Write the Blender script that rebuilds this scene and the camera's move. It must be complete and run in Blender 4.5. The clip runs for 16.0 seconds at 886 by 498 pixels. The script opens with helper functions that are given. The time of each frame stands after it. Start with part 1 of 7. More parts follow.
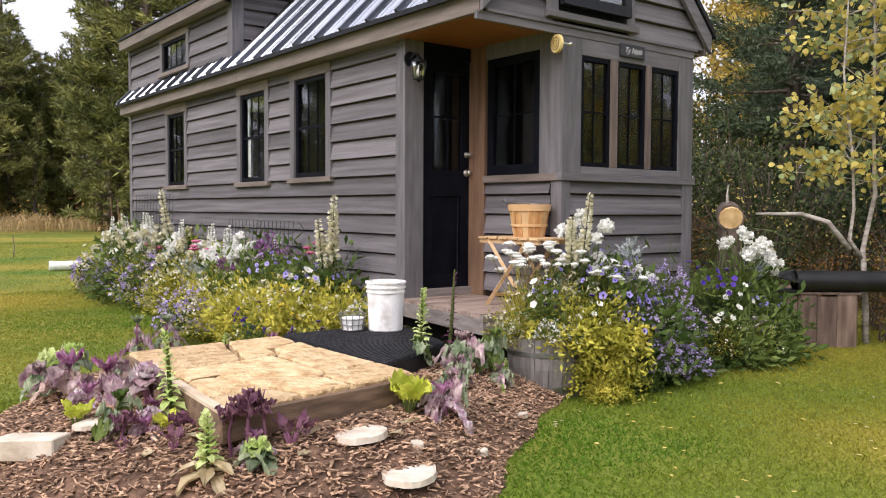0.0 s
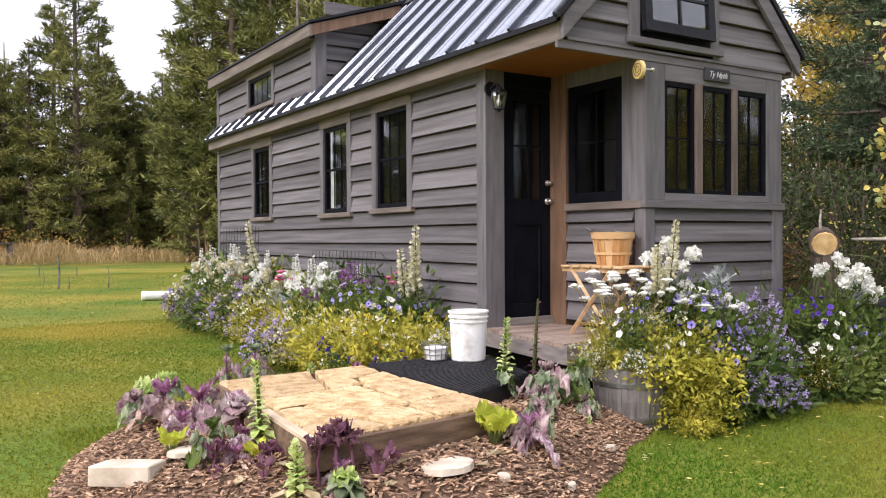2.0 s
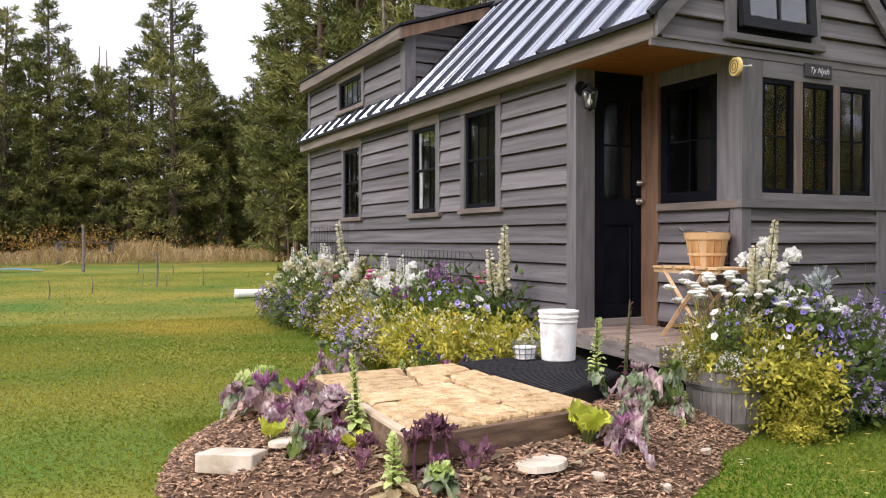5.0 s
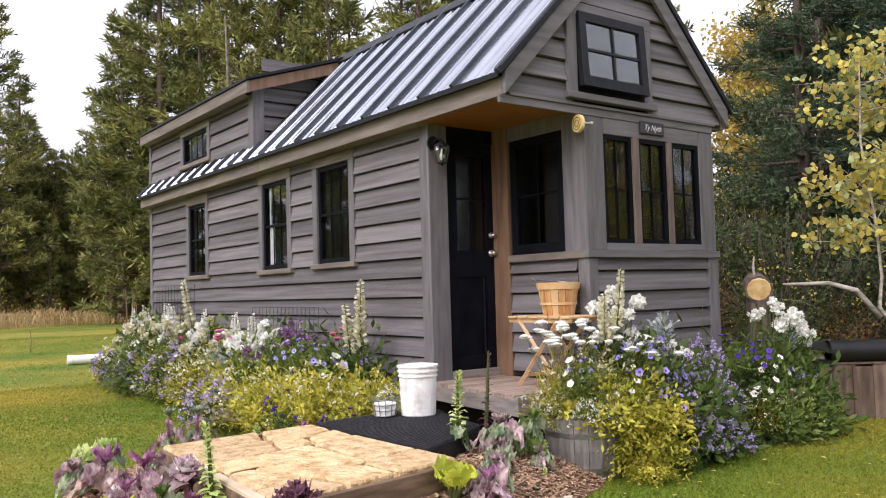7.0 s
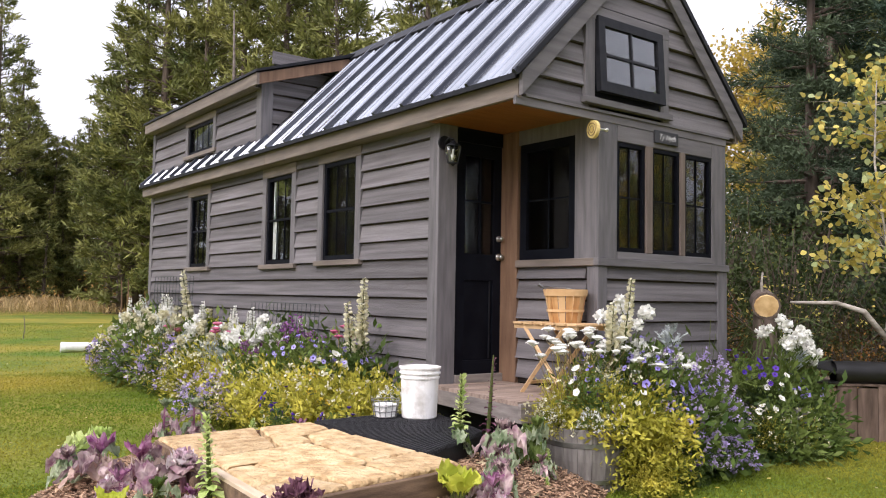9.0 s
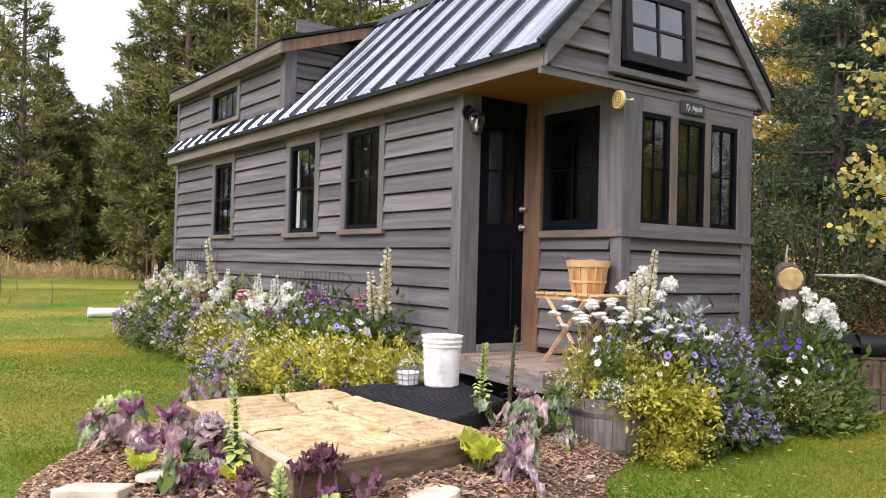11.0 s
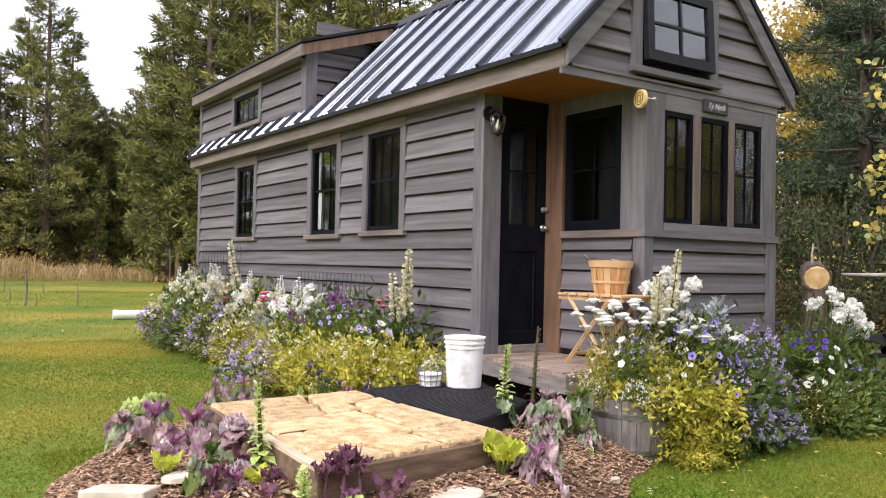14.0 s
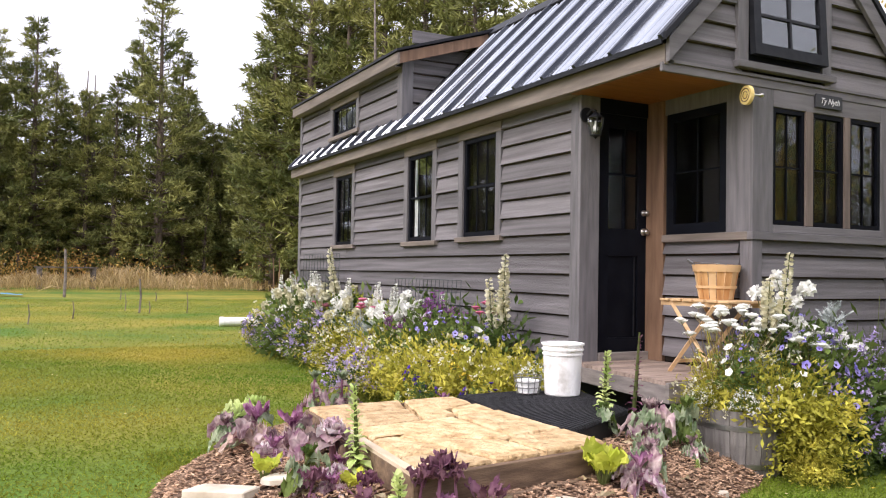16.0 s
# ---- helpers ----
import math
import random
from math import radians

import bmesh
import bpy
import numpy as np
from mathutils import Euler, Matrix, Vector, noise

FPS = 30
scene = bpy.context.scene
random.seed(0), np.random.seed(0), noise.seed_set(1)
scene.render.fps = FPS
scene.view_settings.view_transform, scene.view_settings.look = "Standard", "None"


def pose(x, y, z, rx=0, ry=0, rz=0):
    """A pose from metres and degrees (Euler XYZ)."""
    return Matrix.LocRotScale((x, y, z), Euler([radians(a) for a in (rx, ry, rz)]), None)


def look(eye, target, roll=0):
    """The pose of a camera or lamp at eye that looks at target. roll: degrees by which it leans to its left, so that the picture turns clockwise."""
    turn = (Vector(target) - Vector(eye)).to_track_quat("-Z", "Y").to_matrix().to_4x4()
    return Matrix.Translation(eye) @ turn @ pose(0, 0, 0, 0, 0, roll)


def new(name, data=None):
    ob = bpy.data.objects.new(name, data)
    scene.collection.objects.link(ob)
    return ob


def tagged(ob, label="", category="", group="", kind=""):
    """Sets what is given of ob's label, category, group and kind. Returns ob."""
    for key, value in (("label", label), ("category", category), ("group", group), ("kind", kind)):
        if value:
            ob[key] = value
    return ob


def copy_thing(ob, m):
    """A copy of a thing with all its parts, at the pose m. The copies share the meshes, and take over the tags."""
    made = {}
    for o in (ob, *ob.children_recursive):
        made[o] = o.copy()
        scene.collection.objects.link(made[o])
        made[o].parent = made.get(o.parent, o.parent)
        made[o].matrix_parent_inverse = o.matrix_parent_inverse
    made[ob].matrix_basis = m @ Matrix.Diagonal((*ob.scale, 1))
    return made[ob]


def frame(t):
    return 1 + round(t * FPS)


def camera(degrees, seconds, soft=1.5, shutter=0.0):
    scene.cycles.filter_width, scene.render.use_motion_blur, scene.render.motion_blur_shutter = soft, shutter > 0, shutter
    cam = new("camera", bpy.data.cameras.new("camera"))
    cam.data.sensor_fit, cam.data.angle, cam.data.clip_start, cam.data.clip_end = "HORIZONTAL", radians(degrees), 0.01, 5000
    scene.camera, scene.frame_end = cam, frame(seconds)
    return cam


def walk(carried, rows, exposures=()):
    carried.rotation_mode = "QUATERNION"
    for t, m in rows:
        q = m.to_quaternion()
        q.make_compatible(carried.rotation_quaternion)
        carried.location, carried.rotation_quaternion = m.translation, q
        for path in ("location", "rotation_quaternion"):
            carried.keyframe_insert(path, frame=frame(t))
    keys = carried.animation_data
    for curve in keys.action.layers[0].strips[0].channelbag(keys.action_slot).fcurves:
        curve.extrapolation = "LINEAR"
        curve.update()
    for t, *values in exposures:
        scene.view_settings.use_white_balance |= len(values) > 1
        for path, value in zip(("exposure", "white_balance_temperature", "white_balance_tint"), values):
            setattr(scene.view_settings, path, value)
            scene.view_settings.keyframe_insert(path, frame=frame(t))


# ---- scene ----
cam = camera(56.2, 16.0, soft=1.1)
PATH = [
    (0, (-4.143, -4.796, 1.322), (-2.928, -3.21, 1.228), 0.3),
    (0.5, (-4.128, -4.821, 1.339), (-2.768, -3.357, 1.244), 0.2),
    (1, (-4.13, -4.87, 1.352), (-2.688, -3.485, 1.301), -0.5),
    (1.5, (-4.152, -4.828, 1.349), (-2.896, -3.272, 1.337), -0.6),
    (2, (-4.169, -4.771, 1.33), (-3.106, -3.077, 1.304), -0.3),
    (2.5, (-4.176, -4.76, 1.326), (-3.166, -3.034, 1.291), -0.6),
    (3, (-4.201, -4.774, 1.327), (-3.245, -3.018, 1.288), -0.7),
    (3.5, (-4.214, -4.783, 1.328), (-3.298, -3.006, 1.288), -0.9),
    (3.7, (-4.213, -4.775, 1.323), (-3.311, -2.99, 1.289), -0.9),
    (5.8, (-4.259, -4.781, 1.316), (-3.345, -3.002, 1.301), 0.8),
    (6, (-4.238, -4.756, 1.321), (-3.282, -3.0, 1.3), 1.0),
    (6.5, (-4.226, -4.75, 1.335), (-3.195, -3.037, 1.377), -0.2),
    (7, (-4.256, -4.694, 1.325), (-3.058, -3.095, 1.427), -1.6),
    (7.5, (-4.292, -4.604, 1.322), (-3.059, -3.034, 1.442), -1.5),
    (8, (-4.29, -4.555, 1.316), (-3.019, -3.012, 1.388), -1.0),
    (8.5, (-4.262, -4.57, 1.327), (-3.039, -2.99, 1.42), 0.2),
    (8.7, (-4.262, -4.561, 1.299), (-3.051, -2.973, 1.413), 0.7),
    (11, (-4.286, -4.571, 1.302), (-3.121, -2.945, 1.341), 1.5),
    (11.5, (-4.29, -4.576, 1.307), (-3.147, -2.934, 1.346), 1.0),
    (12, (-4.282, -4.579, 1.303), (-3.143, -2.935, 1.348), 0.8),
    (12.5, (-4.28, -4.577, 1.305), (-3.141, -2.933, 1.344), 1.1),
    (13, (-4.287, -4.565, 1.298), (-3.15, -2.919, 1.339), 1.1),
    (13.5, (-4.289, -4.566, 1.303), (-3.159, -2.916, 1.344), 1.0),
    (14, (-4.289, -4.563, 1.307), (-3.165, -2.908, 1.346), 1.2),
    (14.5, (-4.281, -4.556, 1.3), (-3.173, -2.892, 1.349), 1.1),
    (15, (-4.281, -4.566, 1.301), (-3.185, -2.893, 1.345), 1.2),
    (15.5, (-4.256, -4.547, 1.298), (-3.2, -2.848, 1.321), 0.7),
    (16, (-4.243, -4.506, 1.278), (-3.321, -2.732, 1.334), 1.0),
]
walk(cam, [(t, look(eye, target, roll)) for t, eye, target, roll in PATH],
     [(t, s, 6500, 19) for t, s in ((0, 0.79), (0.5, 0.76), (1.5, 0.90), (3, 0.79), (6, 0.76), (6.5, 0.78), (7.5, 0.83), (8.5, 0.83), (11, 0.92), (14.5, 0.92), (16, 0.96))])
# ---- light ----
SUN_EL, SUN_AZ = 46.0, 254.0
world = bpy.data.worlds.new("overcast_sky")
scene.world = world
world.use_nodes = True
wn = world.node_tree.nodes
sky = wn.new("ShaderNodeTexSky")
sky.sky_type, sky.sun_disc = "NISHITA", False
sky.sun_elevation, sky.sun_rotation = radians(SUN_EL), radians(SUN_AZ)
sky.air_density, sky.dust_density = 1.0, 4.0
pale = wn.new("ShaderNodeHueSaturation")
pale.inputs["Saturation"].default_value = 0.14
world.node_tree.links.new(sky.outputs["Color"], pale.inputs["Color"])
veil = wn.new("ShaderNodeMix")
veil.data_type = "RGBA"
veil.inputs["Factor"].default_value = 0.65
veil.inputs["B"].default_value = (7.2, 7.6, 8.5, 1)
world.node_tree.links.new(pale.outputs["Color"], veil.inputs["A"])
wn["Background"].inputs["Strength"].default_value = 0.114
world.node_tree.links.new(veil.outputs["Result"], wn["Background"].inputs["Color"])
sun = new("sun", bpy.data.lights.new("sun", "SUN"))
sun.data.energy, sun.data.angle, sun.data.color = 1.6, radians(50), (1.0, 0.96, 0.9)
sd = Vector((math.sin(radians(SUN_AZ)) * math.cos(radians(SUN_EL)), math.cos(radians(SUN_AZ)) * math.cos(radians(SUN_EL)), math.sin(radians(SUN_EL))))
sun.matrix_world = look(sd * 50, (0, 0, 0))
scene.view_settings.exposure = 0.86

# ---- materials ----
def mat(name, c1, c2, scale=6.0, rough=0.75, bump=0.25, bscale=60.0, metal=0.0, rand=0.12, stretch=(1, 1, 1), thin=0.0, spec=0.4, c3=None, detail=5.0, island=False, depth=0.01):
    """Two-tone noise colour at one scale, fine relief at another, and a little change from object to object."""
    m = bpy.data.materials.new(name)
    m.use_nodes = True
    nt = m.node_tree
    n, link = nt.nodes, nt.links.new
    bsdf = n["Principled BSDF"]
    tc, info = n.new("ShaderNodeTexCoord"), n.new("ShaderNodeObjectInfo")
    mp = n.new("ShaderNodeMapping")
    mp.inputs["Scale"].default_value = stretch
    link(tc.outputs["Object"], mp.inputs["Vector"])
    shift = n.new("ShaderNodeVectorMath")
    shift.operation = "ADD"
    link(mp.outputs["Vector"], shift.inputs[0])
    mul = n.new("ShaderNodeMath")
    mul.operation = "MULTIPLY"
    mul.inputs[1].default_value = 37.0
    link(info.outputs["Random"], mul.inputs[0])
    link(mul.outputs[0], shift.inputs[1])
    nz = n.new("ShaderNodeTexNoise")
    nz.inputs["Scale"].default_value, nz.inputs["Detail"].default_value = scale, detail
    link(shift.outputs["Vector"], nz.inputs["Vector"])
    ramp = n.new("ShaderNodeValToRGB")
    ramp.color_ramp.elements[0].position, ramp.color_ramp.elements[1].position = 0.32, 0.68
    ramp.color_ramp.elements[0].color, ramp.color_ramp.elements[1].color = (*c1, 1), (*c2, 1)
    if c3:
        ramp.color_ramp.elements.new(0.5).color = (*c3, 1)
    link(nz.outputs["Fac"], ramp.inputs["Fac"])
    hsv = n.new("ShaderNodeHueSaturation")
    link(ramp.outputs["Color"], hsv.inputs["Color"])
    rng = n.new("ShaderNodeMapRange")
    rng.inputs["To Min"].default_value, rng.inputs["To Max"].default_value = 1 - rand, 1 + rand
    if island:
        geo = n.new("ShaderNodeNewGeometry")
        link(geo.outputs["Random Per Island"], rng.inputs["Value"])
    else:
        link(info.outputs["Random"], rng.inputs["Value"])
    link(rng.outputs["Result"], hsv.inputs["Value"])
    link(hsv.outputs["Color"], bsdf.inputs["Base Color"])
    bsdf.inputs["Roughness"].default_value, bsdf.inputs["Metallic"].default_value = rough, metal
    bsdf.inputs["Specular IOR Level"].default_value = spec
    if bump:
        fine = n.new("ShaderNodeTexNoise")
        fine.inputs["Scale"].default_value, fine.inputs["Detail"].default_value = bscale, 4.0
        link(shift.outputs["Vector"], fine.inputs["Vector"])
        bp = n.new("ShaderNodeBump")
        bp.inputs["Strength"].default_value, bp.inputs["Distance"].default_value = bump, depth
        link(fine.outputs["Fac"], bp.inputs["Height"])
        link(bp.outputs["Normal"], bsdf.inputs["Normal"])
    if thin:
        tr, mx = n.new("ShaderNodeBsdfTranslucent"), n.new("ShaderNodeMixShader")
        link(hsv.outputs["Color"], tr.inputs["Color"])
        mx.inputs["Fac"].default_value = thin
        link(bsdf.outputs[0], mx.inputs[1])
        link(tr.outputs[0], mx.inputs[2])
        link(mx.outputs[0], n["Material Output"].inputs["Surface"])
    return m


def leafy(name, c1, c2, scale=3.0, rand=0.25, thin=0.3, rough=0.6):
    return mat(name, c1, c2, scale=scale, rough=rough, bump=0.0, rand=rand, thin=thin, spec=0.25, detail=2.0, island=True)


def glass(name, tint=(0.8, 0.85, 0.85), ior=1.47):
    m = bpy.data.materials.new(name)
    m.use_nodes = True
    b = m.node_tree.nodes["Principled BSDF"]
    b.inputs["Base Color"].default_value = (*tint, 1)
    b.inputs["Roughness"].default_value, b.inputs["IOR"].default_value = 0.02, ior
    b.inputs["Transmission Weight"].default_value = 1.0
    return m


SIDE_Y = mat("siding_stain_side", (0.104, 0.094, 0.098), (0.199, 0.182, 0.193), scale=2.2, stretch=(11, 0.35, 11), rough=0.72, bump=0.5, bscale=26, rand=0.3, c3=(0.147, 0.138, 0.143))
SIDE_X = mat("siding_stain_front", (0.104, 0.094, 0.098), (0.199, 0.182, 0.193), scale=2.2, stretch=(0.35, 11, 11), rough=0.72, bump=0.5, bscale=26, rand=0.26, c3=(0.147, 0.138, 0.143))
TRIM = mat("trim_stain", (0.110, 0.105, 0.110), (0.172, 0.163, 0.171), scale=4.0, stretch=(5, 5, 0.6), rough=0.7, bump=0.4, bscale=30, rand=0.1)
TRIM_Y = mat("fascia_stain", (0.135, 0.112, 0.096), (0.24, 0.2, 0.172), scale=3.0, stretch=(6, 0.6, 6), rough=0.7, bump=0.4, bscale=30, rand=0.08)
TRIM_X = mat("band_stain", (0.112, 0.106, 0.110), (0.185, 0.174, 0.182), scale=3.0, stretch=(0.6, 6, 6), rough=0.7, bump=0.4, bscale=30, rand=0.08)
CEDAR = mat("cedar_board", (0.12, 0.068, 0.042), (0.21, 0.125, 0.077), scale=3.0, stretch=(6, 6, 0.7), rough=0.65, bump=0.3, bscale=30)
MULLION = mat("mullion_stain", (0.13, 0.10, 0.085), (0.21, 0.165, 0.14), scale=3.0, stretch=(6, 6, 0.7), rough=0.7, bump=0.3, bscale=30)
CEILWOOD = mat("porch_ceiling_pine", (0.19, 0.072, 0.016), (0.28, 0.115, 0.028), scale=3.0, stretch=(0.6, 6, 6), rough=0.5, bump=0.2)
DECK = mat("deck_wood", (0.2, 0.145, 0.115), (0.38, 0.29, 0.24), scale=4.0, stretch=(0.7, 7, 7), rough=0.8, bump=0.4, bscale=30, rand=0.2)
DECKEDGE = mat("deck_edge_wood", (0.16, 0.14, 0.13), (0.27, 0.24, 0.22), scale=4.0, stretch=(0.7, 1, 7), rough=0.8, bump=0.4, bscale=30)
BLACK = mat("black_paint", (0.0035, 0.004, 0.007), (0.007, 0.008, 0.012), scale=5, rough=0.5, bump=0.1, rand=0.1, spec=0.09)
BLACKMETAL = mat("black_metal", (0.008, 0.009, 0.012), (0.016, 0.017, 0.021), scale=12, rough=0.5, bump=0.1, spec=0.25)
# brown darkened so that rooms look unlit and lap gaps look shaded
SHADE_BOARDS = mat("shade_dark_boards", (0.026, 0.018, 0.013), (0.048, 0.034, 0.024), scale=3, rough=0.8, bump=0.1)
# roof rib colour: the shade on the ribs' near sides is put into it
SHADE_RIBM = mat("shade_dark_seam_metal", (0.035, 0.04, 0.055), (0.07, 0.077, 0.095), scale=3, rough=0.4, metal=0.5, bump=0.05)
ROOFM = mat("galvanised_roofing", (0.42, 0.45, 0.50), (0.60, 0.63, 0.69), scale=1.6, stretch=(1, 3, 1), rough=0.17, bump=0.05, bscale=10, metal=0.9, rand=0.05)
STEEL = mat("satin_nickel", (0.5, 0.49, 0.47), (0.62, 0.6, 0.57), rough=0.28, metal=1.0, bump=0.0)
GLASS = glass("window_glass")
# ior raised so that this pane mirrors the sky more strongly
LOFTGLASS = glass("high_ior_loft_glass", ior=1.8)
CLEAR = glass("lamp_glass", (0.95, 0.95, 0.95))
WHITEPL = mat("white_plastic", (0.84, 0.83, 0.81), (0.93, 0.925, 0.91), scale=9, rough=0.5, bump=0.25, bscale=18, c3=(0.92, 0.915, 0.9))
CURTAIN = mat("white_cloth", (0.7, 0.7, 0.68), (0.8, 0.8, 0.78), rough=0.9, bump=0.2)


# ---- building blocks ----
class Bag:
    """Gathers corners and faces of one mesh."""

    def __init__(self):
        self.v, self.f, self.n = [], [], 0

    def add(self, verts, faces):
        verts = np.asarray(verts, dtype=float).reshape(-1, 3)
        self.v.append(verts)
        self.f += [tuple(int(i) + self.n for i in f) for f in faces]
        self.n += len(verts)
        return self

    def hexa(self, lo, hi):
        """A solid between two rings of four corners."""
        return self.add([*lo, *hi], [(3, 2, 1, 0), (4, 5, 6, 7), (0, 1, 5, 4), (1, 2, 6, 5), (2, 3, 7, 6), (3, 0, 4, 7)])

    def box(self, x0, x1, y0, y1, z0, z1):
        return self.hexa([(x0, y0, z0), (x1, y0, z0), (x1, y1, z0), (x0, y1, z0)], [(x0, y0, z1), (x1, y0, z1), (x1, y1, z1), (x0, y1, z1)])

    def tube(self, points, radii, sides=8, cap=True):
        """A round bar through the points, with a radius at each."""
        pts = [Vector(p) for p in points]
        rings = []
        for i, p in enumerate(pts):
            d = (pts[min(i + 1, len(pts) - 1)] - pts[max(i - 1, 0)]).normalized()
            a = d.orthogonal().normalized() if abs(d.z) < 0.99 else Vector((1, 0, 0))
            if abs(d.z) < 0.99:
                a = d.cross(Vector((0, 0, 1))).normalized()
            b = d.cross(a)
            r = float(radii[i] if hasattr(radii, "__len__") else radii)
            rings += [p + r * (a * math.cos(2 * math.pi * k / sides) + b * math.sin(2 * math.pi * k / sides)) for k in range(sides)]
        faces = [(i * sides + k, i * sides + (k + 1) % sides, (i + 1) * sides + (k + 1) % sides, (i + 1) * sides + k) for i in range(len(pts) - 1) for k in range(sides)]
        if cap:
            faces += [tuple(range(sides))[::-1], tuple((len(pts) - 1) * sides + k for k in range(sides))]
        return self.add(rings, faces)

    def lathe(self, profile, centre=(0, 0, 0), sides=20):
        """A turned body: (radius, height) pairs round the upright through centre."""
        v = [(centre[0] + r * math.cos(2 * math.pi * k / sides), centre[1] + r * math.sin(2 * math.pi * k / sides), centre[2] + z) for r, z in profile for k in range(sides)]
        return self.add(v, [(i * sides + k, i * sides + (k + 1) % sides, (i + 1) * sides + (k + 1) % sides, (i + 1) * sides + k) for i in range(len(profile) - 1) for k in range(sides)])

    def blades(self, p, d, length, width, up=None, sag=0.0, at=0.5):
        """Many pointed leaves: feet p, ways d, lengths and widths; sag bends the tip down."""
        p, d = np.asarray(p, float).reshape(-1, 3), np.asarray(d, float).reshape(-1, 3)
        k = len(p)
        length, width = np.broadcast_to(length, k)[:, None], np.broadcast_to(width, k)[:, None]
        d = d / (np.linalg.norm(d, axis=1, keepdims=True) + 1e-9)
        u = np.random.normal(size=(k, 3)) if up is None else np.broadcast_to(np.asarray(up, float), (k, 3))
        side = np.cross(d, u)
        side /= np.linalg.norm(side, axis=1, keepdims=True) + 1e-9
        mid = p + d * length * at
        tip = p + d * length
        tip[:, 2] -= (sag * length)[:, 0] if np.ndim(sag) == 0 else sag * length[:, 0]
        v = np.stack([p, mid + side * width / 2, tip, mid - side * width / 2], axis=1).reshape(-1, 3)
        q = np.arange(4 * k).reshape(-1, 4)
        self.v.append(v)
        self.f += [tuple(r) for r in (q + self.n).tolist()]
        self.n += 4 * k
        return self

    def rounds(self, p, d, length, width):
        """Many broad round leaves with a short point."""
        p, d = np.asarray(p, float), np.asarray(d, float)
        k = len(p)
        length, width = np.broadcast_to(length, k)[:, None], np.broadcast_to(width, k)[:, None]
        d = d / (np.linalg.norm(d, axis=1, keepdims=True) + 1e-9)
        side = np.cross(d, np.random.normal(size=(k, 3)))
        side /= np.linalg.norm(side, axis=1, keepdims=True) + 1e-9
        v = np.stack([p + d * length * a + side * width * b for a, b in ((0, 0), (0.12, 0.34), (0.42, 0.5), (0.76, 0.3), (1, 0), (0.76, -0.3), (0.42, -0.5), (0.12, -0.34))], axis=1).reshape(-1, 3)
        q = np.arange(8 * k).reshape(-1, 8)
        self.v.append(v)
        self.f += [tuple(r) for r in (q + self.n).tolist()]
        self.n += 8 * k
        return self

    def mesh(self, name, smooth=False):
        me = bpy.data.meshes.new(name)
        me.from_pydata(np.concatenate(self.v).tolist(), [], self.f)
        if smooth:
            me.polygons.foreach_set("use_smooth", [True] * len(me.polygons))
        me.update()
        return me


def part(name, bag, material, parent=None, label="", smooth=False, bevel=0.0):
    """One mesh object under a thing or a part; bevel rounds its edges."""
    me = bag.mesh(name, smooth)
    if bevel:
        bm = bmesh.new()
        bm.from_mesh(me)
        bmesh.ops.bevel(bm, geom=bm.edges[:], offset=bevel, segments=1, affect="EDGES")
        bm.to_mesh(me)
        bm.free()
    me.materials.append(material)
    ob = new(name, me)
    ob.parent = parent
    return tagged(ob, label)


def thing(name, label, category, group="", kind="", at=(0, 0, 0), turn=0.0):
    ob = new(name)
    ob.empty_display_size = 0.1
    ob.matrix_basis = pose(*at, 0, 0, turn)
    return tagged(ob, label, category, group, kind)


def ring(n, r=1.0, z=0.0, phase=0.0):
    return [(r * math.cos(2 * math.pi * i / n + phase), r * math.sin(2 * math.pi * i / n + phase), z) for i in range(n)]


rnd = random.Random(7)
U = rnd.uniform

# ---- the house ----
W, LEN, EAVE, SLOPE, RIDGE = 2.44, 8.78, 2.96, 1.02, 4.43
PX, PY = 0.74, 1.15          # inner corner of the recessed porch
DECKZ = 0.55
house = thing("tiny_house", "small grey-stained timber house with lap siding and metal roof", "house")


def roof_z(x):
    return EAVE + SLOPE * (min(x, W - x) + 0.218)


def shell(bag, axis, at0, at1, lo, hi, z0, z1, holes):
    """A wall slab with rectangular holes; axis names the line along which it runs."""
    cuts = sorted({lo, hi, *[h for o in holes for h in o[:2]]})
    for a, b in zip(cuts, cuts[1:]):
        here = [o for o in holes if o[0] <= a and o[1] >= b]
        spans = [(z0, z1)] if not here else [(z0, here[0][2]), (here[0][3], z1)]
        for s0, s1 in spans:
            if axis == "y":
                bag.box(at0, at1, a, b, s0, s1)
            else:
                bag.box(a, b, at0, at1, s0, s1)


def plank(parent, axis, face, sign, a0, b0, a1, b1, z0, z1, material):
    """One lapped board on the plane face: thick at its lower edge, thin at the top."""
    g = Bag()
    j = U(-0.0015, 0.0015)

    def pt(a, z, off):
        return (face + sign * off, a, z) if axis == "y" else (a, face + sign * off, z)
    sag0, sag1 = U(-0.003, 0.003), U(-0.003, 0.003)
    g.hexa([pt(a0, z0 + sag0, 0.0), pt(b0, z0 + sag1, 0.0), pt(b0, z0 + sag1, 0.036 + j), pt(a0, z0 + sag0, 0.036 + j)],
           [pt(a1, z1, 0.0), pt(b1, z1, 0.0), pt(b1, z1, 0.005), pt(a1, z1, 0.005)])
    return part("plank", g, material, parent)


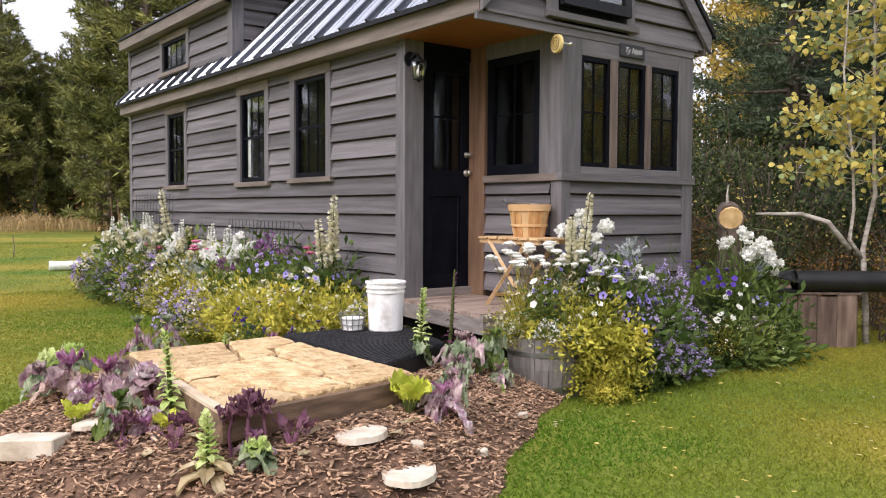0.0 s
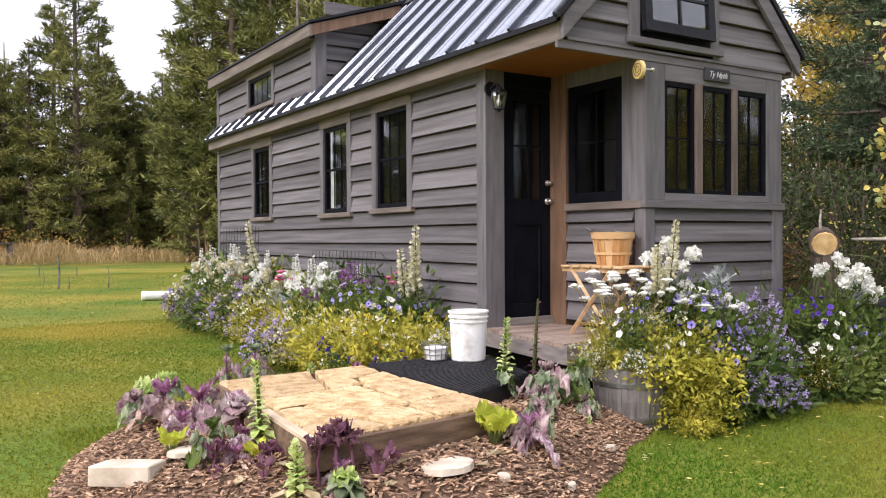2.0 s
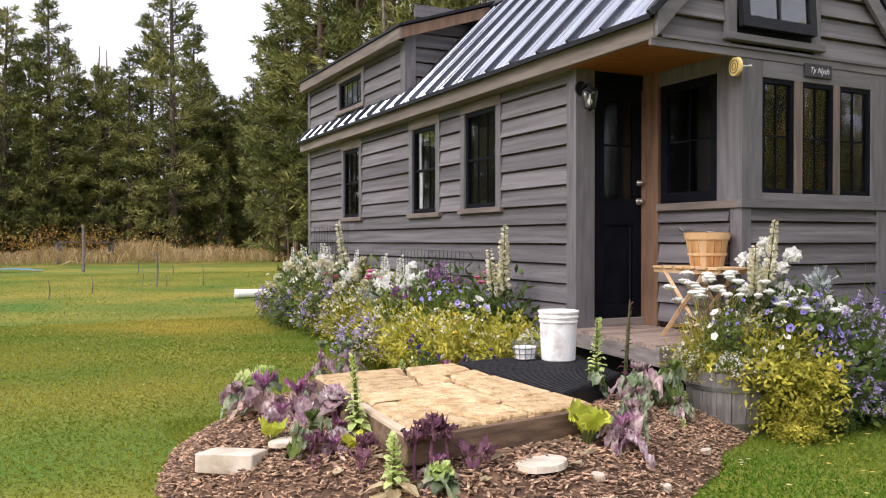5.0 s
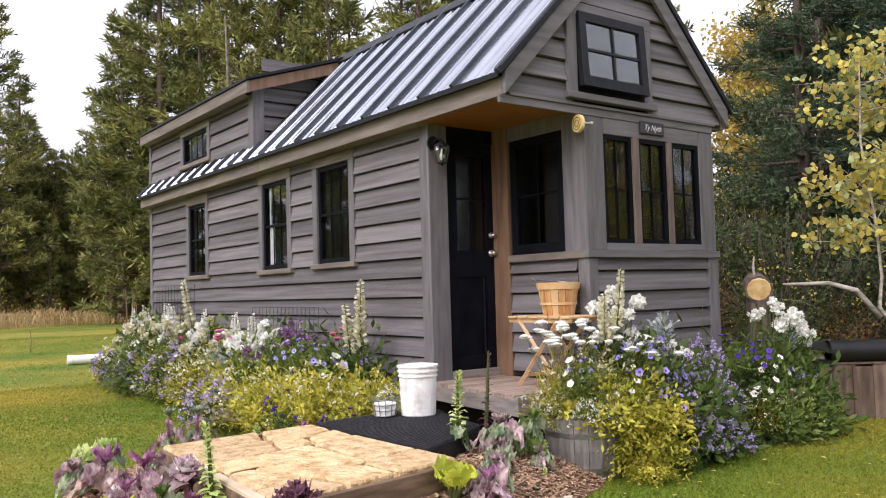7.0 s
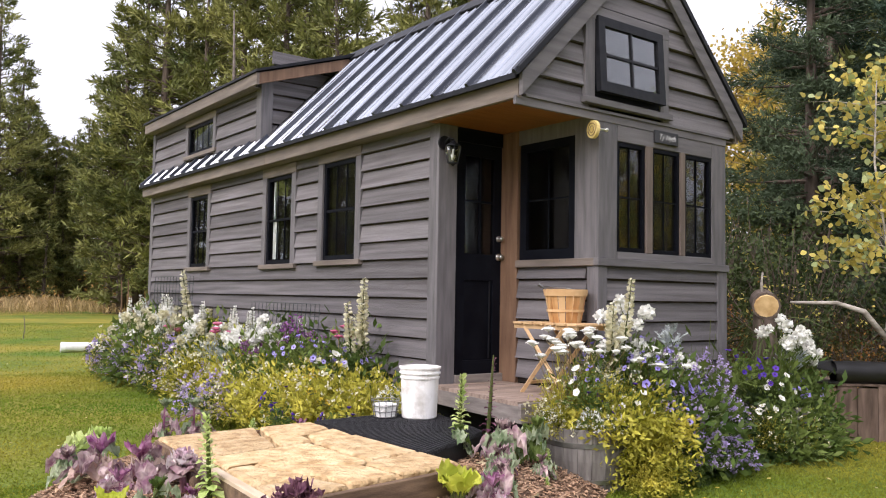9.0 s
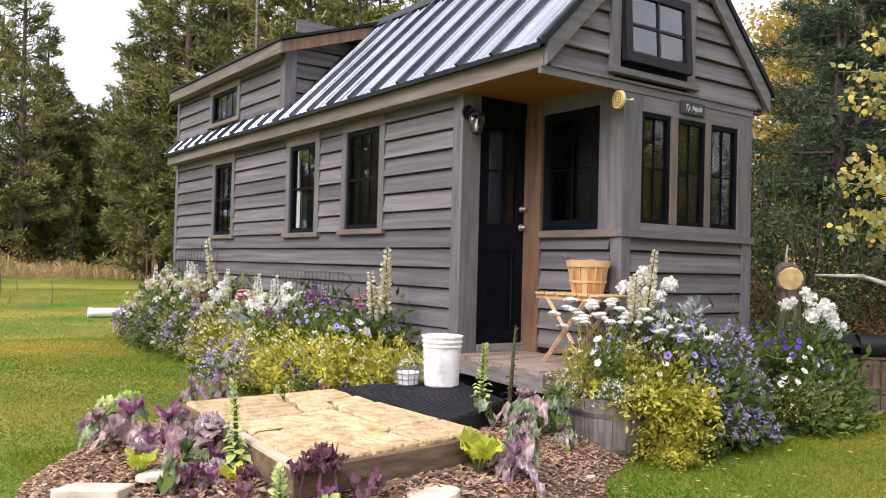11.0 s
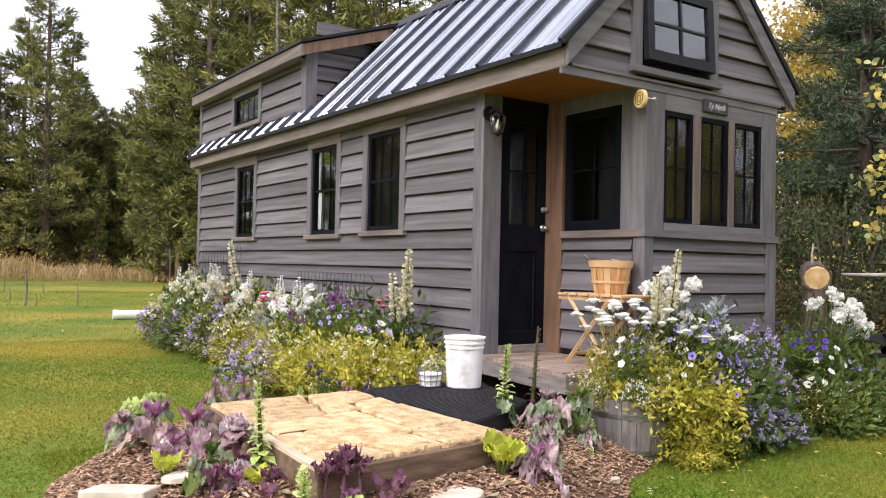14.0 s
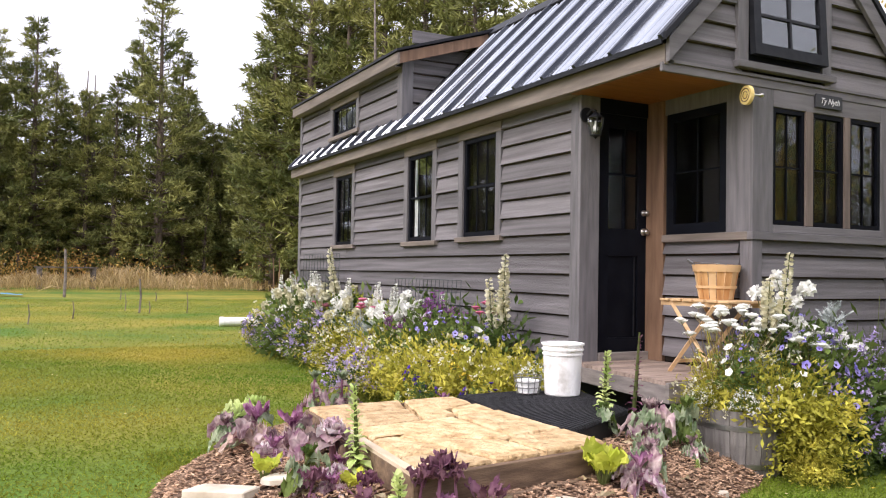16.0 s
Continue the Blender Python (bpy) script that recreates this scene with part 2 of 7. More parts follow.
def courses(parent, axis, face, sign, lo, hi, z0, z1, step, holes, material, breaks=()):
    """Rows of lapped boards from z0 to z1."""
    z = z0
    while z < z1 - 0.02:
        # the gap above each board shows the darkened wall as a shade line
        top = min(z + step - 0.016, z1)
        cut = sorted([(h[0], h[1]) for h in holes if h[2] < top and h[3] > z])
        a, spans = lo, []
        for c0, c1 in cut:
            spans.append((a, c0))
            a = c1
        spans.append((a, hi))
        for s0, s1 in spans:
            joints = [s0] + sorted(b + U(-0.8, 0.8) for b in breaks if s0 + 1 < b < s1 - 1 and rnd.random() < 0.6) + [s1]
            for q0, q1 in zip(joints, joints[1:]):
                if q1 - q0 > 0.02:
                    plank(parent, axis, face, sign, q0 + 0.001, q1 - 0.001, q0 + 0.001, q1 - 0.001, z, top, material)
        z += step


def window(name, axis, face, sign, a0, a1, z0, z1, cols=2, rows=2, trim=0.1, sill=True, meet=None, top_trim=0.09, frame_w=0.045, label="black-framed window with divided panes", depth=0.024):
    """A window in a wall plane: casing, sill, black sash, bars and panes."""
    win = new(name)
    win.parent = house
    tagged(win, label)

    def bx(bag, a, b, c, d, o0, o1):
        if axis == "y":
            x0, x1 = sorted((face + sign * o0, face + sign * o1))
            return bag.box(x0, x1, a, b, c, d)
        y0, y1 = sorted((face + sign * o0, face + sign * o1))
        return bag.box(a, b, y0, y1, c, d)
    if trim:
        tm = TRIM
        part("casing", bx(Bag(), a0 - trim, a0, z0, z1, 0.0, 0.036), tm, win, bevel=0.003)
        part("casing", bx(Bag(), a1, a1 + trim, z0, z1, 0.0, 0.036), tm, win, bevel=0.003)
        if top_trim:
            part("casing", bx(Bag(), a0 - trim, a1 + trim, z1, z1 + top_trim, 0.0, 0.039), TRIM_Y if axis == "y" else TRIM_X, win, bevel=0.003)
        if sill:
            part("sill", bx(Bag(), a0 - trim - 0.025, a1 + trim + 0.025, z0 - 0.055, z0, 0.0, 0.06), TRIM_Y if axis == "y" else TRIM_X, win, bevel=0.004)
    fw = frame_w
    sash = Bag()
    bx(sash, a0, a0 + fw, z0, z1, -depth, 0.012)
    bx(sash, a1 - fw, a1, z0, z1, -depth, 0.012)
    bx(sash, a0 + fw, a1 - fw, z0, z0 + fw * 1.15, -depth, 0.012)
    bx(sash, a0 + fw, a1 - fw, z1 - fw, z1, -depth, 0.012)
    part("sash", sash, BLACK, win)
    wa, wz = (a1 - a0 - 2 * fw), (z1 - z0 - 2.15 * fw)
    for i in range(1, cols):
        c = a0 + fw + wa * i / cols
        part("glazing_bar", bx(Bag(), c - 0.005, c + 0.005, z0 + fw * 1.15, z1 - fw, -depth + 0.012, -0.004), BLACK, win)
    for i in range(1, rows):
        c = z0 + fw * 1.15 + wz * i / rows
        h = 0.014 if meet == i else 0.006
        part("meeting_rail" if meet == i else "glazing_bar", bx(Bag(), a0 + fw, a1 - fw, c - h, c + h, -depth + 0.012, 0.004 if meet == i else -0.002), BLACK, win)
    part("pane", bx(Bag(), a0 + fw, a1 - fw, z0 + fw * 1.15, z1 - fw, -depth + 0.006, -depth + 0.010), GLASS, win)
    return win


# long wall with three windows
LW = [(6.40, 7.05, 1.645, 2.645), (3.89, 4.55, 1.635, 2.66), (2.50, 3.17, 1.65, 2.675)]
g = Bag()
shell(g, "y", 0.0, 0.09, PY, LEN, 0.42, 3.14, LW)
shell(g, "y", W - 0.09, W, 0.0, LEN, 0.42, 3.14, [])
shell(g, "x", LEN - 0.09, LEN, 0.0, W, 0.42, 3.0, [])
side_wall = part("side_wall", g, SHADE_BOARDS, house)
courses(side_wall, "y", 0.0, -1, PY + 0.10, LEN - 0.08, 0.4076, 2.80, 0.1752, [(a - 0.06, b + 0.06, c - 0.004, d + 0.03) for a, b, c, d in LW], SIDE_Y, breaks=(4.0, 6.5))
right_wall = part("back_wall", Bag().box(0, W, LEN, LEN + 0.03, 0.42, 2.96), SIDE_X, house)
part("plank", Bag().box(W, W + 0.03, 0.1, LEN, 0.42, 2.96), SIDE_Y, right_wall)
for a, b, c, d in LW:
    window("window", "y", 0.0, -1, a, b, c, d, cols=3, rows=2, meet=1, top_trim=2.775 - d, label="tall black-framed sash window in grey casing")
# white sash track showing in the half-open middle window
part("sash_track", Bag().box(0.016, 0.034, 4.405, 4.43, 2.16, 2.61).box(0.016, 0.034, 4.33, 4.43, 1.70, 2.16), CURTAIN, house, "white sash track in the open window")

# corner boards
part("corner_board", Bag().box(-0.038, 0.0, PY, PY + 0.105, 0.42, 2.79), TRIM, house, bevel=0.004)
part("corner_board", Bag().box(-0.038, 0.165, PY - 0.036, PY, 0.5, 2.79), TRIM, house, bevel=0.004)
part("corner_board", Bag().box(-0.036, 0.0, LEN - 0.085, LEN + 0.03, 0.42, 2.79), TRIM, house, bevel=0.004)
part("corner_board", Bag().box(-0.036, 0.0, LEN - 0.07, LEN + 0.03, 3.13, 3.80), TRIM, house, bevel=0.004)

# recessed porch: door wall, side wall, ceiling, deck
g = Bag()
shell(g, "x", PY, PY + 0.08, 0.0, PX, 0.42, 2.8, [(0.165, 0.74, 0.62, 2.665)])
part("door_wall", g, CEDAR, house)
part("door_head", Bag().box(0.165, PX, PY - 0.02, PY, 2.665, 2.79), BLACK, house)
PWIN = (0.24, 0.91, 1.632, 2.66)
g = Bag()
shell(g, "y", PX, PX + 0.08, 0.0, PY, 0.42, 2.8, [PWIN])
porch_wall = part("porch_side_wall", g, SHADE_BOARDS, house)
courses(porch_wall, "y", PX, -1, 0.11, 0.94, 0.60, 1.57, 0.173, [], SIDE_Y)
part("corner_post", Bag().box(PX - 0.036, PX, 0.93, PY, 0.55, 2.79), CEDAR, house, "brown cedar jamb board", bevel=0.003)
part("upper_panel", Bag().box(PX - 0.02, PX, 0.0, 0.24, 1.63, 2.79), TRIM, house)
part("upper_panel", Bag().box(PX - 0.02, PX, 0.24, 0.93, 2.66, 2.79), TRIM, house)
window("window", "y", PX, -1, *PWIN, cols=2, rows=2, trim=0, frame_w=0.075, label="black porch window with four panes")
part("porch_ceiling", Bag().box(-0.12, PX, 0.0, PY, 2.79, 2.81), CEILWOOD, house, "varnished pine porch ceiling")
bay_corner_ledge = Bag().box(PX - 0.055, PX, 0.0, 0.93, 1.565, 1.628)
part("ledge", bay_corner_ledge, TRIM_Y, house, bevel=0.004)

# door
door = new("front_door")
door.parent = house
tagged(door, "black painted door with two tall glass panes")
g = Bag()
DX0, DX1, DZ0, DZ1, DY = 0.165, 0.735, 0.62, 2.665, PY - 0.005
for x0, x1, z0, z1 in ((DX0, DX0 + 0.12, DZ0, DZ1), (DX1 - 0.12, DX1, DZ0, DZ1), (DX0 + 0.12, DX1 - 0.12, DZ0, 0.74), (DX0 + 0.12, DX1 - 0.12, 1.447, 1.68), (DX0 + 0.12, DX1 - 0.12, 2.55, DZ1)):
    g.box(x0, x1, DY, DY + 0.045, z0, z1)
part("leaf", g, BLACK, door)
part("panel", Bag().box(DX0 + 0.12, DX1 - 0.12, DY + 0.018, DY + 0.03, 0.74, 1.447), BLACK, door)
part("panel_bead", Bag().box(DX0 + 0.415, DX0 + 0.422, DY + 0.004, DY + 0.018, 0.75, 1.44), BLACKMETAL, door)
part("pane", Bag().box(DX0 + 0.12, DX1 - 0.12, DY + 0.02, DY + 0.024, 1.68, 2.55), GLASS, door)
part("glazing_bar", Bag().box(0.453, 0.473, DY + 0.008, DY + 0.03, 1.68, 2.55).box(DX0 + 0.12, 0.453, DY + 0.008, DY + 0.03, 2.14, 2.16).box(0.473, DX1 - 0.12, DY + 0.008, DY + 0.03, 2.14, 2.16), BLACK, door)
for z, r in ((1.826, 0.026), (1.66, 0.032)):
    g = Bag()
    g.tube([(0.672, DY, z), (0.672, DY - 0.012, z)], [r, r], 16)
    g.tube([(0.672, DY - 0.012, z), (0.672, DY - 0.035, z), (0.672, DY - 0.05, z), (0.672, DY - 0.062, z)], [0.012, 0.014, r * 0.85, r * 0.5], 16)
    part("knob" if r > 0.03 else "deadbolt", g, STEEL, door, "satin nickel hardware", smooth=True)
part("threshold", Bag().box(0.17, PX, PY - 0.05, PY + 0.06, DECKZ, 0.62), DECKEDGE, house, bevel=0.004)

# deck boards, skewed a little at the open corner
deck = new("porch_deck")
deck.parent = house
tagged(deck, "weathered brown board deck of the porch")
for i in range(9):
    t0, t1 = i / 9, (i + 1) / 9
    y0, y1 = -0.10 + 1.24 * t0, -0.10 + 1.24 * t1 - 0.006
    part("board", Bag().box(-0.20 + 0.17 * t0, 0.73, y0, y1, DECKZ - 0.03, DECKZ + U(-0.002, 0.002)), DECK, deck)
part("edge_board", Bag().hexa([(-0.21, -0.115, 0.40), (-0.17, -0.10, 0.40), (-0.02, 1.14, 0.40), (-0.05, 1.14, 0.40)], [(-0.21, -0.115, 0.52), (-0.17, -0.10, 0.52), (-0.02, 1.14, 0.52), (-0.05, 1.14, 0.52)]), DECKEDGE, deck)
part("edge_board", Bag().box(-0.21, 0.74, -0.15, -0.115, 0.40, 0.54), DECKEDGE, deck)
part("chassis", Bag().box(0.12, W - 0.12, 0.15, LEN - 0.2, 0.22, 0.42), BLACKMETAL, house, "dark steel trailer frame under the floor")
part("floor", Bag().box(0.0, W, PY, LEN, 0.42, 0.56).box(PX, W, 0.0, PY, 0.42, 0.56), SHADE_BOARDS, house)

# bay front with three windows
BW = [(0.953, 1.293, 1.709, 2.587), (1.396, 1.756, 1.709, 2.587), (1.842, 2.221, 1.709, 2.587)]
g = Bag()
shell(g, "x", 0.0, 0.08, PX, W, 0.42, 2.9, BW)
bay = part("bay_wall", g, SHADE_BOARDS, house)
courses(bay, "x", 0.0, -1, 0.812, 2.294, 0.427, 1.57, 0.173, [], SIDE_X)
part("corner_board", Bag().box(PX - 0.036, 0.812, -0.036, 0.0, 0.42, 1.566), TRIM, house, bevel=0.004)
part("corner_board", Bag().box(PX - 0.036, PX, 0.0, 0.085, 0.42, 1.566), TRIM, house, bevel=0.004)
part("corner_board", Bag().box(2.294, W, -0.036, 0.0, 0.42, 1.566), TRIM, house, bevel=0.004)
part("ledge", Bag().box(PX - 0.055, W + 0.012, -0.055, 0.0, 1.566, 1.628), TRIM_X, house, bevel=0.004)
for x0, x1 in ((PX - 0.022, 0.943), (2.231, W)):
    part("upright", Bag().box(x0, x1, -0.022, 0.0, 1.63, 2.735), TRIM, house, bevel=0.003)
for x0, x1 in ((1.303, 1.386), (1.766, 1.832)):
    part("mullion", Bag().box(x0, x1, -0.03, 0.0, 1.69, 2.60), MULLION, house, "brown timber mullion", bevel=0.003)
part("head_board", Bag().box(0.945, 2.229, -0.022, 0.0, 2.60, 2.735), TRIM_X, house, bevel=0.003)
part("sill", Bag().box(0.945, 2.229, -0.03, 0.0, 1.63, 1.688), TRIM_X, house, bevel=0.003)
for a, b, c, d in BW:
    window("window", "x", 0.0, -1, a - 0.008, b + 0.008, c - 0.02, d + 0.008, cols=2, rows=2, trim=0, frame_w=0.032, label="narrow black-framed window with four panes")

# gable: band, siding, window
g = Bag()
g.add([(0, 0.0, 2.79), (W, 0.0, 2.79), (W, 0, 3.1), (W / 2, 0, RIDGE - 0.06), (0, 0, 3.1), (0, 0.08, 2.79), (W, 0.08, 2.79), (W, 0.08, 3.1), (W / 2, 0.08, RIDGE - 0.06), (0, 0.08, 3.1)], [(0, 1, 2, 3, 4), (9, 8, 7, 6, 5), (0, 5, 6, 1)])
gable = part("gable_wall", g, SHADE_BOARDS, house)
part("band", Bag().box(-0.19, W + 0.0, -0.03, 0.0, 2.735, 2.80), TRIM_X, house, bevel=0.003)
part("band_lip", Bag().box(-0.10, W + 0.03, -0.045, 0.0, 2.80, 2.822), TRIM_X, house)
GW = (0.645, 1.455, 2.925, 3.545)


def gable_planks():
    z = 2.822
    while z < 4.3:
        top = min(z + 0.155, 4.38)
        x0, x1 = max(-0.12, (z - EAVE) / SLOPE - 0.20), max(-0.12, (top - EAVE) / SLOPE - 0.20)
        spans = [(x0, W - x0, x1, W - x1)]
        if z < GW[3] and top > GW[2] + 0.03:
            spans = [(x0, GW[0] - 0.06, x1, GW[0] - 0.06), (GW[1] + 0.06, W - x0, GW[1] + 0.06, W - x1)]
        for s in spans:
            plank(gable, "x", 0.0, -1, s[0], s[1], s[2], s[3], z, top, SIDE_X)
        z += 0.17


gable_planks()
gw = new("loft_window")
gw.parent = house
tagged(gw, "black-framed loft window hinged open at its foot")
for x0, x1 in ((GW[0] - 0.115, GW[0] - 0.005), (GW[1] + 0.005, GW[1] + 0.115)):
    part("casing", Bag().box(x0, x1, -0.05, -0.012, GW[2] - 0.02, GW[3] + 0.1), TRIM, gw, bevel=0.003)
part("casing", Bag().box(GW[0] - 0.115, GW[1] + 0.115, -0.052, -0.012, GW[3] + 0.005, GW[3] + 0.11), TRIM_X, gw, bevel=0.003)
part("sill", Bag().box(GW[0] - 0.14, GW[1] + 0.14, -0.08, -0.005, GW[2] - 0.075, GW[2] - 0.022), TRIM_X, gw, bevel=0.004)
# flat black sheet in place of the unlit loft behind the pane
part("recess", Bag().box(GW[0], GW[1], -0.034, -0.03, GW[2], GW[3]), BLACK, gw)
sash = new("open_sash")
sash.parent = gw
g = Bag()
w2, h2 = GW[1] - GW[0], GW[3] - GW[2]
for x0, x1, z0, z1 in ((0, 0.075, -h2, 0), (w2 - 0.075, w2, -h2, 0), (0.075, w2 - 0.075, -h2, -h2 + 0.085), (0.075, w2 - 0.075, -0.075, 0)):
    g.box(x0, x1, -0.02, 0.03, z0, z1)
for c in (w2 / 2,):
    g.box(c - 0.011, c + 0.011, -0.012, 0.015, -h2 + 0.085, -0.075)
g.box(0.075, w2 / 2 - 0.011, -0.012, 0.015, -h2 / 2 - 0.011, -h2 / 2 + 0.011).box(w2 / 2 + 0.011, w2 - 0.075, -0.012, 0.015, -h2 / 2 - 0.011, -h2 / 2 + 0.011)
tilt = pose(GW[0], -0.055, GW[3] + 0.03, -3.5, 0, 0)
bpy.data.objects.remove(sash)
sash = part("open_sash", g, BLACKMETAL, gw)
sash.matrix_basis = tilt
part("pane", Bag().box(0.075, w2 - 0.075, 0.0, 0.004, -h2 + 0.085, -0.075), LOFTGLASS, sash)

# roof: metal panels with ribs on the near slope, a slab below, fascia and rake boards
roof = new("roof")
roof.parent = house
tagged(roof, "galvanised metal roof with raised ribs")
XR = W / 2
g = Bag()
for s in (0, 1):
    a = -0.19 if s == 0 else W + 0.19
    g.hexa([(a, -0.03, EAVE - 0.04), (XR, -0.03, RIDGE - 0.06), (XR, LEN + 0.02, RIDGE - 0.06), (a, LEN + 0.02, EAVE - 0.04)], [(a, -0.03, EAVE - 0.012), (XR, -0.03, RIDGE - 0.012), (XR, LEN + 0.02, RIDGE - 0.012), (a, LEN + 0.02, EAVE - 0.012)])
part("underlay", g, BLACKMETAL, roof)
nx, nz = -SLOPE / math.hypot(1, SLOPE), 1 / math.hypot(1, SLOPE)


def roof_panel(y0, y1, x0, x1, side=0, name="roof_panel"):
    """One sheet from the eave up: a tall rib at each joint and two low beads between."""
    w = y1 - y0
    prof = [(0, 0.0), (0.07, 0.0), (0.078, 0.010), (0.088, 0.010), (0.096, 0.0), (0.16, 0.0), (0.168, 0.010), (0.182, 0.010), (0.19, 0.0), (0.30, 0.0), (0.308, 0.010), (0.322, 0.010), (0.33, 0.0), (w, 0.0)]
    v = []
    for x in (x0, x1):
        for py, h in prof:
            xx, zz = x + nx * (h + 0.002), EAVE + SLOPE * (x + 0.218) + nz * (h + 0.002)
            v.append((xx if side == 0 else W - xx, y0 + min(py, w), zz))
    k = len(prof)
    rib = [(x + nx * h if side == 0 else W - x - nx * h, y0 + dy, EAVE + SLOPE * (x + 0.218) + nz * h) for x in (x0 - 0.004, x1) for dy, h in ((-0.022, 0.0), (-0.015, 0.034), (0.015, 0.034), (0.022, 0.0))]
    # the whole rib is coloured dark in place of its shaded side
    part("seam", Bag().hexa(rib[:4], rib[4:]), SHADE_RIBM, roof, "raised roof seam, coloured dark for its shaded side")
    return part(name, Bag().add(v, [(i, i + 1, k + i + 1, k + i) for i in range(k - 1)]), ROOFM, roof)


PITCH = 0.457
rows_y = [-0.06] + [0.497 + PITCH * i for i in range(19) if 0.497 + PITCH * i < LEN]
for i, y0 in enumerate(rows_y):
    y1 = rows_y[i + 1] if i + 1 < len(rows_y) else LEN + 0.04
    roof_panel(y0, y1, -0.225, XR if y0 < 4.6 else 0.0)
    roof_panel(y0, y1, -0.225, XR, side=1)
part("eave_edge", Bag().box(-0.232, -0.222, -0.06, LEN + 0.04, EAVE - 0.045, EAVE - 0.004), BLACKMETAL, roof)
part("ridge_cap", Bag().hexa([(XR - 0.13, -0.07, RIDGE - 0.115), (XR, -0.07, RIDGE + 0.02), (XR, LEN + 0.04, RIDGE + 0.02), (XR - 0.13, LEN + 0.04, RIDGE - 0.115)], [(XR - 0.135, -0.07, RIDGE - 0.1), (XR, -0.07, RIDGE + 0.045), (XR, LEN + 0.04, RIDGE + 0.045), (XR - 0.135, LEN + 0.04, RIDGE - 0.1)]).hexa([(XR + 0.13, -0.07, RIDGE - 0.115), (XR, -0.07, RIDGE + 0.02), (XR, LEN + 0.04, RIDGE + 0.02), (XR + 0.13, LEN + 0.04, RIDGE - 0.115)], [(XR + 0.135, -0.07, RIDGE - 0.1), (XR, -0.07, RIDGE + 0.045), (XR, LEN + 0.04, RIDGE + 0.045), (XR + 0.135, LEN + 0.04, RIDGE - 0.1)]), BLACKMETAL, roof)
part("fascia", Bag().box(-0.178, -0.14, -0.04, 4.3, 2.785, EAVE - 0.03), TRIM_Y, house, bevel=0.003)
part("fascia", Bag().box(-0.178, -0.14, 4.302, LEN + 0.02, 2.785, EAVE - 0.03), TRIM_Y, house, bevel=0.003)
part("fascia", Bag().box(W + 0.14, W + 0.178, -0.04, LEN + 0.02, 2.785, EAVE - 0.03), TRIM_Y, house, bevel=0.003)
part("soffit", Bag().box(-0.14, 0.0, PY, LEN, 2.785, 2.80).box(W, W + 0.14, 0.0, LEN, 2.785, 2.80), TRIM_Y, house)
for s in (0, 1):
    def mx(x):
        return x if s == 0 else W - x
    g = Bag()
    quad = [(mx(-0.18), EAVE - 0.17), (mx(XR), RIDGE - 0.215), (mx(XR), RIDGE - 0.03), (mx(-0.18), EAVE + 0.005)]
    g.add([(x, y, z) for y in (-0.088, -0.05) for x, z in quad], [(0, 1, 2, 3), (7, 6, 5, 4), (0, 4, 5, 1), (1, 5, 6, 2), (2, 6, 7, 3), (3, 7, 4, 0)])
    part("rake_board", g, TRIM_X, house, bevel=0.003)
    g = Bag()
    quad = [(mx(-0.225), EAVE - 0.022), (mx(XR), RIDGE - 0.03), (mx(XR), RIDGE + 0.03), (mx(-0.225), EAVE + 0.035)]
    g.add([(x, y, z) for y in (-0.105, -0.02) for x, z in quad], [(0, 1, 2, 3), (7, 6, 5, 4), (0, 4, 5, 1), (1, 5, 6, 2), (2, 6, 7, 3), (3, 7, 4, 0)])
    part("rake_trim", g, BLACKMETAL, roof, "black metal edge trim")

# shed dormer
DY0, DZT = 4.80, 3.80
DWN = (6.30, 7.25, 3.26, 3.685)
g = Bag()
shell(g, "y", 0.0, 0.08, DY0, LEN, 3.0, DZT + 0.1, [DWN])
g.add([(0.0, DY0, 3.1), (0.0, DY0, 3.9), (1.2, DY0, 4.28), (1.2, DY0, 4.3), (0.0, DY0 + 0.05, 3.1), (0.0, DY0 + 0.05, 3.9), (1.2, DY0 + 0.05, 4.28), (1.2, DY0 + 0.05, 4.3)], [(0, 1, 2, 3), (7, 6, 5, 4)])
dormer = part("dormer_wall", g, SHADE_BOARDS, house)
courses(dormer, "y", 0.0, -1, DY0 + 0.10, LEN - 0.07, 3.17, 3.84, 0.185, [(DWN[0] - 0.06, DWN[1] + 0.06, DWN[2] - 0.02, DWN[3] + 0.02)], SIDE_Y)
z = 3.2
while z < 4.15:
    x0 = (z - EAVE) / SLOPE - 0.218
    x1 = (z + 0.2 - EAVE) / SLOPE - 0.218
    plank(dormer, "x", DY0, -1, 0.11, max(x0 + 0.06, 0.12), 0.11, max(x1 + 0.03, 0.12), z, z + 0.168, SIDE_X)
    z += 0.185
part("corner_board", Bag().box(-0.036, 0.0, DY0 - 0.036, DY0 + 0.10, 3.15, 3.86), TRIM, house, bevel=0.004)
part("corner_board", Bag().box(0.0, 0.12, DY0 - 0.036, DY0, 3.2, 3.92), TRIM, house, bevel=0.004)
window("dormer_window", "y", 0.0, -1, *DWN, cols=4, rows=1, top_trim=0.09, label="low black dormer window with four panes")
part("dormer_roof", Bag().hexa([(-0.20, 4.57, 3.935), (1.2, 4.57, 4.385), (1.2, LEN + 0.04, 4.385), (-0.20, LEN + 0.04, 3.935)], [(-0.20, 4.57, 3.965), (1.2, 4.57, 4.425), (1.2, LEN + 0.04, 4.425), (-0.20, LEN + 0.04, 3.965)]), BLACKMETAL, house, "dark metal roof of the dormer")
part("fascia", Bag().box(-0.178, -0.14, 4.60, LEN + 0.02, 3.79, 3.933), TRIM_Y, house, bevel=0.003)
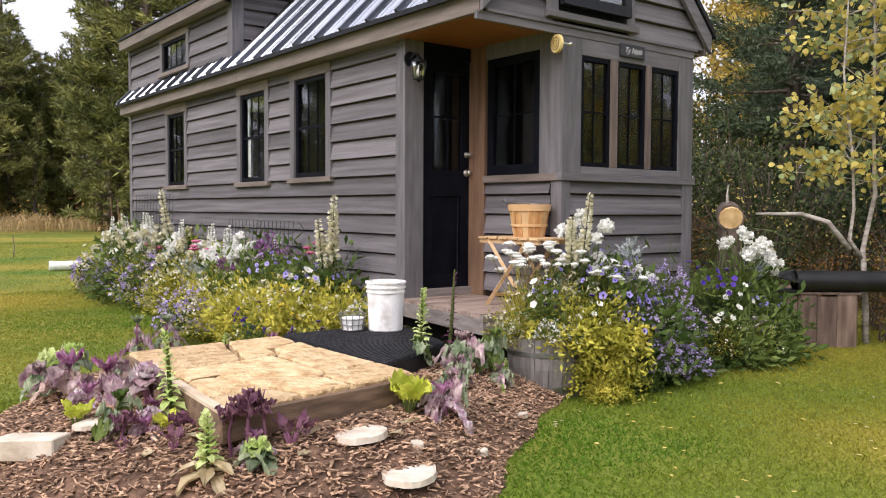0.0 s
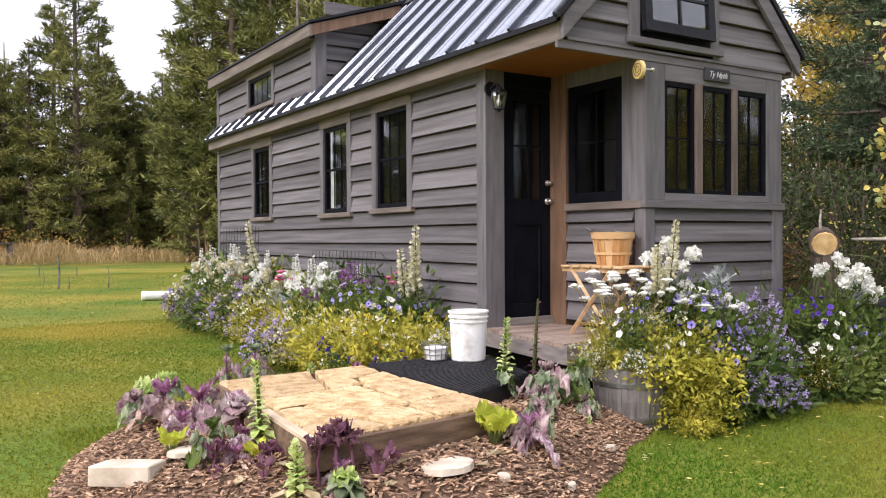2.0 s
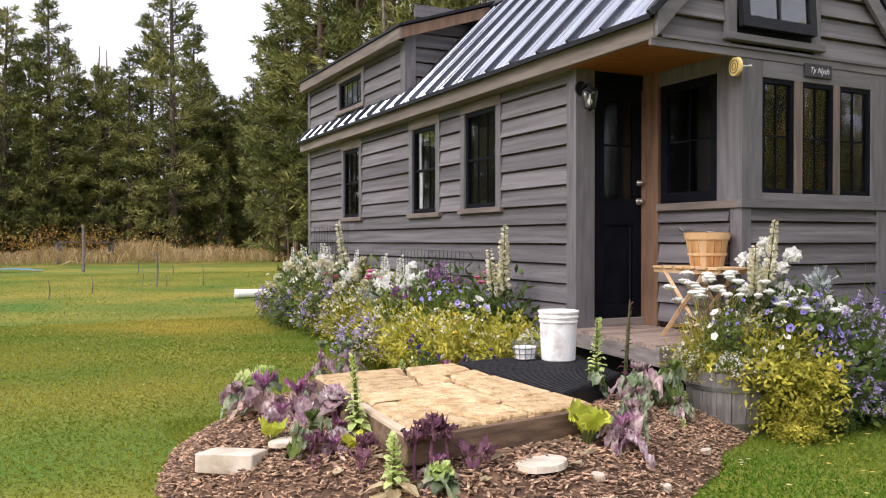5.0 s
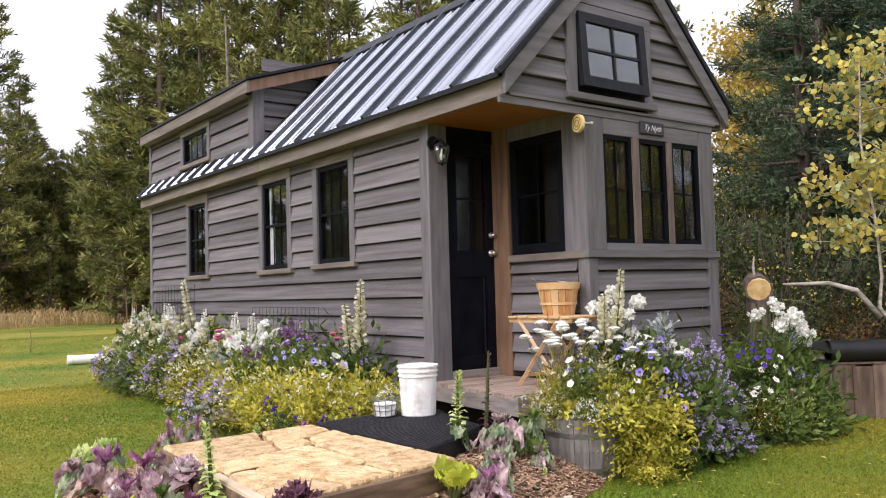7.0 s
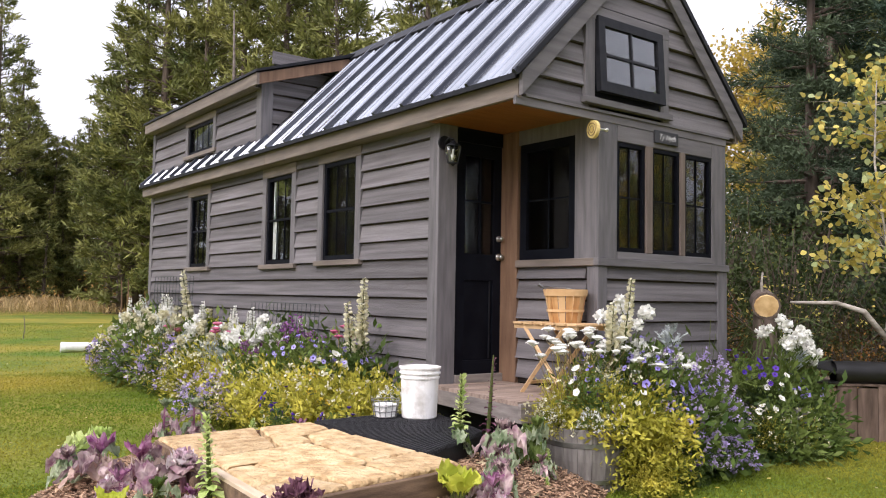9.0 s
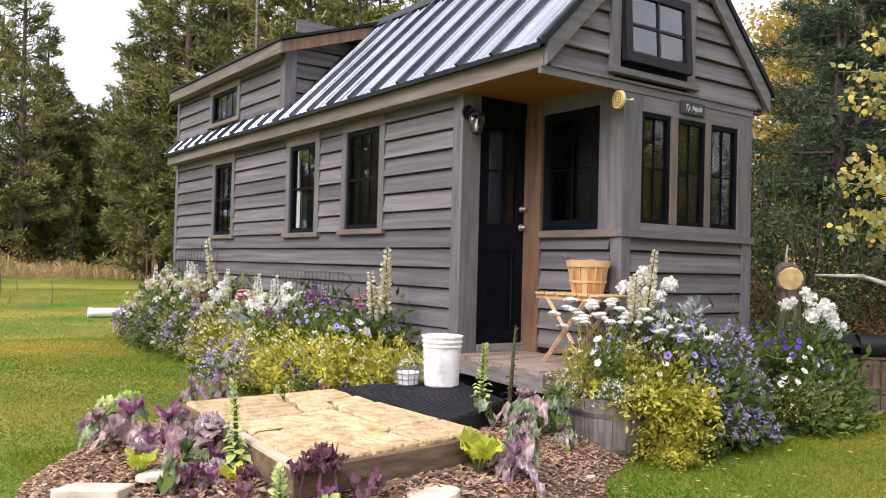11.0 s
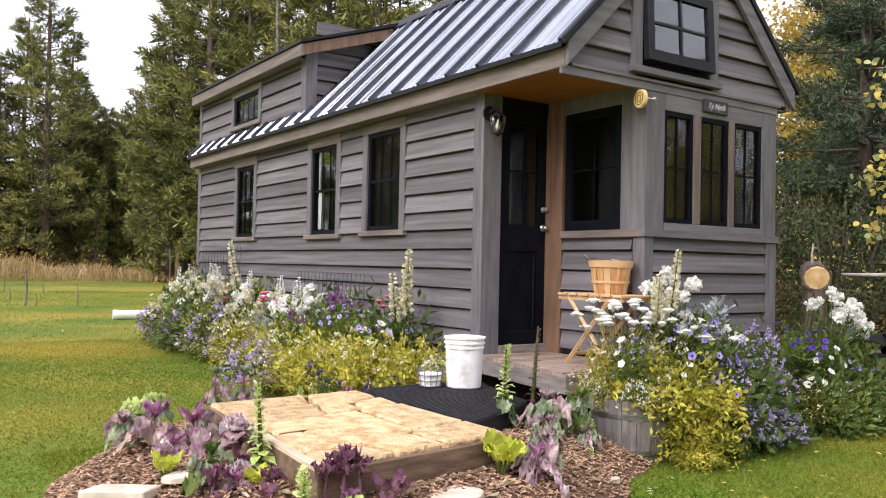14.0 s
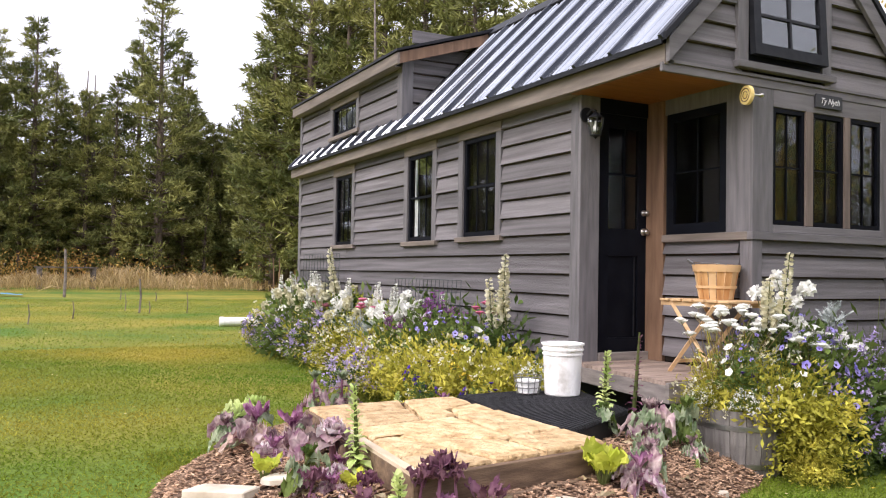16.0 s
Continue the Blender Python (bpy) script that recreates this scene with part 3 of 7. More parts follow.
part("fascia", Bag().hexa([(-0.14, 4.60, 3.80), (1.1, 4.60, 4.20), (1.1, 4.64, 4.20), (-0.14, 4.64, 3.80)], [(-0.14, 4.60, 3.935), (1.1, 4.60, 4.335), (1.1, 4.64, 4.335), (-0.14, 4.64, 3.935)]), CEDAR, house, "brown side fascia of the dormer")
part("soffit", Bag().hexa([(-0.14, 4.64, 3.85), (1.0, 4.64, 4.22), (1.0, DY0, 4.22), (-0.14, DY0, 3.85)], [(-0.14, 4.64, 3.86), (1.0, 4.64, 4.23), (1.0, DY0, 4.23), (-0.14, DY0, 3.86)]).box(-0.14, 0.0, DY0, LEN, 3.80, 3.81), TRIM_Y, house)

# ---- ground ----
LAWN = mat("lawn_soil_and_turf", (0.080, 0.172, 0.011), (0.33, 0.27, 0.036), scale=0.4, rough=0.95, bump=0.6, bscale=25, c3=(0.175, 0.20, 0.018), detail=9)
GRASS = leafy("grass_blade", (0.098, 0.21, 0.014), (0.39, 0.335, 0.052), scale=0.4, rand=0.35, thin=0.45)
DRYGRASS = leafy("dry_grass", (0.34, 0.23, 0.10), (0.56, 0.42, 0.23), scale=0.6, rand=0.35)
MULCH = mat("bark_mulch", (0.06, 0.034, 0.022), (0.22, 0.13, 0.082), scale=14, rough=0.95, bump=1.0, bscale=45, detail=8)
CHIP = mat("wood_chips", (0.13, 0.068, 0.040), (0.54, 0.36, 0.235), scale=30, rough=0.9, bump=0.3, island=True, rand=0.6)
STONE = mat("sandstone_flag", (0.47, 0.30, 0.145), (0.79, 0.60, 0.36), scale=10, rough=0.92, bump=1.0, bscale=30, rand=0.2, c3=(0.68, 0.48, 0.26), detail=13, depth=0.035)
PALESTONE = mat("pale_stone", (0.44, 0.36, 0.27), (0.74, 0.67, 0.56), scale=7, rough=0.9, bump=0.6, bscale=22, detail=9)
FRAMEWOOD = mat("weathered_frame_wood", (0.11, 0.07, 0.046), (0.25, 0.165, 0.105), scale=4, stretch=(1, 5, 7), rough=0.85, bump=0.5, bscale=26)
PALEWOOD = mat("pale_new_wood", (0.5, 0.38, 0.26), (0.66, 0.54, 0.4), scale=4, stretch=(6, 1, 6), rough=0.8, bump=0.3)
BEDDING = mat("dark_joint_soil", (0.03, 0.02, 0.013), (0.085, 0.058, 0.038), scale=22, rough=0.95, bump=0.8)
RUBBER = mat("black_rubber", (0.02, 0.02, 0.023), (0.045, 0.045, 0.05), scale=20, rough=0.75, bump=0.3)

# fine mottling over the broad lawn tones
ln = LAWN.node_tree
fine = ln.nodes.new("ShaderNodeTexNoise")
fine.inputs["Scale"].default_value, fine.inputs["Detail"].default_value = 38.0, 8.0
ln.links.new(ln.nodes["Texture Coordinate"].outputs["Object"], fine.inputs["Vector"])
spread = ln.nodes.new("ShaderNodeMapRange")
spread.inputs["From Min"].default_value, spread.inputs["From Max"].default_value = 0.3, 0.7
spread.inputs["To Min"].default_value, spread.inputs["To Max"].default_value = 0.55, 1.2
ln.links.new(fine.outputs["Fac"], spread.inputs["Value"])
ln.links.new(spread.outputs["Result"], ln.nodes["Hue/Saturation/Value"].inputs["Value"])


def swell(x, y):
    return 0.05 * noise.noise((x * 0.09, y * 0.09, 3.1)) * min(1.0, max(0.0, (math.hypot(x, y + 2) - 9) / 12))


def mound(x, y):
    """Height of the mulch heap round the platform."""
    cx, cy = -1.95, -0.2
    u, v = (x - cx) / 1.68, (y - cy) / 1.85
    turn = math.atan2(v, u)
    rim = 1 + 0.25 * math.exp(-((turn + 0.05) / 0.33) ** 2) - 0.12 * math.exp(-((turn + 0.95) / 0.35) ** 2)
    r = math.hypot(u, v) / rim + 0.06 * noise.noise((x * 1.6, y * 1.6, 0.4))
    return 0.27 * max(0.0, 1 - max(0.0, (r - 0.55) / 0.45) ** 2.0) - 0.012 if r < 1.02 else -0.03


gs = [-400, -200, -110, -60, -35, -22] + [-14 + i * 1.0 for i in range(33)] + [24, 32, 42, 56, 75, 110, 180, 300, 500]
g = Bag()
n = len(gs)
g.add([(x, y, swell(x, y)) for y in gs for x in gs], [(j * n + i, j * n + i + 1, (j + 1) * n + i + 1, (j + 1) * n + i) for j in range(n - 1) for i in range(n - 1)])
tagged(part("ground", g, LAWN, smooth=True), "mown lawn on level ground, green with yellow patches", "lawn", kind="structure")

# mulch heap
g = Bag()
m = 70
xs, ys = np.linspace(-3.95, 0.45, m), np.linspace(-2.3, 1.9, m)
v = [(x, y, mound(x, y) + 0.012 * noise.noise((x * 9, y * 9, 1.0)) + 0.006 * noise.noise((x * 30, y * 30, 2.0))) for y in ys for x in xs]
fc = [(j * m + i, j * m + i + 1, (j + 1) * m + i + 1, (j + 1) * m + i) for j in range(m - 1) for i in range(m - 1)]
fc = [f for f in fc if max(v[k][2] for k in f) > 0.0]
g.add(v, fc)
tagged(part("mulch_bed", g, MULCH, smooth=True), "low heap of brown bark mulch on the lawn", "mulch bed", kind="structure")
g = Bag()
cnt = 0
rs = np.random.RandomState(5)
while cnt < 21000:
    x, y = rs.uniform(-3.95, 0.45), rs.uniform(-2.3, 1.9)
    h = mound(x, y)
    if h < 0.0:
        continue
    l, w, t = rs.uniform(0.006, 0.026), rs.uniform(0.003, 0.008), rs.uniform(0.002, 0.006)
    a = rs.uniform(0, 6.28)
    d = np.array((math.cos(a), math.sin(a), rs.uniform(-0.35, 0.35)))
    s = np.array((-math.sin(a), math.cos(a), rs.uniform(-0.5, 0.5)))
    c = np.array((x, y, h + 0.006 + rs.uniform(0, 0.012)))
    up = np.cross(d, s)
    g.hexa([c - d * l - s * w, c + d * l * 0.9 - s * w * 0.6, c + d * l + s * w, c - d * l * 0.8 + s * w * 0.7], [c - d * l - s * w + up * t, c + d * l * 0.9 - s * w * 0.6 + up * t, c + d * l + s * w + up * t, c - d * l * 0.8 + s * w * 0.7 + up * t])
    cnt += 1
tagged(part("wood_chips", g, CHIP), "scattered brown and tan wood chips on mulch", "wood chips", kind="stuff")

# lawn blades: dense near the camera's side, thinner far away
def lawn_blades(count, box, size, seed, width, lean):
    rs = np.random.RandomState(seed)
    p = np.stack([rs.uniform(box[0], box[1], count), rs.uniform(box[2], box[3], count), np.zeros(count)], 1)
    keep = ~((p[:, 0] > 0) & (p[:, 0] < W) & (p[:, 1] > -0.1) & (p[:, 1] < LEN))
    keep &= np.array([mound(x, y) < -0.0 for x, y in p[:, :2]])
    p = p[keep]
    for i in range(len(p)):
        p[i, 2] = swell(p[i, 0], p[i, 1]) - 0.004
    k = len(p)
    d = np.stack([rs.normal(0, lean, k), rs.normal(0, lean, k), np.ones(k)], 1)
    ln = rs.uniform(0.6, 1.3, k) * size
    up = np.stack([rs.normal(0, 1, k), rs.normal(0, 1, k), np.full(k, 2.2 * (lean - 0.5))], 1)
    return Bag().blades(p, d, ln, rs.uniform(0.7, 1.3, k) * width, up=up, sag=0.15)


for cnt, bx, sz, wd, lean in ((170000, (-3.4, 5.6, -3.6, 1.5), 0.036, 0.007, 0.7), (120000, (-5.8, 0.0, -0.6, 9.5), 0.036, 0.009, 1.1), (70000, (-7, 9, 9.5, 30), 0.04, 0.016, 1.3)):
    tagged(part("grass", lawn_blades(cnt, bx, sz, 11, wd, lean), GRASS), "short mown green grass blades", "grass", kind="stuff")

# fallen yellow leaves on the lawn
FALLEN = leafy("fallen_leaf", (0.62, 0.45, 0.05), (0.75, 0.68, 0.5), scale=0.9, rand=0.3)
rs = np.random.RandomState(3)
k = 330
p = np.stack([np.concatenate([rs.uniform(-1.0, 5.0, 180), rs.uniform(-7, -0.5, 150)]), np.concatenate([rs.uniform(-4.0, -0.9, 180), rs.uniform(1.5, 14, 150)]), np.full(k, 0.035)], 1)
p = p[[mound(x, y) < 0 for x, y in p[:, :2]]]
tagged(part("fallen_leaves", Bag().blades(p, rs.normal(size=(len(p), 3)) * (1, 1, 0.15), rs.uniform(0.018, 0.05, len(p)), rs.uniform(0.014, 0.036, len(p)), up=(0, 0, 1)), FALLEN), "scattered yellow and pale fallen leaves on grass", "fallen leaves", kind="stuff")

# ---- woodland ----
BARK = mat("conifer_bark", (0.07, 0.05, 0.038), (0.17, 0.13, 0.105), scale=5, stretch=(3, 3, 0.5), rough=0.95, bump=0.8, bscale=14)
GREYBARK = mat("dead_wood", (0.12, 0.10, 0.09), (0.26, 0.22, 0.2), scale=6, rough=0.95, bump=0.5)
PINE = leafy("pine_needles", (0.078, 0.102, 0.029), (0.30, 0.295, 0.092), scale=0.35, rand=0.5, thin=0.16)
SPRUCE = leafy("spruce_needles", (0.024, 0.048, 0.028), (0.10, 0.135, 0.072), scale=0.4, rand=0.4, thin=0.15)
OLIVE = leafy("autumn_larch_needles", (0.11, 0.10, 0.02), (0.24, 0.19, 0.04), scale=0.4, rand=0.4, thin=0.25)


def conifer(name, label, seed, height, reach, needles, tufts, first=0.1, tuft=0.3, droop=0.0, taper=1.0, dead=False, gap=0.35, wide=0.2, limbs_m=5.5):
    """A tapered trunk, whorls of limbs and many needle sprays with gaps between."""
    rs = np.random.RandomState(seed)
    tree = thing(name, label, "tree", "trees round the lawn")
    bend = rs.normal(0, 0.02 * height, 2)
    top = lambda s: np.array((bend[0] * s * s, bend[1] * s * s, height * s))
    part("trunk", Bag().tube([top(s) for s in np.linspace(0, 1, 7)], list(np.linspace(0.017 * height, 0.002 * height, 7)), 8), GREYBARK if dead else BARK, tree, smooth=True)
    limbs, sprays = Bag(), Bag()
    nl = int(height * (limbs_m if not dead else 4))
    P, D, L = [], [], []
    for i in range(nl):
        s = first + (0.985 - first) * (i + rs.uniform()) / nl
        prof = (1 - (s - first) / (1 - first)) ** taper * 0.92 + 0.08
        if s < first + 0.15:
            prof *= 0.55 + 3 * (s - first)
        ln = reach * prof * rs.uniform(0.55, 1.15)
        a = rs.uniform(0, 6.283)
        up = rs.uniform(0.0, 0.35) - droop * (1 - s) * 0.6 + 0.25 * s
        d = np.array((math.cos(a), math.sin(a), up))
        b = top(s)
        e = b + d * ln
        m_ = b + d * ln * 0.55 - (0, 0, 0.06 * ln)
        limbs.tube([b, m_, e], [0.006 * height * (1 - s) + 0.012, 0.012, 0.004], 4, cap=False)
        if rs.uniform() < gap * 0.35 or dead:
            continue
        c = max(3, int(tufts / nl * (prof * 1.4 + 0.25)))
        u = rs.uniform(0.18, 1.0, c) ** 0.75
        q = b + d * (ln * u)[:, None] + rs.normal(0, 1, (c, 3)) * (0.05 + 0.13 * ln * (1.15 - u))[:, None] * (1, 1, 0.32)
        P.append(q)
        D.append(d + rs.normal(0, 0.55, (c, 3)) + np.array((0, 0, 0.25 - droop * 0.5)))
        L.append(rs.uniform(0.6, 1.35, c) * tuft)
    part("limb_whorl", limbs, GREYBARK if dead else BARK, tree)
    if P:
        P, D, L = np.concatenate(P), np.concatenate(D), np.concatenate(L)
        for r in range(2):
            sprays.blades(P + rs.normal(0, 0.05, P.shape), D + rs.normal(0, 0.6, D.shape), L * rs.uniform(0.7, 1.1, len(L)), L * wide, at=0.5)
        part("crown", sprays, needles, tree)
    return tree


PINES = [conifer("pine_tree", "tall lodgepole pine with loose olive-green crown", 20 + i, h, r, PINE, 7500, first=0.03 + 0.05 * (i % 3), tuft=0.40, taper=0.68, wide=0.17, limbs_m=9) for i, (h, r) in enumerate(((16, 3.3), (18, 3.2), (14, 3.4), (19, 3.4)))]
SPRUCES = [conifer("spruce_tree", "dense dark green spruce with drooping boughs", 40 + i, h, r, SPRUCE, 34000, first=0.01, tuft=0.13, wide=0.16, limbs_m=13, droop=0.5, taper=0.95) for i, (h, r) in enumerate(((11, 2.3), (9, 2.1), (13, 2.3)))]
FARP = [conifer("pine_tree", "far lodgepole pine in the tree line", 80 + i, h, r, PINE, 2600, first=0.03, tuft=0.6, taper=0.65, wide=0.26) for i, (h, r) in enumerate(((17, 2.9), (19, 3.0)))]
FARS = [conifer("spruce_tree", "dark green spruce standing further off", 50, 11, 2.2, SPRUCE, 7000, first=0.01, tuft=0.32, wide=0.2, limbs_m=8, droop=0.5, taper=0.95)]
LARCH = conifer("autumn_larch_tree", "slender larch turning yellow-olive", 60, 11, 1.7, OLIVE, 2400, first=0.06, tuft=0.42, taper=0.8)
DEAD = conifer("dead_pine_tree", "bare grey dead pine with thin snags", 70, 13, 1.3, PINE, 10, first=0.12, dead=True)


def plant_trees(kinds, spots):
    for i, (k, x, y, s) in enumerate(spots):
        src = kinds[k % len(kinds)]
        m_ = pose(x, y, -0.05, 0, 0, (i * 77) % 360) @ Matrix.Scale(s, 4)
        if src.get("used"):
            copy_thing(src, m_)
        else:
            src["used"] = 1
            src.matrix_basis = m_


rt = random.Random(12)
spots = []
# trees by bearing (degrees right of +y) and distance from the lawn's near end
far_spots = []


def stand(lo, hi, n, d0, d1, s0, s1):
    for i in range(n):
        w = radians(lo + (hi - lo) * (i + rt.uniform(0.1, 0.9)) / n)
        d = rt.uniform(d0, d1)
        (spots if d < 66 and s1 < 1.3 and lo > -20 else far_spots).append((len(spots) * 3 + i, -4.2 + d * math.sin(w), -4.8 + d * math.cos(w), rt.uniform(s0, s1)))


KEY_TREES = ((-1.5, 62, 0, 1.05), (1.0, 62, 1, 1.0), (-0.2, 66, 2, 1.1), (3.2, 66, 2, 0.85), (4.8, 66, 2, 0.9), (7.0, 63, 0, 1.05), (8.4, 60, 3, 1.1), (9.7, 63, 1, 0.95), (10.4, 66, 2, 0.95), (2.2, 63, 1, 0.85), (4.0, 62, 0, 0.8), (5.7, 61, 1, 0.8), (-2.6, 64, 3, 0.9),
             (11.0, 66, 2, 0.85), (11.6, 64, 0, 0.72), (12.2, 67, 2, 0.80), (12.8, 66, 2, 0.78), (13.6, 63, 0, 0.78), (9.9, 62, 0, 0.55), (15.0, 52, 2, 0.9), (15.8, 50, 0, 1.05), (16.8, 50, 1, 1.1), (18.0, 48, 3, 1.1), (19.3, 50, 1, 1.15),
             (20.5, 46, 0, 1.15), (21.8, 48, 3, 1.05), (23.0, 44, 1, 1.1), (24.3, 44, 0, 1.15), (25.6, 42, 3, 1.0), (27.0, 42, 1, 1.0), (28.3, 44, 0, 1.1), (29.6, 40, 2, 1.15), (30.6, 42, 1, 0.95),
             (32.4, 46, 0, 0.85), (34.2, 38, 1, 0.95), (35.6, 36, 3, 0.9), (37.0, 38, 0, 1.05), (38.5, 36, 1, 0.9), (40.5, 36, 3, 0.9))
for w, d, k, sc in KEY_TREES:
    spots.append((k, -4.2 + d * math.sin(radians(w)), -4.8 + d * math.cos(radians(w)), sc))
stand(-3, 9.5, 14, 69, 76, 0.65, 0.9)
stand(9.8, 13.5, 6, 70, 74, 0.6, 0.75)
stand(14.5, 40, 20, 67, 74, 0.85, 1.15)
for i in range(30):
    w, d = radians(-3 + 1.1 * i), rt.uniform(60.5, 63.5)
    far_spots.append((i, -4.2 + d * math.sin(w), -4.8 + d * math.cos(w), rt.uniform(0.3, 0.55)))
stand(-75, -6, 14, 40, 60, 0.8, 1.2)
stand(-75, -4, 22, 58, 72, 0.9, 1.2)
stand(44, 52, 6, 24, 34, 0.7, 0.95)
stand(62, 90, 17, 19, 28, 0.6, 0.95)
# behind the camera
for x, y, s in ((-6, -20, 1.0), (-2, -25, 1.0), (-13, -20, 1.0), (-18, -12, 0.9), (-20, -2, 1.0), (-22, 8, 1.0), (24, -26, 0.45), (27, -23, 0.95), (33, -25, 0.7), (20, -30, 0.5), (32, -30, 0.5), (15, -34, 0.5), (34, -18, 0.5), (9, -36, 0.6), (26, -14, 0.5)):
    far_spots.append((len(spots), x, y, s))
plant_trees(PINES, spots)
plant_trees(FARP, far_spots)
plant_trees(SPRUCES, [(0, 7.8, 7.0, 0.9), (1, 9.6, 3.1, 1.1), (2, 12.6, 4.3, 0.95), (2, 13.5, 2.2, 0.95), (0, 12.5, 1.6, 0.9), (1, 10.8, 0.3, 0.95), (2, 14.5, -1.5, 0.9), (0, 11.8, -2.6, 0.9), (1, 13.5, -4, 0.9), (2, 16, 3, 1.0), (0, 9.2, -1.2, 0.75), (1, 8.6, 1.0, 0.7), (2, 9.5, -3.8, 0.75)])
plant_trees(FARS, [(0, 7, -13, 0.8), (2, -9, -17, 1.0), (0, -13, -13, 1.0), (1, -4.5, -14, 1.05), (1, 3, -17, 0.9), (2, -3, -15, 0.8), (1, 30, 58, 1.0), (0, 24, 60, 0.9)])
plant_trees([LARCH], [(0, 17, 58, 0.9), (0, 20, 57, 0.75), (0, 26.5, 57, 0.85), (0, 32, 60, 1.0), (0, 15, 18.5, 0.8)])
plant_trees([DEAD], [(0, -0.1, 58, 1.15), (0, 0.7, 59, 1.0), (0, 11.5, 33, 1.0), (0, 20.5, 21, 0.9)])

# ---- platform, mat and things by the porch ----
BL, BR, FR, FL = Vector((-2.55, 0.62, 0)), Vector((-1.44, 0.68, 0)), Vector((-1.46, -1.11, 0)), Vector((-2.70, -1.30, 0))
ML, MR = Vector((-2.625, -0.21, 0)), Vector((-1.45, 0.02, 0))
PTOP = 0.42


def slab(bag, quad, z0, z1):
    return bag.hexa([(p.x, p.y, z0) for p in quad], [(p.x, p.y, z1) for p in quad])


def at(quad, u, v):
    a, b, c, d = quad
    return (a * (1 - u) + b * u) * (1 - v) + (d * (1 - u) + c * u) * v


def stone_platform(quad, cells, seed, lift):
    """A timber frame filled with flagstones, laid as uneven pieces with open joints."""
    rs = random.Random(seed)
    plat = thing("stone_platform", "timber-framed step platform topped with tan flagstones", "platform", "step platforms by the porch")
    a, b, c, d = quad
    cen = (a + b + c + d) / 4
    inn = [p + (cen - p).normalized() * 0.055 for p in quad]
    for i in range(4):
        p, q, pi, qi = quad[i], quad[(i + 1) % 4], inn[i], inn[(i + 1) % 4]
        part("frame_board", slab(Bag(), [p, q, qi, pi], 0.27, PTOP + lift - 0.022), FRAMEWOOD, plat, bevel=0.004)
    if seed == 2:
        part("top_strip", slab(Bag(), [quad[3], quad[0], quad[0] + Vector((0.05, 0, 0)), quad[3] + Vector((0.05, 0, 0))], PTOP - 0.022, PTOP - 0.004), PALEWOOD, plat, "pale new wood strip")
    part("bedding", slab(Bag(), inn, 0.27, PTOP + lift - 0.045), BEDDING, plat)
    for cell in cells:
        pts = [Vector((u, v, 0)) for u, v in cell] if cell[0][0] < -1 else [at(quad, u + rs.uniform(-0.012, 0.012), v + rs.uniform(-0.012, 0.012)) for u, v in cell]
        mid = sum(pts, Vector((0, 0, 0))) / len(pts)
        pts = [p + (mid - p).normalized() * 0.021 for p in pts]
        edge = []
        for i, p in enumerate(pts):
            q = pts[(i + 1) % len(pts)]
            for t in (0, 0.25, 0.5, 0.75):
                e = p.lerp(q, t)
                edge.append(e + (mid - e).normalized() * (rs.uniform(-0.004, 0.008) if t else 0.01))
        k = len(edge)
        top = PTOP + lift + rs.uniform(-0.004, 0.006)
        tl = (rs.uniform(-0.01, 0.01), rs.uniform(-0.01, 0.01))
        zt = [top + (e.x - mid.x) * tl[0] + (e.y - mid.y) * tl[1] + rs.uniform(-0.002, 0.002) for e in edge]
        v = [(e.x, e.y, PTOP + lift - 0.05) for e in edge] + [(e.x, e.y, z - 0.012) for e, z in zip(edge, zt)]
        v += [tuple(Vector((e.x, e.y, z)) + Vector(((mid - e).normalized().x * 0.012, (mid - e).normalized().y * 0.012, 0))) for e, z in zip(edge, zt)] + [(mid.x, mid.y, top + 0.002)]
        f = [(i, (i + 1) % k, k + (i + 1) % k, k + i) for i in range(k)] + [(k + i, k + (i + 1) % k, 2 * k + (i + 1) % k, 2 * k + i) for i in range(k)] + [(2 * k + i, 2 * k + (i + 1) % k, 3 * k) for i in range(k)]
        part("flagstone", Bag().add(v, f), STONE, plat)
    return plat


stone_platform((BL, BR, MR, ML), [((0, 0), (0.62, 0), (0.55, 0.45), (0, 0.42)), ((0.62, 0), (1, 0), (1, 0.5), (0.75, 0.62), (0.55, 0.45)), ((0, 0.42), (0.55, 0.45), (0.5, 1), (0, 1)), ((0.55, 0.45), (0.75, 0.62), (0.72, 1), (0.5, 1)), ((0.75, 0.62), (1, 0.5), (1, 1), (0.72, 1))], 1, -0.012)
joint = {"a": (-1.86, -0.09), "b": (-1.84, -0.76), "c": (-1.47, -0.70), "d": (-1.92, -1.16), "e": (-1.955, -0.82), "f": (-2.44, -0.52), "g": (-2.28, -0.96), "h": (-2.22, -1.21),
         "i": (-2.60, -0.56), "j": (-2.63, -0.95), "k": (-2.575, -0.22), "m": (-1.50, -0.01), "n": (-1.47, -1.085), "o": (-2.66, -1.27)}
stone_platform((ML, MR, FR, FL), [[joint[q] for q in run] for run in ("kabefi", "amcb", "cndeb", "fedhg", "ifgj", "jgho")], 2, 0.0)
tagged(part("bottom_runner", slab(Bag(), [FL + Vector((0.3, -0.03, 0)), FR + Vector((0.0, -0.035, 0)), FR, FL + Vector((0.3, 0, 0))], 0.245, 0.275), FRAMEWOOD, bevel=0.003), "grey weathered runner board under the platform edge", "board")
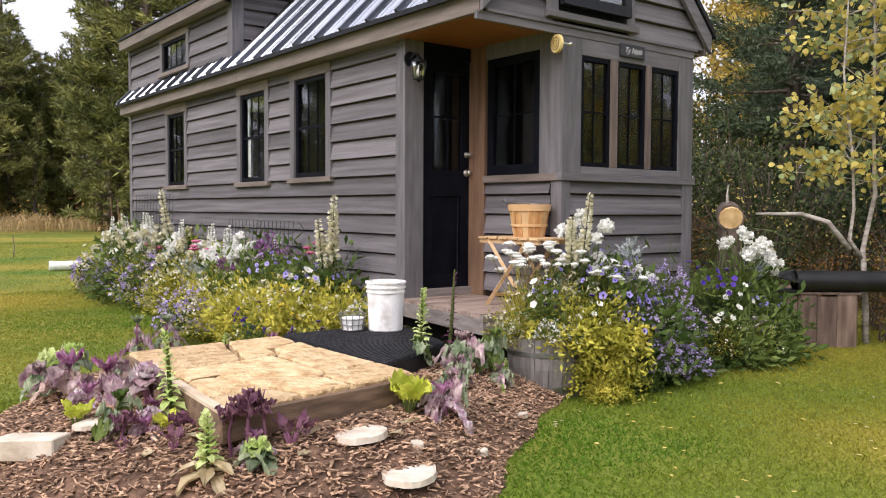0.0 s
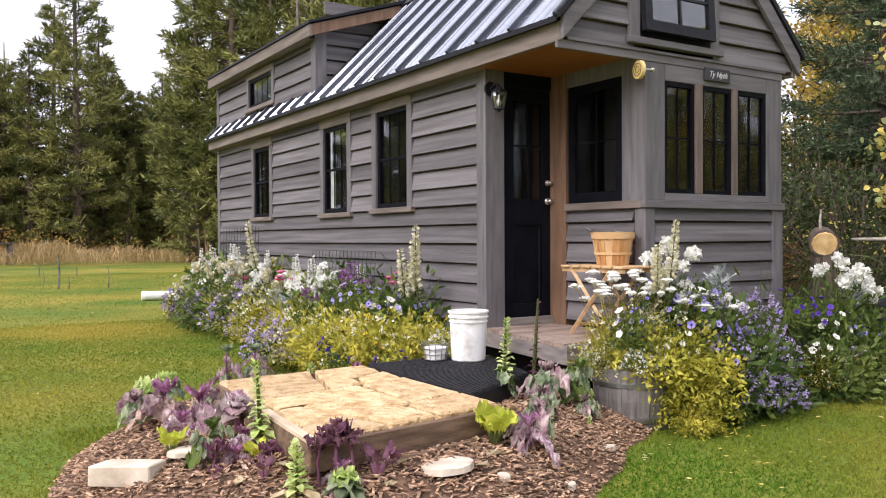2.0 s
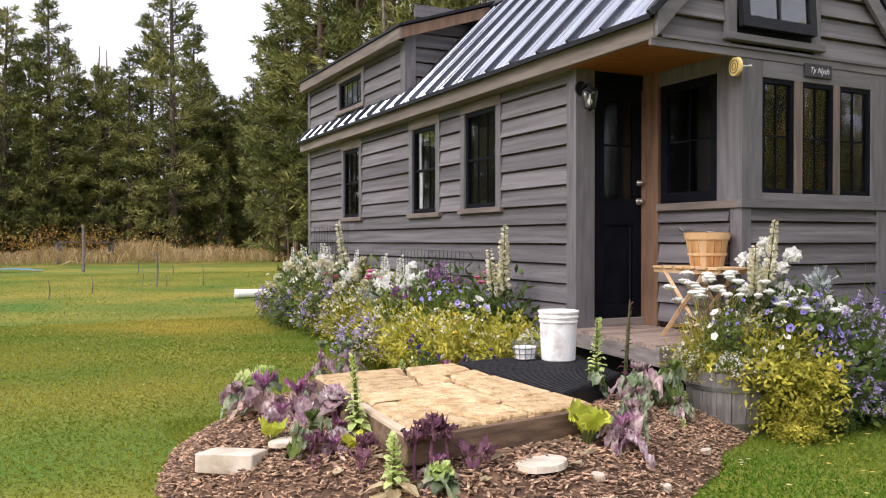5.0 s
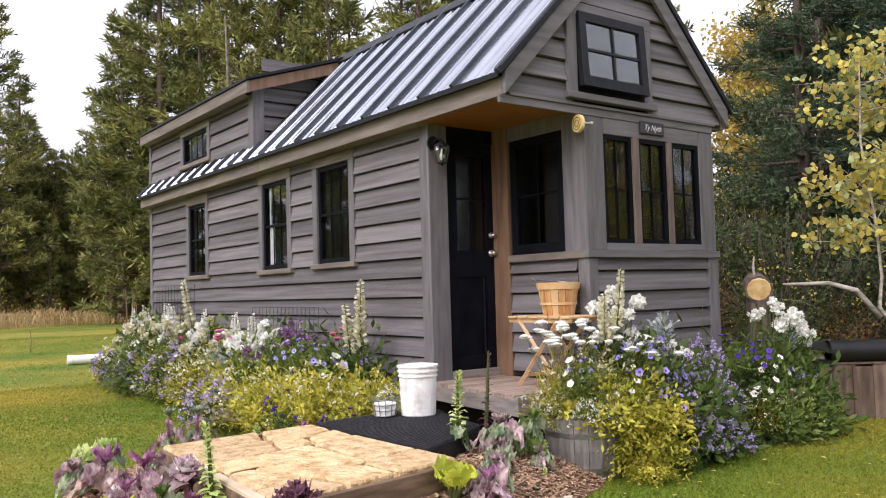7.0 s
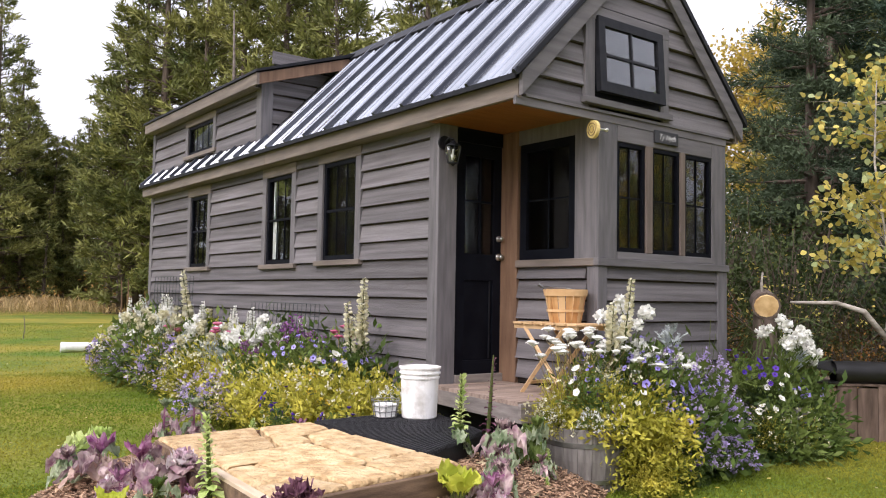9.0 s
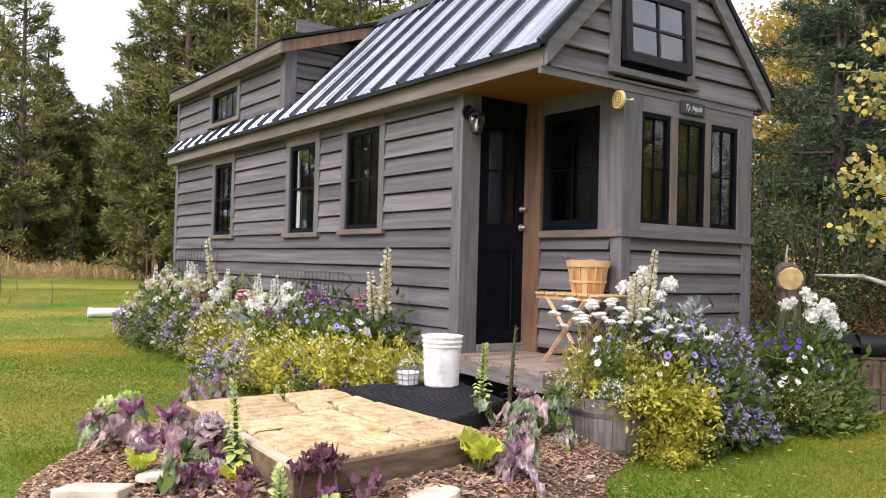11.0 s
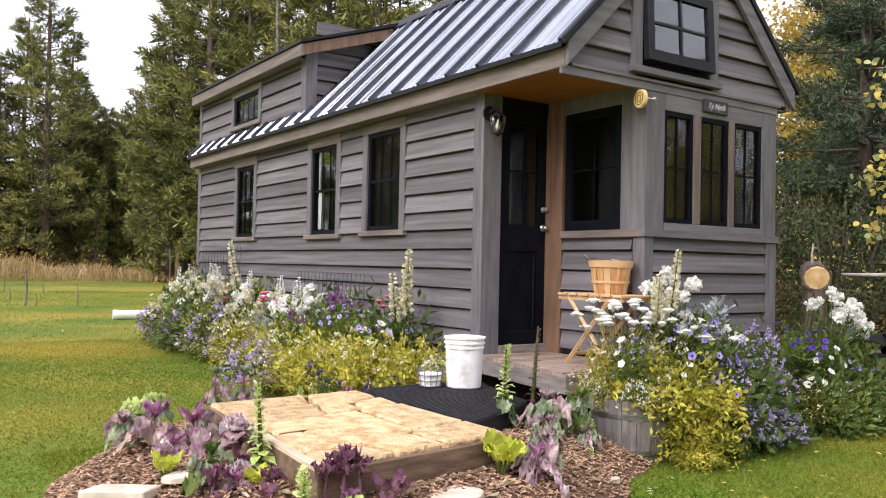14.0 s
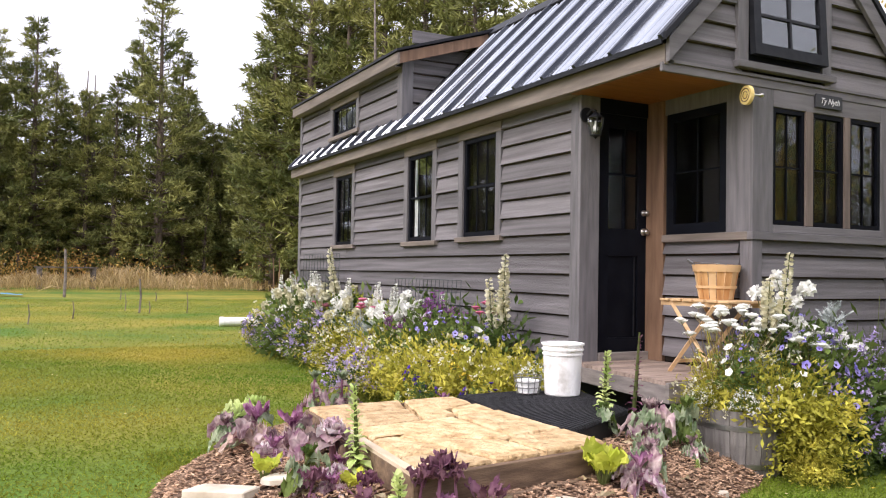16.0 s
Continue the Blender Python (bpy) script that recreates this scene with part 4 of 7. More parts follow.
# rubber mat on a dark timber base
mat_th = thing("rubber_mat", "black ribbed rubber mat on a low dark base", "door mat")
MQ = (Vector((-1.38, 0.74, 0)), Vector((-0.34, 0.80, 0)), Vector((-0.62, -0.22, 0)), Vector((-1.40, -0.66, 0)))
part("base", slab(Bag(), MQ, 0.12, 0.372), BLACKMETAL, mat_th)
rib = Bag()
for i in range(38):
    v0, v1 = i / 38, i / 38 + 0.011
    slab(rib, [at(MQ, 0, v0), at(MQ, 1, v0), at(MQ, 1, v1), at(MQ, 0, v1)], 0.374, 0.399)
for i in range(27):
    u0, u1 = i / 27, i / 27 + 0.009
    slab(rib, [at(MQ, u0, 0), at(MQ, u1, 0), at(MQ, u1, 1), at(MQ, u0, 1)], 0.374, 0.395)
tagged(part("grid", rib, RUBBER, mat_th), kind="stuff")

PLASTERED = mat("plaster_smeared_plastic", (0.58, 0.56, 0.52), (0.92, 0.915, 0.90), scale=7, rough=0.6, bump=0.5, bscale=22, c3=(0.90, 0.895, 0.88), detail=9)
bucket = thing("plastic_bucket", "white plastic bucket smeared with dried plaster", "bucket", at=(-0.64, 0.495, 0.40))
part("body", Bag().lathe([(0.0, 0.0), (0.124, 0.0), (0.13, 0.008), (0.141, 0.29), (0.149, 0.292), (0.149, 0.302), (0.142, 0.304), (0.144, 0.325), (0.154, 0.327), (0.154, 0.338), (0.146, 0.34), (0.148, 0.362), (0.157, 0.364), (0.157, 0.377), (0.146, 0.379), (0.128, 0.02), (0.0, 0.015)], sides=40), PLASTERED, bucket)
WIRE = mat("grey_wire", (0.2, 0.2, 0.2), (0.4, 0.4, 0.38), rough=0.4, metal=0.9, bump=0)
DARKWIRE = mat("dark_wire", (0.02, 0.03, 0.03), (0.05, 0.06, 0.06), rough=0.5, metal=0.5, bump=0)
wb = thing("wire_basket", "small wire basket beside the bucket", "basket", at=(-0.86, 0.62, 0.40))
for z, r in ((0.01, 0.08), (0.05, 0.088), (0.09, 0.095), (0.13, 0.103)):
    c = [(*p[:2], z) for p in ring(16, r)]
    part("hoop", Bag().tube(c + [c[0]], 0.0035, 5, cap=False), WIRE, wb)
for i in range(12):
    a = i / 12 * 6.283
    part("upright", Bag().tube([(0.08 * math.cos(a), 0.08 * math.sin(a), 0.0), (0.103 * math.cos(a), 0.103 * math.sin(a), 0.135)], 0.003, 5), WIRE, wb)
part("lining", Bag().lathe([(0, 0.005), (0.072, 0.005), (0.09, 0.10), (0, 0.10)], sides=14), WHITEPL, wb, "white cloth lining")

# folding table and bushel basket
PINEW = mat("pine_slats", (0.5, 0.31, 0.15), (0.68, 0.47, 0.26), scale=4, stretch=(6, 1, 6), rough=0.6, bump=0.25)
BUSHEL = mat("bushel_veneer", (0.42, 0.20, 0.07), (0.62, 0.36, 0.15), scale=4, stretch=(6, 6, 0.7), rough=0.6, bump=0.25, rand=0.15)
RIM = mat("bushel_rim", (0.55, 0.34, 0.16), (0.7, 0.48, 0.26), scale=5, rough=0.6, bump=0.2)
table = thing("folding_table", "small slatted pine folding table on the porch", "table", at=(0.46, 0.20, DECKZ), turn=2)
for i in range(6):
    part("slat", Bag().box(-0.19, 0.19, -0.40 + i * 0.117, -0.40 + i * 0.117 + 0.095, 0.54, 0.557), PINEW, table, bevel=0.002)
for x in (-0.17, 0.14):
    part("rail", Bag().box(x, x + 0.025, -0.39, 0.285, 0.505, 0.539), PINEW, table)
for x in (-0.175, 0.15):
    for s in (-1, 1):
        part("leg", Bag().tube([(x + 0.013 * s, -0.05 - 0.22 * s, 0.0), (x + 0.013 * s, -0.05 + 0.22 * s, 0.515)], 0.019, 4), PINEW, table)
for s in (-1, 1):
    part("stretcher", Bag().box(-0.17, 0.17, -0.05 - 0.16 * s - 0.012, -0.05 - 0.16 * s + 0.012, 0.07, 0.095), PINEW, table)
bk = thing("bushel_basket", "wood-splint bushel basket with wire bail handle", "basket", at=(0.52, 0.14, DECKZ + 0.557))
N = 16
for i in range(N):
    a0, a1 = 2 * math.pi * (i + 0.06) / N, 2 * math.pi * (i + 0.94) / N
    lo, hi = [], []
    for z, r in ((0, 0.125), (0.265, 0.172)):
        q = [(r * math.cos(a0), r * math.sin(a0), z), (r * math.cos(a1), r * math.sin(a1), z), ((r - 0.005) * math.cos(a1), (r - 0.005) * math.sin(a1), z), ((r - 0.005) * math.cos(a0), (r - 0.005) * math.sin(a0), z)]
        (lo if z == 0 else hi).extend(q)
    part("stave", Bag().hexa(lo, hi), RIM if i % 3 == 0 else BUSHEL, bk)
for z0, z1, r0, r1 in ((0.21, 0.262, 0.1645, 0.1735), (0.085, 0.105, 0.1415, 0.1455)):
    part("hoop", Bag().lathe([(r0, z0), (r0 + 0.006, z0), (r1 + 0.006, z1), (r1, z1)], sides=32), RIM, bk)
part("base", Bag().lathe([(0, 0.004), (0.12, 0.004)], sides=20), BUSHEL, bk)
part("handle", Bag().tube([(-0.172, 0.05, 0.262), (-0.13, 0.12, 0.285), (0.0, 0.16, 0.28), (0.12, 0.12, 0.275), (0.17, 0.03, 0.262)], 0.004, 6, cap=True).tube([(-0.16, 0.09, 0.275), (-0.19, 0.11, 0.30)], 0.012, 6), WIRE, bk, "wire handle with wooden grip")

# wall lantern
lan = thing("wall_lantern", "black carriage lantern with clear glass beside the door", "lamp", at=(0.03, PY - 0.036, 2.42))
part("backplate", Bag().tube([(-0.02, 0, 0.20), (-0.02, -0.02, 0.20)], 0.062, 16), BLACKMETAL, lan)
part("arm", Bag().tube([(-0.02, -0.02, 0.2), (-0.01, -0.07, 0.235), (0.0, -0.11, 0.22), (0, -0.11, 0.185)], 0.012, 8), BLACKMETAL, lan)
part("cap", Bag().lathe([(0, 0.215), (0.02, 0.205), (0.03, 0.19), (0.055, 0.175), (0.07, 0.16), (0.0, 0.155)], (0, -0.11, 0), 12), BLACKMETAL, lan, smooth=True)
part("glass_body", Bag().lathe([(0.066, 0.155), (0.066, 0.12), (0.042, 0.02), (0.0, 0.015)], (0, -0.11, 0), 12), CLEAR, lan, "clear glass body")
for i in range(6):
    a = i / 6 * 6.283
    part("cage_bar", Bag().tube([(0.07 * math.cos(a), -0.11 + 0.07 * math.sin(a), 0.16), (0.07 * math.cos(a), -0.11 + 0.07 * math.sin(a), 0.12), (0.045 * math.cos(a), -0.11 + 0.045 * math.sin(a), 0.015)], 0.0045, 5), BLACKMETAL, lan)
part("finial", Bag().lathe([(0.046, 0.02), (0.046, 0.012), (0.02, 0.004), (0.0, -0.015)], (0, -0.11, 0), 12), BLACKMETAL, lan)
part("bulb", Bag().lathe([(0.0, 0.035), (0.018, 0.042), (0.028, 0.06), (0.026, 0.08), (0.014, 0.105), (0.013, 0.14)], (0, -0.11, 0), 14), mat("frosted_bulb", (0.75, 0.75, 0.75), (0.82, 0.82, 0.82), rough=0.3, bump=0), lan, "white frosted bulb", smooth=True)

# round wooden disc on the porch corner
LOGEND = mat("log_end_grain", (0.62, 0.45, 0.14), (0.78, 0.62, 0.28), scale=16, rough=0.7, bump=0.3)
disc = thing("wooden_disc", "round yellow wood slice bolted to the porch corner", "wall ornament", at=(PX - 0.095, -0.045, 2.65), turn=-12)
part("slice", Bag().tube([(0, 0, 0), (-0.028, 0, 0)], [0.074, 0.072], 20), LOGEND, disc, bevel=0.0)
for r in (0.05, 0.027):
    c = [(-0.03, p[0], p[1]) for p in ring(18, r)]
    part("growth_ring", Bag().tube(c + [c[0]], 0.003, 5, cap=False), CEDAR, disc)
part("bolt", Bag().tube([(0.0, -0.03, 0.0), (0.10, -0.03, 0.0)], 0.009, 8).tube([(0.08, -0.03, 0.0), (0.10, -0.03, 0)], 0.018, 6), STEEL, disc)

# name board with script lettering
SLATE = mat("slate_board", (0.035, 0.036, 0.042), (0.06, 0.06, 0.07), rough=0.6, bump=0.2)
LETTER = mat("white_lettering", (0.72, 0.72, 0.72), (0.8, 0.8, 0.8), rough=0.6, bump=0)
sign = thing("name_board", "dark slate board with white script lettering", "sign", at=(1.555, -0.022, 2.698))
part("board", Bag().box(-0.157, 0.157, -0.024, 0.0, -0.055, 0.055), SLATE, sign, bevel=0.004)
fc = bpy.data.curves.new("lettering", "FONT")
fc.body, fc.size, fc.align_x, fc.align_y, fc.shear, fc.extrude = "Ty Nyth", 0.068, "CENTER", "CENTER", 0.35, 0.001
fc.materials.append(LETTER)
tx = new("lettering", fc)
tx.parent = sign
tx.matrix_basis = pose(0, -0.026, 0.0, 90, 0, 0)

# stones lying in the mulch
def flat_stone(x, y, r, turn, seed, thick=0.055, label="pale flat stepping stone lying on the mulch", stretch=0.7):
    rs = random.Random(seed)
    k = 22
    wob = [rs.uniform(0.72, 1.1) for _ in range(6)]
    rad = [r * (wob[i * 6 // k] * (1 - i * 6 / k % 1) + wob[(i * 6 // k + 1) % 6] * (i * 6 / k % 1)) * rs.uniform(0.96, 1.04) for i in range(k)]
    pts = [(q * math.cos(i / k * 6.283), stretch * q * math.sin(i / k * 6.283)) for i, q in enumerate(rad)]
    v = [(a * 1.03, b * 1.03, 0) for a, b in pts] + [(a, b, thick * rs.uniform(0.75, 0.95)) for a, b in pts] + [(a * 0.9, b * 0.9, thick * rs.uniform(0.95, 1.06)) for a, b in pts] + [(0, 0, thick)]
    f = [(i, (i + 1) % k, k + (i + 1) % k, k + i) for i in range(k)] + [(k + i, k + (i + 1) % k, 2 * k + (i + 1) % k, 2 * k + i) for i in range(k)] + [(2 * k + i, 2 * k + (i + 1) % k, 3 * k) for i in range(k)]
    ob = part("stepping_stone", Bag().add(v, f), PALESTONE)
    ob.matrix_basis = pose(x, y, mound(x, y) - 0.004, rs.uniform(-4, 4), rs.uniform(-4, 4), turn)
    return tagged(ob, label, "stone", "stones in the mulch")


def cut_stone(x, y):
    """A sawn block with one slanted end."""
    low = [(-0.17, -0.07), (0.15, -0.075), (0.18, 0.06), (-0.12, 0.075)]
    ob = part("stone_block", Bag().hexa([(a, b, -0.02) for a, b in low], [(a * 0.985, b * 0.98, 0.085 + 0.03 * a) for a, b in low]), PALESTONE, bevel=0.006)
    ob.matrix_basis = pose(x, y, mound(x, y), 0, 0, -38)
    return tagged(ob, "grey-white cut stone block on the mulch", "stone", "stones in the mulch")


flat_stone(-2.05, -1.44, 0.18, 35, 1, 0.035)
flat_stone(-2.02, -1.76, 0.19, 40, 2, 0.03)
cut_stone(-3.33, -0.50)
flat_stone(-3.00, -0.50, 0.17, 20, 4, 0.025)
flat_stone(-0.88, -0.12, 0.07, 60, 6, 0.06, "small pale rounded rock beside the mat", 0.8)
for i, (x, y) in enumerate(((-0.72, -1.12), (-1.45, -1.62), (-1.84, -1.60), (-2.6, -1.75))):
    flat_stone(x, y, 0.045, i * 50, 10 + i, 0.03, "small pale stone chip on the mulch")

# ---- planters ----
BARREL = mat("grey_barrel_wood", (0.13, 0.12, 0.115), (0.28, 0.26, 0.245), scale=5, stretch=(5, 5, 0.6), rough=0.85, bump=0.5, rand=0.15)
SOIL = mat("potting_soil", (0.02, 0.014, 0.01), (0.06, 0.042, 0.03), scale=20, rough=0.95, bump=0.8)
TERRA = mat("terracotta", (0.35, 0.12, 0.06), (0.45, 0.18, 0.1), rough=0.8, bump=0.2)


def barrel(x, y, r, h):
    b = thing("barrel_planter", "weathered grey half-barrel planter overflowing with flowers", "planter", "half-barrel planters", at=(x, y, 0.0), turn=x * 90)
    k = 18
    for i in range(k):
        a0, a1 = 6.2832 * (i + 0.02) / k, 6.2832 * (i + 0.98) / k
        rows = []
        for z, rr in ((0, 0.86 * r), (0.5 * h, 0.97 * r), (h, r)):
            rows.append([(rr * math.cos(a0), rr * math.sin(a0), z), (rr * math.cos(a1), rr * math.sin(a1), z), ((rr - 0.025) * math.cos(a1), (rr - 0.025) * math.sin(a1), z), ((rr - 0.025) * math.cos(a0), (rr - 0.025) * math.sin(a0), z)])
        part("stave", Bag().hexa(rows[0], rows[1]).hexa(rows[1], rows[2]), BARREL, b)
    for z, q in ((0.18, 0.905), (0.75, 0.985)):
        part("hoop", Bag().lathe([(q * r, z * h - 0.015), (q * r + 0.005, z * h - 0.015), (q * r + 0.006, z * h + 0.015), (q * r, z * h + 0.015)], sides=24), WIRE, b)
    part("soil", Bag().lathe([(0, h - 0.05), (r - 0.03, h - 0.05)], sides=18), SOIL, b)
    return b


BH = 0.42
for x, y, r in ((0.10, -0.50, 0.29), (0.80, -0.52, 0.25), (1.35, -0.50, 0.24), (2.40, -0.55, 0.27)):
    barrel(x, y, r, BH)
g = Bag()
g.add([(x, y, 0.03 + 0.05 * math.sin((x + 0.62) / 0.62 * 3.14) + 0.015 * noise.noise((x * 8, y * 8, 0))) for y in np.linspace(1.0, 9.6, 60) for x in np.linspace(-0.62, 0.1, 8)], [(j * 8 + i, j * 8 + i + 1, (j + 1) * 8 + i + 1, (j + 1) * 8 + i) for j in range(59) for i in range(7)])
tagged(part("flower_bed", g, SOIL, smooth=True), "strip of dark soil along the house wall", "flower bed", kind="structure")

# ---- plants ----
LEAFG = leafy("garden_leaf", (0.055, 0.105, 0.02), (0.17, 0.225, 0.055), scale=2.5)
LEAFD = leafy("dark_leaf", (0.03, 0.062, 0.02), (0.09, 0.135, 0.045), scale=2.5)
GOLD = leafy("chartreuse_leaf", (0.30, 0.30, 0.035), (0.60, 0.53, 0.09), scale=3.5, rand=0.4)
SILVER = leafy("silver_leaf", (0.30, 0.35, 0.34), (0.52, 0.56, 0.55), scale=5, thin=0.15)
PALEL = leafy("pale_lettuce_leaf", (0.40, 0.55, 0.14), (0.72, 0.78, 0.38), scale=8)
LIME = leafy("lime_leaf", (0.34, 0.40, 0.03), (0.60, 0.62, 0.10), scale=6)
STEM = leafy("green_stem", (0.08, 0.11, 0.03), (0.16, 0.18, 0.06))
PSTEM = leafy("purple_stem", (0.22, 0.08, 0.15), (0.4, 0.2, 0.28))
WHITEF = leafy("white_petal", (0.80, 0.80, 0.74), (0.90, 0.90, 0.87), scale=12, rand=0.08, thin=0.25)
CREAM = leafy("cream_petal", (0.62, 0.58, 0.38), (0.80, 0.78, 0.62), scale=12, rand=0.12, thin=0.25)
BLUEF = leafy("lavender_blue_petal", (0.30, 0.24, 0.74), (0.58, 0.52, 0.92), scale=9, rand=0.2)
VIOLET = leafy("deep_violet_petal", (0.06, 0.025, 0.30), (0.16, 0.07, 0.50), scale=9)
LILAC = leafy("lilac_petal", (0.36, 0.28, 0.56), (0.60, 0.50, 0.76), scale=9)
MAGENTA = leafy("purple_plume", (0.20, 0.06, 0.24), (0.40, 0.16, 0.40), scale=9)
PINK = leafy("pink_petal", (0.55, 0.12, 0.24), (0.72, 0.26, 0.38), scale=9)
YELLOWF = leafy("yellow_petal", (0.66, 0.46, 0.03), (0.78, 0.62, 0.10), scale=9)
ORANGEF = leafy("orange_petal", (0.70, 0.26, 0.02), (0.80, 0.42, 0.04), scale=9)
EYE_D = leafy("dark_flower_eye", (0.03, 0.01, 0.10), (0.08, 0.03, 0.16))
KALEP = leafy("purple_kale_leaf", (0.21, 0.10, 0.15), (0.58, 0.47, 0.44), scale=16, rand=0.5)
KALEC = leafy("bright_purple_kale_leaf", (0.22, 0.05, 0.17), (0.50, 0.28, 0.38), scale=16, rand=0.3)
KALEG = leafy("grey_green_kale_leaf", (0.15, 0.22, 0.11), (0.42, 0.46, 0.32), scale=12, rand=0.35)
KALED = leafy("dark_red_kale_leaf", (0.10, 0.03, 0.065), (0.28, 0.14, 0.18), scale=14)
KALEW = leafy("pink_white_kale_leaf", (0.46, 0.24, 0.36), (0.84, 0.78, 0.76), scale=18, rand=0.25)
WITHERP = leafy("wilted_purple_leaf", (0.34, 0.20, 0.20), (0.58, 0.46, 0.38), scale=9, rand=0.3)
WITHER = leafy("withered_leaf", (0.42, 0.32, 0.17), (0.62, 0.53, 0.35), scale=7)
STALK = leafy("dry_stalk", (0.24, 0.18, 0.09), (0.4, 0.32, 0.18))


def rv(rs, k, z=0.0, s=1.0):
    d = rs.normal(0, 1, (k, 3))
    d[:, 2] = np.abs(d[:, 2]) * s + z
    return d / np.linalg.norm(d, axis=1, keepdims=True)


def dome(rs, k, r, h, shell_=0.55):
    """Points in a mounded cushion."""
    d = rv(rs, k)
    q = rs.uniform(shell_, 1.0, k)[:, None]
    lump = (1 + 0.22 * np.sin(5 * np.arctan2(d[:, 1], d[:, 0]) + rs.uniform(0, 6)))[:, None]
    return d * q * lump * np.array((r, r, h)), d


def stems(bag, rs, tips, foot=0.05, rad=0.004):
    for t in tips:
        a = (rs.normal(0, foot), rs.normal(0, foot), 0.0)
        m_ = (0.5 * (a[0] + t[0]) + rs.normal(0, 0.015), 0.5 * (a[1] + t[1]) + rs.normal(0, 0.015), 0.55 * t[2])
        bag.tube([a, m_, tuple(t)], [rad, rad * 0.8, rad * 0.5], 4, cap=False)
    return bag


def funnel(bag, eye, p, n, r):
    """A five-lobed trumpet bloom facing n."""
    n = Vector(n).normalized()
    a = n.orthogonal().normalized()
    b = n.cross(a)
    p = Vector(p)
    k = 10
    v = [p - n * r * 0.6]
    for i in range(k):
        w = i / k * 6.2832
        rr = r * (1.0 if i % 2 == 0 else 0.82)
        v.append(p + (a * math.cos(w) + b * math.sin(w)) * rr - n * r * (0.05 if i % 2 else -0.04))
    for i in range(k):
        w = i / k * 6.2832
        v.append(p - n * r * 0.16 + (a * math.cos(w) + b * math.sin(w)) * r * 0.3)
    bag.add(v, [(1 + i, 1 + (i + 1) % k, 11 + (i + 1) % k, 11 + i) for i in range(k)] + [(0, 1 + (i + 1) % k, 1 + i) for i in range(k)])
    eye.add([v[11 + i] - n * 0.002 for i in range(k)], [tuple(range(k))])


def ruffle(bag, rs, p, d, L, Wd, droop=0.5, curl=0.25, n=8, stalk=False):
    """A broad curly leaf on a midrib that droops."""
    p, d = np.array(p, float), np.array(d, float)
    d /= np.linalg.norm(d)
    s = np.cross(d, (0, 0, 1.0))
    s /= np.linalg.norm(s) + 1e-6
    v = []
    for i in range(n + 1):
        t = i / n
        c = p + d * L * t - np.array((0, 0, droop * L * t * t))
        w = Wd * 0.5 * (0.12 + math.sin(min(1, t * 1.15) * 2.75) ** 0.8 if t > 0.18 else 0.10) if t < 1 else Wd * 0.12
        if stalk:
            w = Wd * (0.045 if t < 0.4 else 0.06 + 0.62 * math.sin(min(1.0, (t - 0.4) / 0.6) * 2.5) ** 0.8)
        for u in (-1, -0.5, 0, 0.5, 1):
            z = curl * Wd * (abs(u) * rs.uniform(-0.9, 1.1) + 0.25 * u * u)
            v.append(c + s * u * w * (rs.uniform(0.4, 1.5) if abs(u) == 1 else rs.uniform(0.85, 1.15)) + d * L * rs.uniform(-0.05, 0.05) + np.array((0, 0, z)))
    bag.add(v, [(i * 5 + j, i * 5 + j + 1, (i + 1) * 5 + j + 1, (i + 1) * 5 + j) for i in range(n) for j in range(4)])


def garden(name, label, group):
    return thing(name, label, "plant", group)


def spike_plant(seed, h, stalks, petal, label):
    rs = np.random.RandomState(seed)
    t = garden("spike_flower", label, "white spike flowers")
    tips = [(rs.normal(0, 0.07), rs.normal(0, 0.07), h * rs.uniform(0.75, 1.05)) for _ in range(stalks)]
    st = Bag()
    lv = Bag()
    for tip in tips:
        blooms = Bag()
        a = np.array((rs.normal(0, 0.03), rs.normal(0, 0.03), 0.0))
        tip = np.array(tip)
        st.tube([a, (a + tip) / 2 + rs.normal(0, 0.01, 3), tip], [0.006, 0.005, 0.002], 5, cap=False)
        k = 120
        s = rs.uniform(0.62, 1.0, k)
        r = (0.024 if stalks > 2 else 0.017) * (1.15 - s) / 0.5 + 0.005
        w = rs.uniform(0, 6.283, k)
        d = np.stack([np.cos(w), np.sin(w), rs.uniform(-0.2, 0.5, k)], 1)
        c = a + (tip - a) * s[:, None]
        blooms.blades(c + d * (r * 0.3)[:, None], d, r * 1.6 + 0.006, r * 1.3 + 0.005)
        part("bloom_spike", blooms, petal, t)
        k = 40
        s = rs.uniform(0.05, 0.6, k)
        w = rs.uniform(0, 6.283, k)
        d = np.stack([np.cos(w), np.sin(w), rs.uniform(0.1, 0.8, k)], 1)
        lv.blades(a + (tip - a) * s[:, None], d, rs.uniform(0.05, 0.11, k), 0.018, sag=0.25)
    part("stem", st, STEM, t)
    part("leaves", lv, LEAFG, t)
    return t


